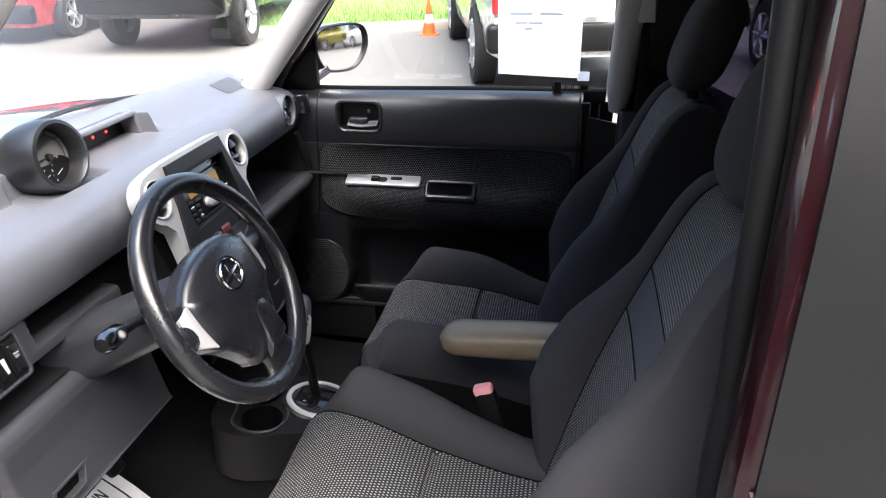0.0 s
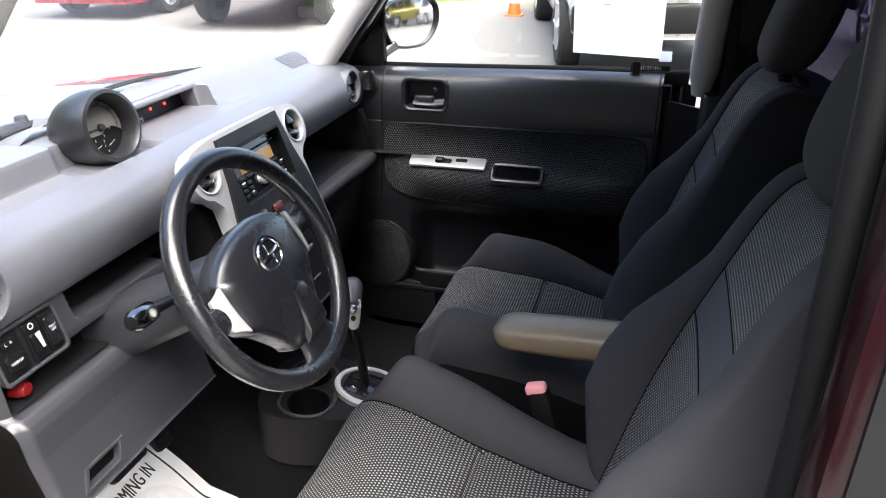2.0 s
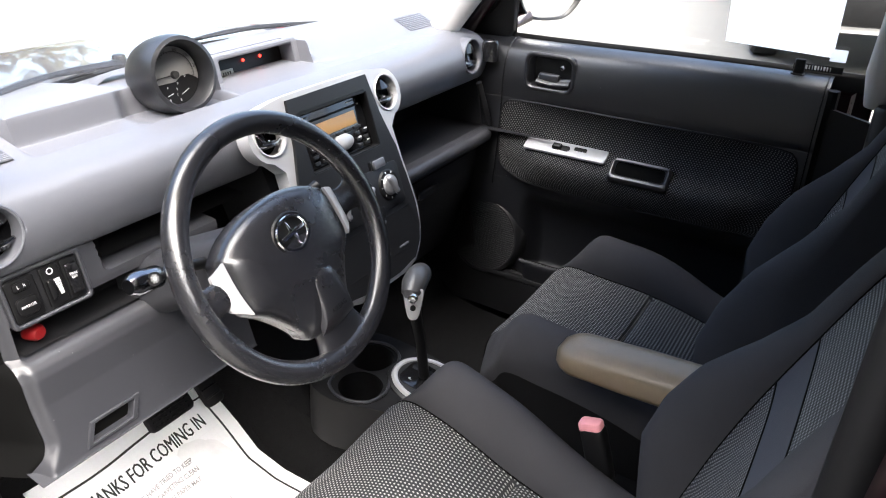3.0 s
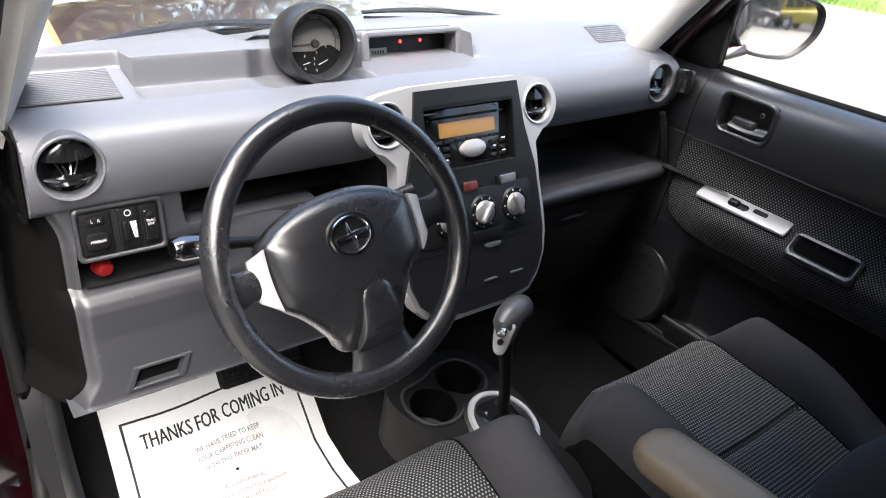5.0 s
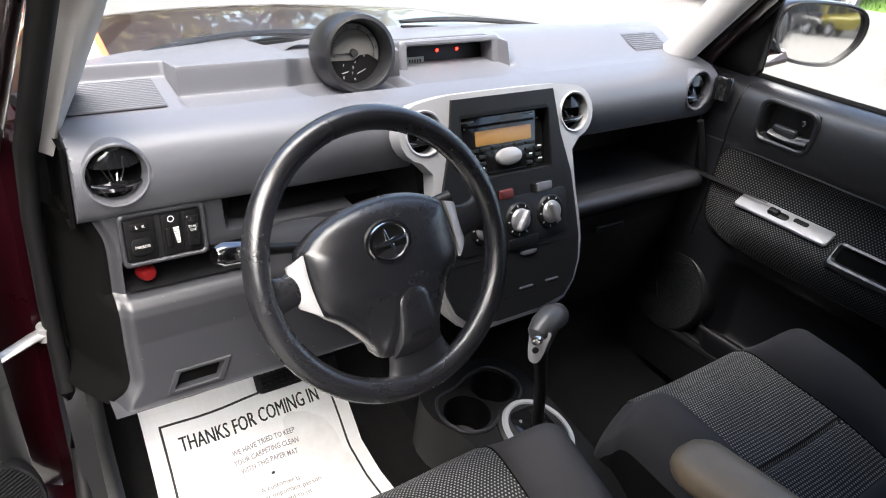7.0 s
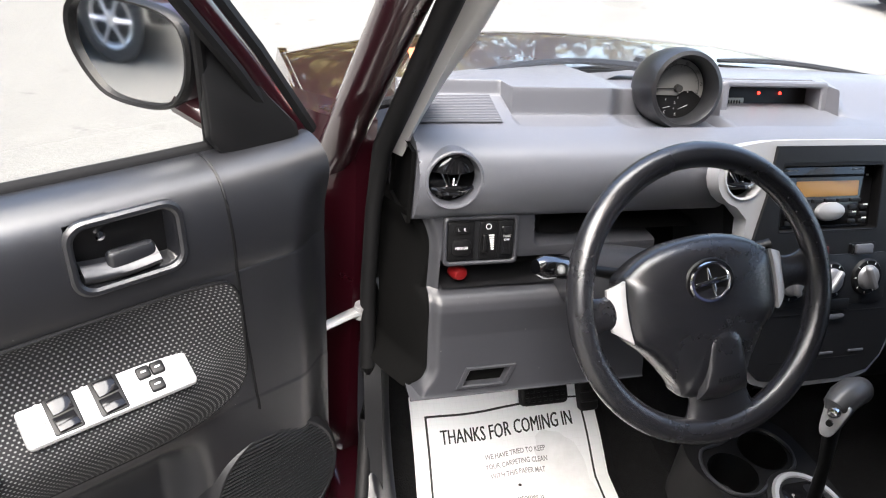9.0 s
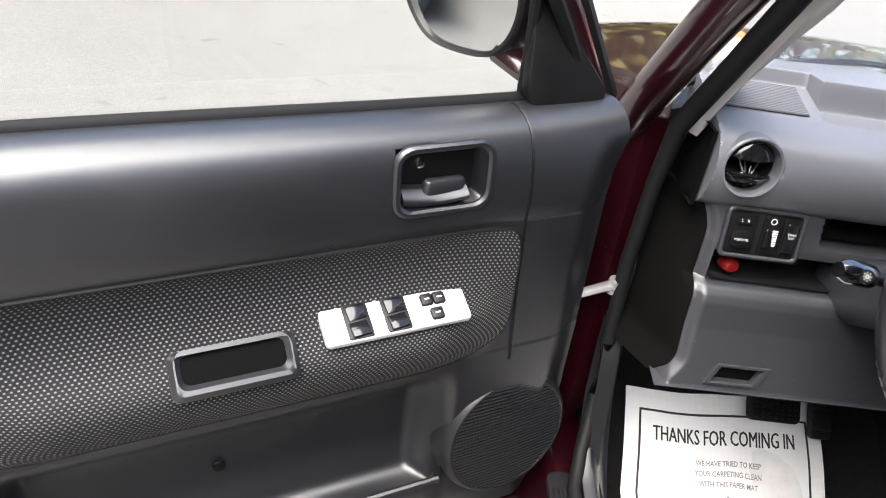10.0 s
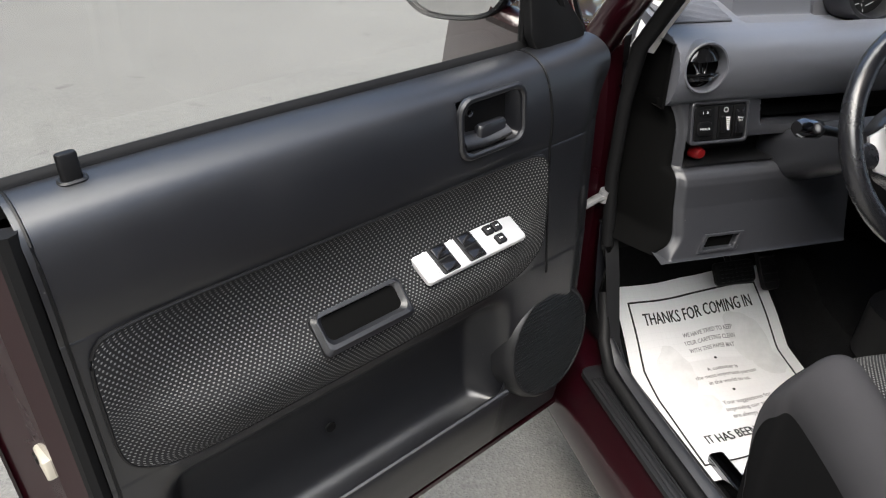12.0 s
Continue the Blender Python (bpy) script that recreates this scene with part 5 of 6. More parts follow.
for sg in (1, -1):
    bm = bmesh.new()

    def strip(u, v):
        top, foot = 0.039 - 0.008 * v, -0.041 + 0.018 * v
        return HB @ Vector((sg * (0.109 + 0.003 * math.sin(math.pi * u) + 0.021 * v), top + (foot - top) * u, 0.006 - 0.010 * v * v))
    sheet(bm, strip, 14, 8, back=tuple(WT.to_3x3() @ Vector((0, 0, -0.006))))
    part("spoke_trim", bm, SILVER, wheel, "silver spoke trim")
    bm = bmesh.new()

    def spoke(u, v):
        a = 2 * math.pi * v
        w = 0.021 + 0.018 * abs(2 * u - 1.0) ** 2.4
        return WT @ Vector((sg * (0.110 + 0.064 * u), 0.002 + w * math.cos(a), -0.008 + 0.010 * math.sin(a)))
    sheet(bm, spoke, 10, 20)
    part("spoke", bm, LEATHER, wheel)
bm = bmesh.new()


def low_spoke(u, v):
    a = 2 * math.pi * v
    w = 0.041 + 0.020 * u ** 2.2
    return WT @ Vector((w * math.cos(a), -0.112 - 0.058 * u, -0.004 - 0.002 * u + 0.014 * math.sin(a)))


sheet(bm, low_spoke, 10, 24)
part("spoke", bm, LEATHER, wheel)
column = thing("steering_column", "grey steering column shroud with control stalks", "steering column", (-0.352, 0.2, 0.8))
bm = bmesh.new()


def shroud(u, v):
    a = 2 * math.pi * v
    w, hgt = 0.048 + 0.026 * u, 0.044 + 0.010 * u
    c, s = math.cos(a), math.sin(a)
    return WH @ Vector((math.copysign(w * abs(c) ** 0.6, c), 0.004 + math.copysign(hgt * abs(s) ** 0.6, s), -0.045 - 0.30 * u))


sheet(bm, shroud, 14, 40)
bm.faces.new([bm.verts.new(shroud(0, k / 40)) for k in range(40)])
part("shroud", bm, GREY, column, "grey plastic column shroud")
bm = bmesh.new()
tube(bm, [(-0.385, 0.125, 0.885), (-0.44, 0.115, 0.902), (-0.49, 0.107, 0.915)], [0.010, 0.008, 0.009], 10)
stalk = part("stalk", bm, BLACK, column)
bm = bmesh.new()
tube(bm, [(-0.487, 0.107, 0.914), (-0.495, 0.106, 0.916), (-0.535, 0.099, 0.924), (-0.545, 0.097, 0.926)], [0.010, 0.0155, 0.016, 0.010], 16)
part("stalk_end", bm, STEEL, stalk, "shiny stalk end with a lamp sign")
bm = bmesh.new()
slab(bm, ellipse(0.011, 0.009, 20), frame_of((-0.512, 0.089, 0.925), (0.05, -0.85, 0.5)), 0.0025, 0.0005)
part("stalk_cap", bm, BLACK, stalk)
bm = bmesh.new()
sunm = frame_of((-0.512, 0.0867, 0.9263), (0.05, -0.85, 0.5))
lathe(bm, [(0.0015, 0.0003), (0.0028, 0.0003)], sunm, 14)
for k in range(8):
    slab(bm, rrect(0.0009, 0.0022, 0.0003), sunm @ pose(0, 0, 0, 0, 0, 45 * k) @ Matrix.Translation((0, 0.0052, 0)), 0.0004, 0.0001)
part("lamp_sign", bm, WHITE, stalk)
bm = bmesh.new()
tube(bm, [(-0.315, 0.125, 0.885), (-0.25, 0.10, 0.925), (-0.19, 0.085, 0.945)], [0.010, 0.008, 0.012], 10)
part("stalk", bm, BLACK, column)
bm = bmesh.new()
lathe(bm, [(0.0, 0.010), (0.013, 0.009), (0.017, 0.0)], frame_of((-0.262, 0.115, 0.865), (0.6, -0.75, 0.25)), 20)
part("ignition_lock", bm, CHROME, column)

# ---- doors ----
HINGE = Vector((0.815, 0.379, 0))
SECTION = [(0.790, 1.004), (0.765, 1.008), (0.740, 1.003), (0.719, 0.988), (0.706, 0.96), (0.699, 0.92), (0.699, 0.885), (0.702, 0.865)]
ARM = [(0.702, 0.865), (0.714, 0.840), (0.718, 0.805), (0.711, 0.775), (0.695, 0.752), (0.674, 0.736), (0.665, 0.716), (0.668, 0.690), (0.680, 0.662), (0.694, 0.640)]
LOW = [(0.694, 0.640), (0.703, 0.622), (0.713, 0.600), (0.740, 0.575), (0.764, 0.54), (0.772, 0.48), (0.772, 0.42), (0.764, 0.372), (0.735, 0.358), (0.702, 0.366), (0.688, 0.398), (0.681, 0.412), (0.674, 0.408), (0.675, 0.38), (0.69, 0.32), (0.722, 0.245), (0.775, 0.228)]


def door_section(y, t):
    """Inner face of a shut passenger's door at y; t from the window sill (0) to the foot (3)."""
    if t < 1:
        x, z = lerp_list(SECTION, t)
        z += 0.011 * smooth(0.25, -0.45, y) * smooth(0.92, 1.0, z)
    elif t < 2:
        x, z = lerp_list(ARM, t - 1)
        fade = smooth(0.215, 0.06, y) * smooth(-0.53, -0.38, y)
        x = 0.701 + (x - 0.701) * fade
    else:
        x, z = lerp_list(LOW, t - 2)
        open_ = smooth(0.15, 0.09, y) * smooth(-0.50, -0.45, y)
        flat_x = table([(0.22, 0.775), (0.245, 0.722), (0.32, 0.708), (0.64, 0.700)], z)
        x = flat_x + (x - flat_x) * open_
    dent = smooth(0.024, 0.032, y) * smooth(0.146, 0.138, y) * smooth(0.906, 0.914, z) * smooth(0.986, 0.978, z) * (1 if t < 1 else 0)
    x += 0.03 * smooth(0.30, 0.37, y) * smooth(0.99, 0.9, z)
    return Vector((x + 0.036 * dent, y, z))


def build_door(side):
    d = thing("front_door", "maroon car door with a dark grey trim panel" + (", standing wide open" if side < 0 else ", shut"), "car door", (HINGE.x * side, HINGE.y, 0.2), "front doors")

    def put(name, bm, mat_, parent=None, label="", smooth_=38):
        return part(name, mirror_x(bm, side), mat_, parent or d, label, smooth_)

    bm = bmesh.new()
    sheet(bm, lambda u, v: door_section(-0.548 + 0.918 * u, 3 * v), 190, 190)
    put("trim_panel", bm, TRIM, None, "dark grey grained trim panel")

    def insert(u, v):
        a, b = 2 * u - 1, 2 * v - 1
        low = max(b, 0.0)
        a, b = a * math.sqrt(max(1 - 0.10 * b ** 8 - 0.14 * low ** 5, 0)), b * math.sqrt(max(1 - 0.16 * a ** 10, 0)) - 0.10 * low * max(a, 0.0) ** 3
        p = door_section(-0.156 + 0.371 * a, min(1.005 + 0.99 * (0.5 + 0.5 * b), 1.999))
        return p + Vector((-0.0045, 0, 0))

    bm = bmesh.new()
    sheet(bm, insert, 120, 70, back=(0.012, 0, 0), uv=lambda u, v: (0.742 * u, 0.30 * v))
    ins = put("cloth_insert", bm, DOORFAB, None, "black cloth with pale woven dots")
    edge = [insert(k / 60, 0) for k in range(60)] + [insert(1, k / 24) for k in range(24)] + [insert(1 - k / 60, 1) for k in range(60)] + [insert(0, 1 - k / 24) for k in range(24)]
    bm = bmesh.new()
    tube(bm, [p + Vector((0.002, 0, 0)) for p in edge], 0.0028, 6, closed=True)
    put("piping", bm, BLACK, ins)
    # seam between the front and main mouldings
    for y0, ext in ((0.212, 0.018), (-0.540, 0.0)):
        bm = bmesh.new()
        tube(bm, [door_section(y0 + ext * (k / 40) ** 2, 0.08 + (2.0 if y0 > 0 else 2.85) * k / 40) + Vector((-0.0005, 0, 0)) for k in range(41)], 0.0022, 5)
        put("moulding_seam", bm, BLACK)
    # handle
    hm = frame_of((0.699, 0.085, 0.946), (-1, 0, 0.05))
    bm = bmesh.new()
    ring(bm, rrect(0.138, 0.096, 0.024), rrect(0.118, 0.076, 0.018), hm, 0.0075, base=-0.004, bevel=0.003)
    hr = put("handle_surround", bm, TRIM, None, "dark handle surround")
    bm = bmesh.new()
    slab(bm, rrect(0.118, 0.076, 0.016), hm, 0.004, 0.001, base=-0.036)
    put("handle_well", bm, BLACK, hr)
    bm = bmesh.new()
    sheet(bm, lambda u, v: hm @ Vector((0.054 - 0.088 * u, -0.037 + 0.026 * v - 0.004 * math.sin(math.pi * u), -0.012 + 0.016 * math.sin(math.pi * min(v * 1.1, 1)) * (0.7 + 0.3 * u))), 12, 8, back=(0.012, 0, 0))
    block(bm, tuple(hm @ Vector((-0.004, -0.012, -0.012))), (0.016, 0.058, 0.020), 0.006)
    put("inner_handle", bm, TRIM, hr, "grey pull lever")
    bm = bmesh.new()
    lathe(bm, [(0.0, 0.006), (0.006, 0.005), (0.007, 0.0)], hm @ Matrix.Translation((0.022, 0.012, -0.032)), 14)
    put("screw", bm, CHROME, hr)
    # arm rest fittings
    pm = frame_of((0.692, 0.028 if side < 0 else 0.018, 0.759), (-0.46, 0, 0.888), (1, 0, 0.518))
    pl = 0.205 if side < 0 else 0.225
    bm = bmesh.new()
    slab(bm, rrect(pl, 0.064 if side < 0 else 0.046, 0.007), pm, 0.008, 0.003, base=-0.002)
    sp = put("switch_plate", bm, SILVER, None, "silver window switch plate")
    if side < 0:
        for px in (-0.055, -0.002):
            bm = bmesh.new()
            slab(bm, rrect(0.034, 0.050, 0.003), pm @ Matrix.Translation((-px, -0.004, 0.0045)), 0.003, 0.001)
            well = put("switch_well", bm, BLACK, sp)
            for py in (0.0075, -0.0165):
                bm = bmesh.new()
                slab(bm, [(-0.0135, -0.0095), (0.0115, -0.0115), (0.0135, 0.0095), (-0.0115, 0.0115)], pm @ Matrix.Translation((-px, py, 0.0055)) @ pose(0, 0, 0, 6 if py > 0 else -6, 0, 0), 0.0055, 0.002)
                put("window_switch", bm, GLOSS, well)
            bm = bmesh.new()
            sheet(bm, lambda u, v: pm @ Vector((-px + 0.0235 + 0.008 * (u - 0.5), -0.026 + 0.048 * v, 0.0055 + 0.0030 * math.sin(math.pi * u) * math.sin(math.pi * v) ** 0.4)), 6, 14)
            put("switch_rib", bm, SILVER, sp)
        for px, py, w in ((0.045, 0.006, 0.017), (0.063, 0.006, 0.017), (0.054, -0.016, 0.018)):
            bm = bmesh.new()
            slab(bm, rrect(w, 0.017, 0.003), pm @ Matrix.Translation((-px, py, 0.005)), 0.006, 0.002)
            b_ = put("lock_switch", bm, BLACK, sp)
            bm = bmesh.new()
            slab(bm, rrect(w * 0.4, 0.002, 0.0005), pm @ Matrix.Translation((-px, py, 0.011)), 0.0004, 0.0001)
            put("switch_mark", bm, WHITE, b_)
    else:
        bm = bmesh.new()
        slab(bm, rrect(0.034, 0.012, 0.004), pm @ Matrix.Translation((0.04, 0.004, 0.005)), 0.003, 0.001)
        put("lock_switch", bm, BLACK, sp)
        bm = bmesh.new()
        slab(bm, rrect(0.050, 0.018, 0.008), pm @ Matrix.Translation((-0.012, -0.002, 0.004)), 0.004, 0.001)
        slab(bm, rrect(0.026, 0.016, 0.004), pm @ Matrix.Translation((-0.022, -0.002, 0.005)), 0.012, 0.005)
        put("window_switch", bm, BLACK, sp)
    tm = frame_of((0.6755, -0.186, 0.7385), (-0.72, 0, 0.69), (0.69, 0, 0.72))
    bm = bmesh.new()
    ring(bm, rrect(0.152, 0.060, 0.010), rrect(0.124, 0.036, 0.010, cy=0.006), tm, 0.024, base=-0.010, bevel=0.006)
    cup = put("pull_cup", bm, TRIM, None, "dark grey pull cup")
    # shallow matte black plate stands in for the darkness of a deep cup
    bm = bmesh.new()
    slab(bm, rrect(0.126, 0.038, 0.010, cy=0.006), tm, 0.004, 0.001, base=0.0025)
    put("cup_shade", bm, MATTE, cup)
    # lock knob
    bm = bmesh.new()
    ring(bm, rrect(0.032, 0.020, 0.009), rrect(0.020, 0.010, 0.0045), frame_of((0.757, -0.476, 1.0150), (-0.1, 0, 1), (1, 0, 0.1)), 0.006)
    kn = put("lock_bezel", bm, DARK)
    bm = bmesh.new()
    block(bm, (0.757, -0.476, 1.030), (0.012, 0.022, 0.040), 0.003)
    put("lock_knob", bm, BLACK, kn)
    # loudspeaker
    LM = frame_of((0.690, 0.250, 0.450), (-0.97, 0.05, 0.12))
    bm = bmesh.new()
    lathe(bm, [(0.124, -0.045), (0.121, -0.020), (0.116, -0.006), (0.110, -0.001), (0.106, -0.001), (0.105, -0.003)], LM, 48)
    sk = put("speaker_ring", bm, DARK, None, "round loudspeaker housing")
    bm = bmesh.new()
    lathe(bm, [(0.0, -0.004), (0.106, -0.004)], LM, 40)
    put("speaker_cloth", bm, BLACK, sk)
    bm = bmesh.new()
    for k in range(-16, 17):
        yy = 0.0063 * k
        w = math.sqrt(max(0.105 ** 2 - yy * yy, 0))
        tube(bm, [LM @ Vector((-w, yy, -0.002)), LM @ Vector((0, yy, 0.002)), LM @ Vector((w, yy, -0.002))], 0.0019, 5)
    put("speaker_rib", bm, DARK, sk)
    # pocket front wall
    bm = bmesh.new()
    tube(bm, [(0.680, -0.46 + 0.58 * k / 20, 0.409) for k in range(21)], 0.006, 8)
    put("pocket_lip", bm, TRIM)
    bm = bmesh.new()
    lathe(bm, [(0.0, 0.004), (0.009, 0.003), (0.010, 0.0)], frame_of((0.769, -0.205, 0.47), (-1, 0, 0)), 14)
    put("trim_clip", bm, BLACK)
    # shell
    bm = bmesh.new()
    sheet(bm, lambda u, v: Vector((half_width(0.2 + 0.785 * v), -0.634 + 1.024 * u, 0.2 + 0.785 * v)), 16, 20, back=(-0.012, 0, 0))
    put("outer_skin", bm, PAINT)
    bm = bmesh.new()

    def jamb(u, v):
        z = 0.21 + 0.78 * v
        w = half_width(z)
        px, py = ((0.722, -0.547), (0.735, -0.564), (0.742, -0.590), (w - 0.03, -0.597), (w - 0.004, -0.630))[round(u * 4)]
        return Vector((px, py + 0.05 * smooth(0.45, 0.2, z), z))
    sheet(bm, jamb, 4, 24)
    put("rear_jamb", bm, PAINT)
    bm = bmesh.new()
    tube(bm, [Vector((0.722, -0.557 + 0.06 * smooth(0.5, 0.22, z), z)) for z in [0.24 + 0.76 * k / 20 for k in range(21)]], 0.013, 8)
    put("edge_seal", bm, RUBBER)
    bm = bmesh.new()
    block(bm, (0.772, -0.594, 0.672), (0.040, 0.014, 0.030), 0.003)
    la = put("latch", bm, PALE, None, "pale metal door latch")
    bm = bmesh.new()
    block(bm, (0.780, -0.602, 0.676), (0.014, 0.004, 0.010), 0.001)
    put("latch_slot", bm, BLACK, la)
    bm = bmesh.new()
    sheet(bm, lambda u, v: Vector((0.735 + (half_width(0.22 + 0.75 * v) - 0.74) * u, 0.372 + 0.012 * u, 0.22 + 0.75 * v)), 4, 12, back=(0, -0.01, 0))
    put("front_jamb", bm, PAINT)
    bm = bmesh.new()
    sheet(bm, lambda u, v: Vector((0.73 + 0.08 * u, -0.60 + 0.97 * v, 0.225)), 3, 10, back=(0, 0, -0.01))
    put("foot", bm, PAINT)
    # window: seals, frame, pane, sail panel
    bm = bmesh.new()
    sheet(bm, lambda u, v: Vector((0.782 + 0.016 * u, -0.61 + 0.86 * v, 1.006 + 0.011 * smooth(0.25, -0.45, -0.61 + 0.86 * v) + 0.010 * math.sin(math.pi * u))), 5, 20, back=(0, 0, -0.03))
    put("sill_seal", bm, RUBBER, None, "black window sill rubber")
    bm = bmesh.new()
    sheet(bm, lambda u, v: Vector((half_width(1.003 + 0.50 * v) - 0.006, (-0.61 * (1 - v) - 0.60 * v) + (0.92 - 0.36 * v) * u, 1.003 + 0.50 * v)), 10, 6)
    pane = put("window_pane", bm, GLASS, None, "clear side window")
    pane.visible_shadow = False
    path = [(0.800, 0.372, 0.985), (0.783, 0.285, 1.12), (0.752, 0.165, 1.28), (0.712, 0.02, 1.45), (0.690, -0.06, 1.515), (0.682, -0.14, 1.53), (0.682, -0.5, 1.535), (0.685, -0.60, 1.515), (0.705, -0.628, 1.42), (0.765, -0.635, 1.2), (0.798, -0.638, 0.99)]
    bm = bmesh.new()
    tube(bm, path, 0.019, 10, squash=1.0)
    fr = put("window_frame", bm, PAINT, None, "maroon window frame")
    bm = bmesh.new()
    tube(bm, [Vector(p) + Vector((0.004, 0.022, 0.008)) for p in path[:5]], 0.013, 8)
    tube(bm, [Vector(p) + Vector((-0.014, -0.014, -0.010)) for p in path], 0.010, 8)
    put("frame_seal", bm, RUBBER, fr)
    bm = bmesh.new()
    SAIL = rounded([(-0.352, 0.0), (-0.235, 0.0), (-0.228, 0.08), (-0.232, 0.168), (-0.262, 0.14), (-0.315, 0.06)], 3)
    slab(bm, [(0.29 + x, y) for x, y in SAIL][::-1], frame_of((0.772, 0.29, 1.006), (-1, 0, 0.18)), 0.016, 0.005)
    put("sail_panel", bm, BLACK, None, "black triangular corner panel")
    bm = bmesh.new()
    tube(bm, [(0.792, 0.236, 1.0), (0.784, 0.232, 1.10), (0.770, 0.224, 1.20)], 0.008, 8)
    put("pane_channel", bm, RUBBER)
    # mirror
    G = Vector((-0.46, -0.885, 0.05)) if side > 0 else Vector((-0.353, -0.936, 0.042))
    mm = frame_of((0.925, 0.195, 1.105), G)
    shape = rounded([(-0.105, 0.045), (-0.06, 0.068), (0.06, 0.070), (0.112, 0.050), (0.120, 0.0), (0.100, -0.045), (0.055, -0.068), (-0.03, -0.072), (-0.075, -0.050), (-0.108, -0.005)], 4)
    shape = [(-x, y) for x, y in shape][::-1]
    bm = bmesh.new()
    rows = [loop_of(bm, [(x * k, y * k) for x, y in shape], mm, h) for k, h in ((0.93, -0.004), (0.95, 0.006), (1.0, 0.004), (1.03, -0.012), (1.0, -0.045), (0.85, -0.085), (0.5, -0.105))]
    for p, q in zip(rows, rows[1:]):
        bridge(bm, p, q)
    bm.faces.new(rows[-1])
    mh = put("mirror_housing", bm, PAINT, None, "maroon wing mirror housing")
    bm = bmesh.new()
    rows = [loop_of(bm, [(x * k, y * k) for x, y in shape], mm, h) for k, h in ((1.012, -0.004), (1.0, 0.008), (0.965, 0.012), (0.91, 0.009), (0.895, -0.004))]
    for p, q in zip(rows, rows[1:]):
        bridge(bm, p, q)
    put("mirror_rim", bm, BLACK, mh)
    bm = bmesh.new()
    bend = 1.3 if side > 0 else 2.4
    rows = [[bm.verts.new(mm @ Vector((x * k, y * k, 0.0045 - (x * x + y * y) * k * k / (2 * bend)))) for x, y in shape] for k in (0.92, 0.75, 0.55, 0.35, 0.15)]
    for p, q in zip(rows, rows[1:]):
        bridge(bm, p, q)
    bm.faces.new(rows[-1])
    put("mirror_glass", bm, MIRROR, mh, "mirror glass")
    bm = bmesh.new()
    tube(bm, [(0.79, 0.27, 1.03), (0.82, 0.255, 1.035), (0.86, 0.24, 1.05)], [0.03, 0.026, 0.03], 10, squash=0.7)
    put("mirror_foot", bm, PAINT, mh)
    if side < 0:
        d.rotation_euler = (radians(3), 0, radians(-65))
        d.location += Vector((0.024, 0.011, 0.026))
    return d


build_door(1)
build_door(-1)

# price sheet and tags on the shut window
TRANSL = bpy.data.materials.new("thin_paper")
TRANSL.use_nodes = True
tn = TRANSL.node_tree
tb = tn.nodes["Principled BSDF"]
tb.inputs["Base Color"].default_value = (0.8, 0.8, 0.8, 1)
tb.inputs["Roughness"].default_value = 0.8
tr = node(tn, "ShaderNodeBsdfTranslucent", Color=(0.95, 0.95, 0.95, 1))
tm_ = tn.nodes.new("ShaderNodeMixShader")
tm_.inputs[0].default_value = 0.75
tn.links.new(tb.outputs[0], tm_.inputs[1])
tn.links.new(tr.outputs[0], tm_.inputs[2])
tn.links.new(tm_.outputs[0], tn.nodes["Material Output"].inputs[0])
price = thing("price_sheet", "large white printed sheet taped inside the window", "notice", (0.77, -0.42, 1.2))
bm = bmesh.new()
sheet(bm, lambda u, v: Vector((half_width(1.064 + 0.30 * v) - 0.018, -0.308 - 0.226 * u, 1.064 + 0.30 * v - 0.008 * u)), 4, 6)
part("sheet", bm, TRANSL, price)
bm = bmesh.new()
FAINT = TRANSL.copy()
FAINT.name = "thin_print"
for n_ in FAINT.node_tree.nodes:
    if n_.bl_idname == "ShaderNodeBsdfTranslucent":
        n_.inputs["Color"].default_value = (0.84, 0.84, 0.84, 1)
for k, (yy, zz, w) in enumerate(((-0.37, 1.205, 0.03), (-0.41, 1.205, 0.035), (-0.39, 1.190, 0.02), (-0.45, 1.23, 0.06), (-0.37, 1.23, 0.06))):
    slab(bm, rrect(w, 0.006, 0.001), frame_of((half_width(zz) - 0.0195, yy, zz), (-1, 0, 0)), 0.0006, 0.0002)
part("faint_line", bm, FAINT, price)
tag = thing("window_tag", "small white tag with a dark bar-coded strip on the window", "label", (0.775, -0.53, 1.04))
bm = bmesh.new()
slab(bm, rrect(0.032, 0.026, 0.002), frame_of((half_width(1.06) - 0.02, -0.545, 1.062), (-1, 0, 0)), 0.001, 0.0003)
part("tag_sheet", bm, TRANSL, tag)
bm = bmesh.new()
slab(bm, rrect(0.10, 0.014, 0.001), frame_of((half_width(1.03) - 0.02, -0.51, 1.030), (-1, 0, 0)), 0.001, 0.0003)
part("strip", bm, BLACK, tag)
bm = bmesh.new()
for k in range(9):
    slab(bm, rrect(0.0016 + 0.0012 * (k % 3), 0.009, 0.0003), frame_of((half_width(1.03) - 0.0212, -0.535 + 0.006 * k, 1.030), (-1, 0, 0)), 0.0005, 0.0001)
part("strip_bar", bm, WHITE, tag)


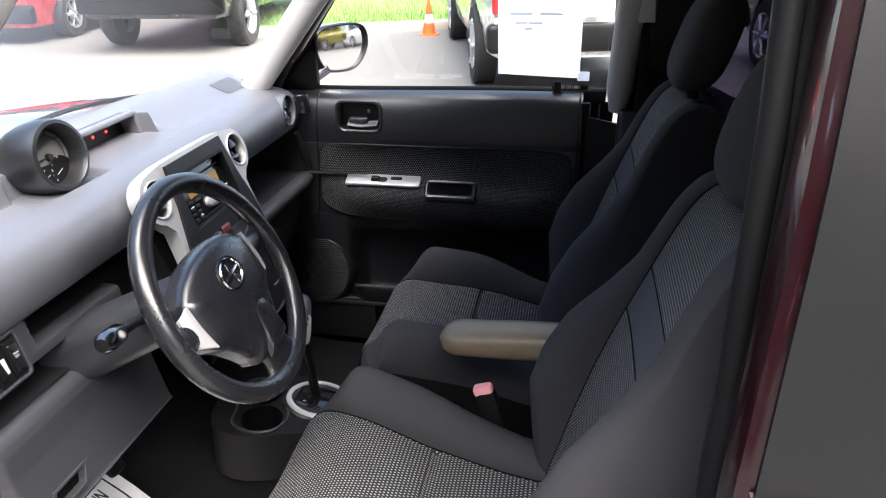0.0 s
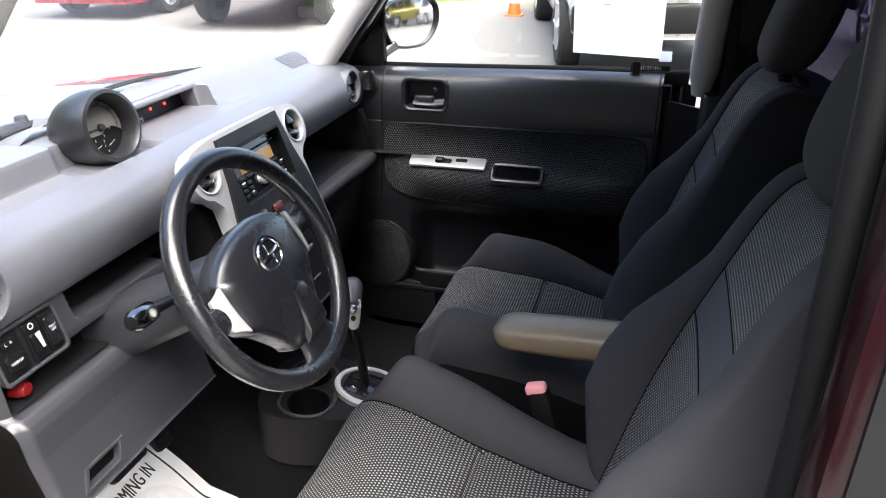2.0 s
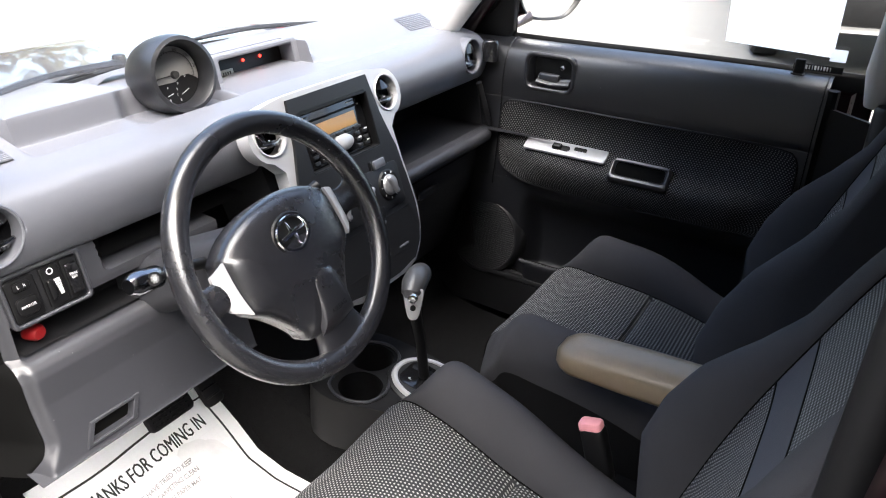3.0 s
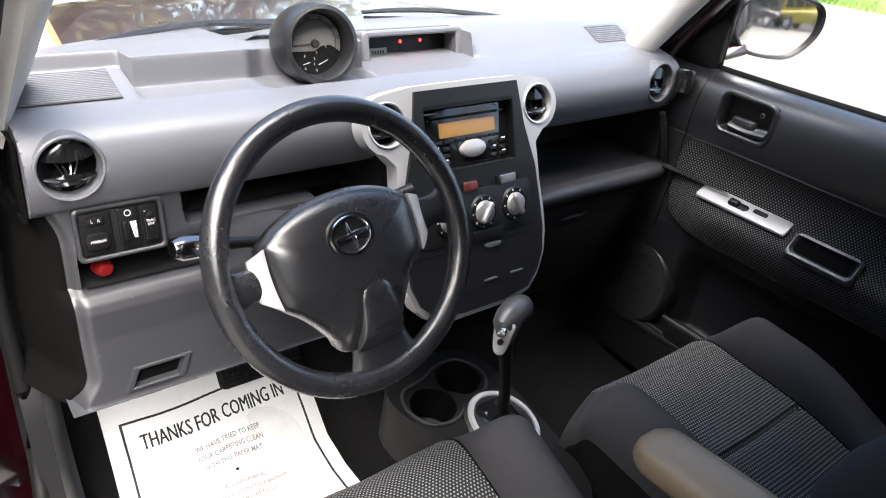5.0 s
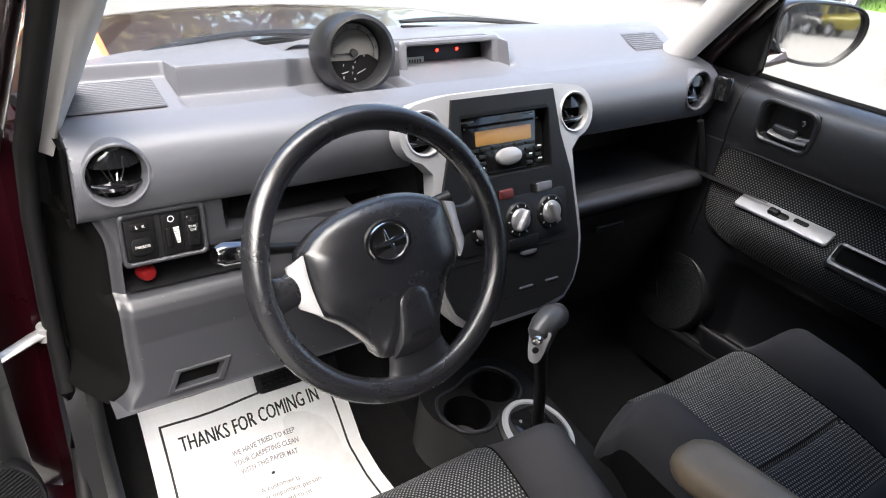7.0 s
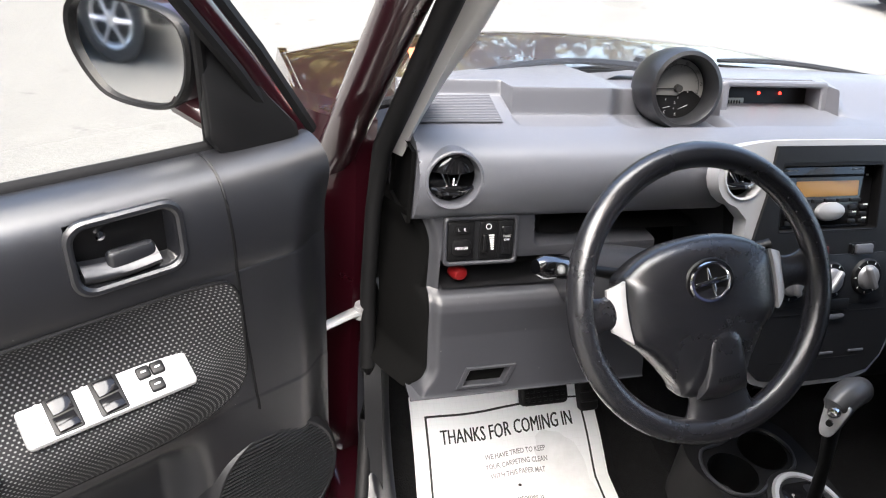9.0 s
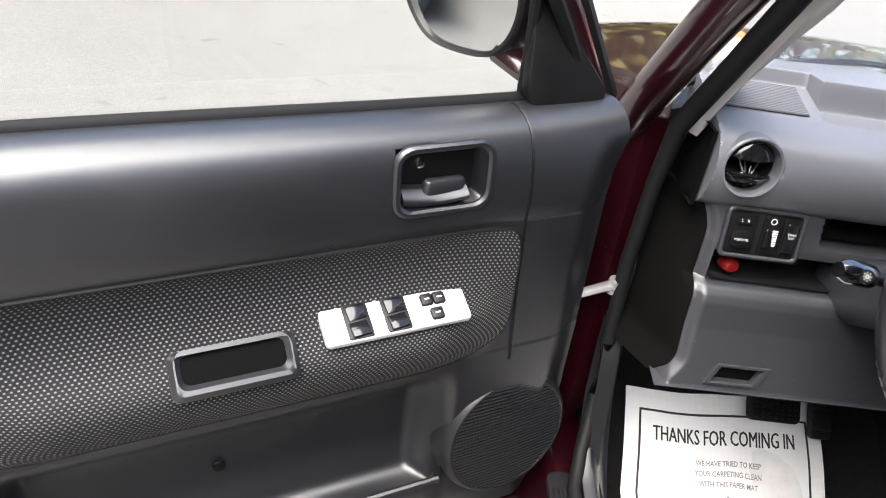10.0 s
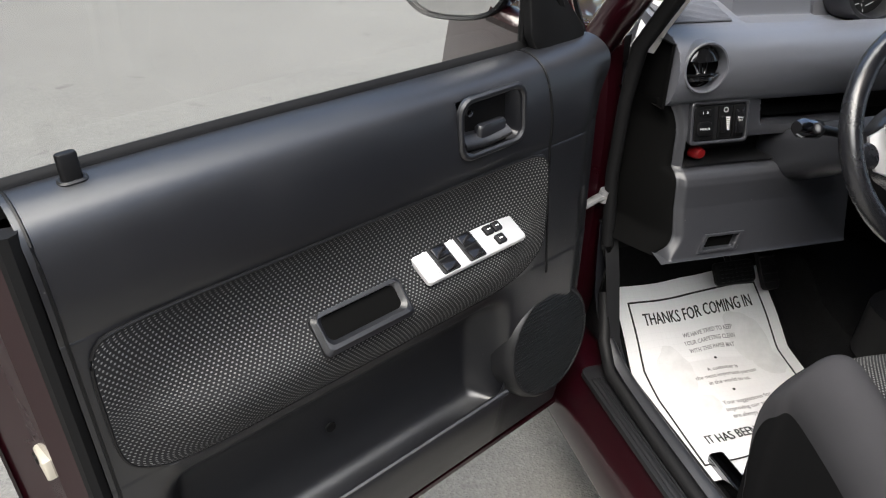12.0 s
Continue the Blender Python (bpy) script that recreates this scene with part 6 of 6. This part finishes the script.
# ---- seats ----
def build_seat(cx, which, raised):
    s = thing("front_seat", "black cloth front seat with dotted inserts, " + which, "car seat", (cx, -0.3, 0.2), "front seats")
    RUN = [(-0.56, 0.450), (-0.47, 0.462), (-0.38, 0.485), (-0.30, 0.510), (-0.22, 0.541), (-0.15, 0.565), (-0.098, 0.572), (-0.060, 0.560), (-0.038, 0.530), (-0.030, 0.48), (-0.038, 0.41), (-0.05, 0.34)]

    def cushion(q, v):
        y, z = lerp_list(RUN, v)
        if not raised:
            z -= 0.058 * smooth(-0.38, -0.08, y) * smooth(0.30, 0.50, z)
        k = abs(q)
        front = smooth(0.44, 0.66, v)
        edge = 0.165 + 0.010 * front
        if k < 0.66:
            x = edge * k / 0.66
            dz = table([(0, -0.004), (0.4, 0.0), (0.62, 0.002), (0.66, -0.005)], k)
        elif k < 0.955:
            th = math.pi - (math.pi + 0.35) * (k - 0.66) / 0.295
            x = edge + 0.052 + 0.052 * math.cos(th)
            dz = 0.084 * (1 - 0.80 * front) * (0.45 + 0.55 * smooth(0.02, 0.34, v)) * math.sin(th) if th > 0 else 0.10 * math.sin(th)
            dz -= 0.012 * front * smooth(0.68, 0.9, k)
        else:
            x, dz = edge + 0.101 - 0.006 * (k - 0.955) / 0.045, -0.034 - 0.012 * front - 0.286 * (k - 0.955) / 0.045
        seam = -0.013 * math.exp(-((y + 0.302) / 0.006) ** 2) if k < 0.66 and v < 0.5 else 0
        y -= 0.055 * front * smooth(0.6, 1.0, k)
        lumps = 0.0025 * noise.noise((cx + x * 9 * (1 if q > 0 else -1), y * 9, 3.0))
        return Vector((cx + math.copysign(x, q), y, max(z + dz + seam + lumps, 0.235)))

    bm = bmesh.new()
    sheet(bm, lambda u, v: cushion(-0.66 + 1.32 * u, v), 44, 110, uv=lambda u, v: (0.34 * u, 0.70 * v))
    part("cushion_centre", bm, SEATFAB, s, "dotted woven cloth")
    for sg in (1, -1):
        bm = bmesh.new()
        sheet(bm, lambda u, v: cushion(sg * (0.66 + 0.295 * u), v), 26, 90)
        part("cushion_bolster", bm, CLOTH, s)
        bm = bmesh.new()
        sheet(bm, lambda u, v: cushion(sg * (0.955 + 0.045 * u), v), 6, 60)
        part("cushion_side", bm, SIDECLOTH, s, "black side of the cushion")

    for sg in (1, -1):
        bm = bmesh.new()
        tube(bm, [cushion(sg * 0.66, k / 60) for k in range(61)], 0.0020, 6)
        part("cushion_seam", bm, MATTE, s)

    BACK = [(-0.520, 0.47), (-0.546, 0.55), (-0.576, 0.65), (-0.608, 0.76), (-0.642, 0.87), (-0.678, 0.97), (-0.714, 1.055), (-0.746, 1.098), (-0.786, 1.110), (-0.83, 1.09)]

    def back(q, v):
        y, z = lerp_list(BACK, v)
        k = abs(q)
        half_w = table([(0.0, 0.235), (0.12, 0.258), (0.33, 0.258), (0.42, 0.236), (0.50, 0.208), (0.60, 0.190), (0.72, 0.178), (0.84, 0.166), (0.92, 0.145), (1.0, 0.12)], v)
        seam_w = table([(0.0, 0.172), (0.3, 0.158), (0.5, 0.134), (0.7, 0.116), (0.88, 0.104), (1.0, 0.09)], v)
        lift = table([(0.0, 0.02), (0.10, 0.062), (0.20, 0.098), (0.28, 0.098), (0.36, 0.080), (0.44, 0.044), (0.52, 0.020), (0.7, 0.012), (1.0, 0.0)], v)
        if k < 0.6:
            x, fwd = seam_w * k / 0.6, lift * 0.10 * (k / 0.6) ** 3
        else:
            th = math.pi - (math.pi + 0.9) * (k - 0.6) / 0.4
            x = (seam_w + half_w) / 2 + (half_w - seam_w) / 2 * math.cos(th)
            fwd = lift * (0.10 + 0.92 * math.sin(th)) if th > 0 else lift * 0.10 + 0.16 * math.sin(th)
        return Vector((cx + math.copysign(x, q), y + fwd * 0.93, z + fwd * 0.33))

    for lo, hi, mat_, nm in ((0.0, 0.44, SEATFAB, "backrest_lower"), (0.44, 0.53, CLOTH, "backrest_band"), (0.53, 0.93, SEATFAB, "backrest_upper"), (0.93, 1.0, CLOTH, "backrest_top")):
        bm = bmesh.new()
        sheet(bm, lambda u, v: back(-0.6 + 1.2 * u, lo + (hi - lo) * v), 36, max(4, int(80 * (hi - lo))), uv=lambda u, v: (0.28 * u, 0.80 * (lo + (hi - lo) * v)))
        part(nm, bm, BANDCLOTH if nm == "backrest_band" else mat_, s, "dotted woven cloth" if mat_ is SEATFAB else "plain grey cloth band")
    for sg in (1, -1):
        bm = bmesh.new()
        sheet(bm, lambda u, v: back(sg * (0.6 + 0.4 * u), v), 30, 80)
        part("backrest_bolster", bm, CLOTH, s)
        bm = bmesh.new()
        tube(bm, [back(sg * 0.6, 0.93 * k / 40) for k in range(41)], 0.0016, 6)
        part("insert_seam", bm, MATTE, s)
    for lv in (0.44, 0.53, 0.93):
        bm = bmesh.new()
        tube(bm, [back(-0.6 + 1.2 * k / 24, lv) for k in range(25)], 0.0014, 6)
        part("cross_seam", bm, MATTE, s)
    bm = bmesh.new()
    sheet(bm, lambda u, v: Vector((cx + table([(0, 0.24), (0.42, 0.25), (0.62, 0.195), (0.85, 0.17), (1, 0.13)], v) * (2 * u - 1), -0.60 - 0.235 * v - 0.03 * math.sin(math.pi * u), 0.40 + 0.70 * v)), 10, 14, back=(0, 0.04, 0))
    part("seat_back_shell", bm, CLOTH, s)

    def rest(u, v):
        a, b = 2 * math.pi * u, math.pi * (v - 0.5)
        c, n = math.cos(b), 0.62
        pw = lambda q: math.copysign(abs(q) ** n, q)
        px, py, pz = pw(math.cos(a)) * abs(c) ** n, pw(math.sin(a)) * abs(c) ** n, pw(math.sin(b))
        return Vector((cx + 0.125 * px * (1 - 0.12 * max(pz, 0)), -0.795 - 0.03 * pz + 0.055 * py, 1.222 + 0.100 * pz))
    bm = bmesh.new()
    sheet(bm, rest, 32, 20)
    hr = part("headrest", bm, CLOTH, s)
    for sg in (1, -1):
        bm = bmesh.new()
        tube(bm, [(cx + sg * 0.065, -0.775, 1.08), (cx + sg * 0.065, -0.785, 1.18)], 0.006, 8)
        lathe(bm, [(0.013, 0.0), (0.014, 0.010), (0.007, 0.012)], Matrix.Translation((cx + sg * 0.065, -0.773, 1.112)), 12)
        part("headrest_post", bm, CHROME if sg > 0 else BLACK, hr)
    bm = bmesh.new()
    block(bm, (cx, -0.29, 0.31), (0.42, 0.46, 0.20), 0.02)
    part("seat_base", bm, BLACK, s)
    for sg in (1, -1):
        bm = bmesh.new()
        block(bm, (cx + sg * 0.236, -0.31, 0.34), (0.018, 0.47, 0.17), 0.006)
        part("side_valance", bm, DARK, s)
    for sg in (1, -1):
        bm = bmesh.new()
        block(bm, (cx + sg * 0.19, -0.22, 0.215), (0.035, 0.60, 0.03), 0.004)
        part("seat_rail", bm, STEEL, s)
    return s


driver = build_seat(-0.345, "beside the open door", True)
build_seat(0.372, "beside the shut door", False)


def arm(u, v):
    """Rounded arm rest; v runs from its nose to its root."""
    y = -0.275 - 0.30 * v
    nose = math.sqrt(max(1 - (1 - min(v / 0.16, 1)) ** 2, 0.0))
    a = 2 * math.pi * u
    c, s_ = math.cos(a), math.sin(a)
    w, h_ = 0.048 * nose, 0.034 * nose * (0.86 + 0.14 * smooth(0.1, 0.6, v))
    return Vector((0.012 + math.copysign(w * abs(c) ** 0.7, c), y, 0.652 + 0.010 * v + math.copysign(h_ * abs(s_) ** 0.7, s_)))


bm = bmesh.new()
sheet(bm, arm, 32, 30)
ar = part("armrest", bm, TAN, driver, "worn tan folding armrest")
bm = bmesh.new()
tube(bm, [arm(0.06, 0.16 + 0.8 * k / 20) + Vector((0.0005, 0, 0.002)) for k in range(21)], 0.0012, 5)
part("armrest_seam", bm, BLACK, ar)
bm = bmesh.new()
block(bm, (-0.050, -0.55, 0.65), (0.05, 0.06, 0.06), 0.008)
part("armrest_pivot", bm, BLACK, ar)
buckle = thing("belt_buckle", "black seat belt buckle with a faded red button", "belt buckle", (-0.10, -0.40, 0.5))
bm = bmesh.new()
block(bm, (-0.078, -0.398, 0.540), (0.030, 0.042, 0.10), 0.006, (-16, 0, 0))
part("housing", bm, BLACK, buckle)
bm = bmesh.new()
block(bm, (-0.078, -0.381, 0.591), (0.026, 0.040, 0.016), 0.005, (-16, 0, 0))
part("release_button", bm, PINK, buckle, "faded red release button")
bm = bmesh.new()
tube(bm, [(-0.078, -0.413, 0.51), (-0.080, -0.44, 0.42), (-0.085, -0.45, 0.34)], 0.012, 8, squash=0.5)
part("stem", bm, BLACK, buckle)

# ---- centre console and gear lever ----
console = thing("centre_console", "dark plastic centre console with twin cup holders", "console", (0.0, 0.1, 0.2))
CM = frame_of((0.0, 0.0, 0.433), (0, -0.06, 1), (0, 1, 0))
body_ = rounded([(-0.125, 0.14), (-0.10, 0.222), (0.0, 0.248), (0.10, 0.228), (0.125, 0.15), (0.115, 0.0), (0.10, -0.11), (0.06, -0.20), (-0.05, -0.20), (-0.075, -0.10), (-0.085, 0.02)], 3)
cups = [ellipse(0.047, 0.047, 28, -0.056, 0.122), ellipse(0.047, 0.047, 28, 0.036, 0.160)]
bm = bmesh.new()
holed(bm, body_, cups, CM, 0.125, base=-0.125)
part("console_body", bm, RUBBER, console)
for cx_, cy_ in ((-0.056, 0.122), (0.036, 0.160)):
    bm = bmesh.new()
    lathe(bm, [(0.0, -0.085), (0.041, -0.085), (0.0465, -0.08), (0.0465, -0.002)], CM @ Matrix.Translation((cx_, cy_, 0)), 28)
    cp = part("cup_well", bm, BLACK, console)
bm = bmesh.new()
peanut = rounded([(x - 0.006, y + 0.005) for x, y in [(-0.105, 0.125), (-0.085, 0.075), (-0.035, 0.062), (0.02, 0.09), (0.075, 0.105), (0.098, 0.15), (0.075, 0.20), (0.025, 0.205), (-0.03, 0.185), (-0.085, 0.172)]], 5)
tube(bm, [CM @ Vector((x, y, 0.003)) for x, y in peanut], 0.0035, 6, closed=True)
part("cup_rim", bm, GREY, console, "pale rim round both cup holders")
BLUE = shade("blue_paper", (0.02, 0.07, 0.16), 0.7, bump=0.0)
bm = bmesh.new()
block(bm, tuple(CM @ Vector((-0.056, 0.104, -0.070))), (0.05, 0.02, 0.012), 0.002, (10, 0, 20))
scrap = thing("paper_scrap", "small blue scrap in a cup holder", "scrap", tuple(CM @ Vector((-0.056, 0.104, -0.080))))
part("scrap_body", bm, BLUE, scrap)
GM = CM @ Matrix.Translation((0.038, 0.018, -0.005)) @ pose(0, 0, 0, 6, 0, 0) @ Matrix.Scale(0.98, 4)
bm = bmesh.new()
lathe(bm, [(0.085, -0.02), (0.080, 0.004), (0.066, 0.010), (0.0, 0.010)], GM, 40, 0.95, 1.12)
gate = part("gate_base", bm, DARK, console)
bm = bmesh.new()
lathe(bm, [(0.060, 0.009), (0.062, 0.0135), (0.069, 0.0135), (0.073, 0.008)], GM, 44, 0.95, 1.12)
part("gate_ring", bm, SILVER, gate, "silver ring round the gear gate")
bm = bmesh.new()
slab(bm, rrect(0.080, 0.12, 0.02), GM @ Matrix.Translation((0, -0.004, 0.009)), 0.003, 0.001)
part("gate_plate", bm, GLOSS, gate)
bm = bmesh.new()
slab(bm, rrect(0.018, 0.105, 0.006), GM @ Matrix.Translation((0.018, -0.004, 0.012)), 0.0015, 0.0004)
part("gate_slot", bm, BLACK, gate)
bm = moved(words("P", 0.012), GM @ Matrix.Translation((-0.022, 0.03, 0.0125)))
part("gate_letter", bm, WHITE, gate)
lever = thing("gear_lever", "black gear lever with a grey grip and silver button plate", "gear lever", (0.045, 0.02, 0.43))
bm = bmesh.new()
tube(bm, [(0.046, 0.028, 0.425), (0.038, 0.034, 0.53), (0.027, 0.039, 0.60), (0.020, 0.041, 0.64)], [0.014, 0.012, 0.0145, 0.018], 12, squash=0.8)
part("shaft", bm, BLACK, lever)
bm = bmesh.new()
tube(bm, [(-0.006, 0.028, 0.660), (-0.002, 0.030, 0.668), (0.015, 0.036, 0.678), (0.040, 0.044, 0.682), (0.062, 0.051, 0.676), (0.074, 0.055, 0.666), (0.079, 0.057, 0.658)], [0.012, 0.020, 0.0245, 0.025, 0.023, 0.016, 0.006], 18)
tube(bm, [(0.018, 0.039, 0.625), (0.022, 0.041, 0.65), (0.028, 0.043, 0.67)], [0.017, 0.021, 0.024], 14)
part("grip", bm, GRIP, lever, "smooth grey grip")
bm = bmesh.new()
bp_ = frame_of((-0.004, 0.024, 0.660), (-0.85, -0.45, 0.22))
slab(bm, rounded([(-0.017, 0.020), (0.017, 0.020), (0.017, -0.005), (0.009, -0.040), (-0.009, -0.040), (-0.017, -0.005)], 4), bp_, 0.007, 0.002, base=-0.004)
pl_ = part("button_plate", bm, SILVER, lever, "silver button plate")
bm = bmesh.new()
lathe(bm, [(0.0, 0.022), (0.008, 0.020), (0.0105, 0.014), (0.011, 0.0)], bp_ @ Matrix.Translation((0, 0.005, 0)), 18)
part("shift_button", bm, CHROME, pl_, "round chrome button")
bm = bmesh.new()
lathe(bm, [(0.0, 0.008), (0.0055, 0.007), (0.006, 0.0)], bp_ @ Matrix.Translation((0, -0.018, 0)), 14)
part("lock_button", bm, BLACK, pl_)

# ---- pedals ----
for name, px, py, pz, w, h, lab in (("brake_pedal", -0.322, 0.405, 0.435, 0.105, 0.055, "black ribbed brake pedal"), ("gas_pedal", -0.212, 0.430, 0.425, 0.045, 0.12, "black ribbed accelerator pedal")):
    p = thing(name, lab + " above the footwell carpet", "pedal", (px, py, pz))
    m = frame_of((px, py, pz), (0, -0.78, 0.62))
    bm = bmesh.new()
    slab(bm, rrect(w, h, 0.012), m, 0.014, 0.004)
    pad_ = part("pad", bm, RUBBER, p)
    bm = bmesh.new()
    for i in range(-3, 4):
        for j in range(-2, 3):
            block(bm, tuple(m @ Vector((i * w / 8, j * h / 6, 0.0145))), (w / 14, h / 10, 0.004), 0.001, (-51, 0, 0))
    part("tread", bm, RUBBER, pad_)
    bm = bmesh.new()
    tube(bm, [m @ Vector((0, 0, 0)), (px, py + 0.05, pz + 0.04), (px, py + 0.09, pz + 0.25)], 0.008, 8)
    part("pedal_arm", bm, BLACK, p)

# ---- paper mat ----
mat_thing = thing("paper_mat", "printed white paper floor mat in the footwell", "floor mat", (-0.37, 0.3, 0.22))


def mat_at(a, b, up=0.0):
    """a from -1 to 1 across, b from 0 (rear) to 1 (front)."""
    x = -0.378 + 0.010 * b + a * (0.222 - 0.012 * b)
    y = table([(0.0, 0.030), (0.412, 0.252), (0.592, 0.338), (0.75, 0.400), (0.91, 0.466), (1.0, 0.506)], b) + 0.006 * a
    curl = 0.012 * max(-a - 0.75, 0) + 0.010 * noise.noise((a * 2.2, b * 2.6, 2)) + 0.03 * max(b - 0.9, 0)
    return Vector((x, y, floor_z(y) + 0.010 + curl + up))


bm = bmesh.new()
sheet(bm, lambda u, v: mat_at(2 * u - 1, v), 44, 150, back=(0, 0, -0.001))
part("sheet", bm, PAPER, mat_thing, "white printed paper")


def mat_print(bm, a0, b0, name, ink=INK):
    """Lays flat lettering, in metres about the sheet's point (a0, b0), on the paper."""
    for v in bm.verts:
        v.co = mat_at(a0 + v.co.x / 0.21, b0 + v.co.y / 0.565, 0.0018 + v.co.z)
    part(name, bm, FADED if name == "line" else ink, mat_thing)


def strip_on(a0, b0, a1, b1, w):
    bm = bmesh.new()
    n = 30
    for k in range(n):
        f0, f1 = k / n, (k + 1) / n
        p, q = (a0 + (a1 - a0) * f0, b0 + (b1 - b0) * f0), (a0 + (a1 - a0) * f1, b0 + (b1 - b0) * f1)
        da, db = (w / 0.21, 0) if abs(b1 - b0) > abs(a1 - a0) else (0, w / 0.565)
        bm.faces.new([bm.verts.new(mat_at(x, y, 0.0012)) for x, y in (p, q, (q[0] + da, q[1] + db), (p[0] + da, p[1] + db))])
    part("border", bm, INK, mat_thing)


for w0, w in ((0.0, 0.0048),):
    strip_on(-0.86, 0.91, 0.86, 0.91, w)
    strip_on(-0.86, 0.07, 0.86, 0.07, w)
    strip_on(-0.86, 0.07, -0.86, 0.917, w)
    strip_on(0.84, 0.07, 0.84, 0.917, w)


def tall(body, size, stretch):
    bm = bmesh.new()
    for k, off in enumerate((0.0, -0.0006, 0.0006) if size > 0.03 else (0.0,)):
        b2 = words(body, size, bold=0.016 if size < 0.02 else 0.0)
        for v in b2.verts:
            v.co.x = v.co.x * stretch + off
            v.co.z = 0.0002 * k
        me_ = bpy.data.meshes.new("w")
        b2.to_mesh(me_)
        bm.from_mesh(me_)
        bpy.data.meshes.remove(me_)
        b2.free()
    return bm


mat_print(tall("THANKS FOR COMING IN", 0.048, 0.535), 0.0, 0.822, "heading")
for k, t in enumerate(("WE HAVE TRIED TO KEEP", "YOUR CARPETING CLEAN", "WITH THIS PAPER MAT")):
    mat_print(tall(t, 0.0165, 0.72), 0.04, 0.725 - 0.040 * k, "line")
for k, t in enumerate(("A customer is", "the most important person", "in the world to us.")):
    mat_print(tall(t, 0.0165, 0.9), 0.05, 0.535 - 0.036 * k, "line")
for b in (0.592, 0.412):
    bm = bmesh.new()
    bm.faces.new([bm.verts.new((0.004 * math.cos(k * 0.52), 0.004 * math.sin(k * 0.52), 0)) for k in range(12)])
    mat_print(bm, 0.03, b, "bullet")
for k, t in enumerate(("Your suggestions for", "improving our service", "are always welcome")):
    mat_print(tall(t, 0.0165, 0.9), 0.09, 0.350 - 0.036 * k, "line")
SMUDGE = shade("foot_smudge", (0.70, 0.70, 0.705), 0.85, grain=200, bump=0.05, vary=0.18, stain=30)
for a0, b0, wa, wb, tilt_ in ((-0.50, 0.56, 0.040, 0.075, 0.1), (-0.36, 0.36, 0.030, 0.032, 0.0), (0.52, 0.66, 0.044, 0.085, 0.5), (0.66, 0.52, 0.034, 0.045, 0.5)):
    bm = bmesh.new()
    rim_ = []
    for k in range(40):
        q = 2 * math.pi * k / 40
        r_ = 1 + 0.14 * noise.noise((3 * math.cos(q), 3 * math.sin(q), a0 * 9))
        px, py = wa * r_ * math.cos(q), wb * r_ * math.sin(q)
        rim_.append((px * math.cos(tilt_) - py * math.sin(tilt_), px * math.sin(tilt_) + py * math.cos(tilt_)))
    rows_ = [[bm.verts.new((x * f, y * f, -0.0008)) for x, y in rim_] for f in (1.0, 0.75, 0.5, 0.25, 0.05)]
    for p, q in zip(rows_, rows_[1:]):
        bridge(bm, p, q)
    bm.faces.new(rows_[-1])
    mat_print(bm, a0, b0, "smudge", SMUDGE)
mat_print(tall("IT HAS BEEN", 0.036, 0.62), -0.36, 0.190, "heading")
mat_print(tall("TO SE", 0.036, 0.62), -0.06, 0.122, "heading")
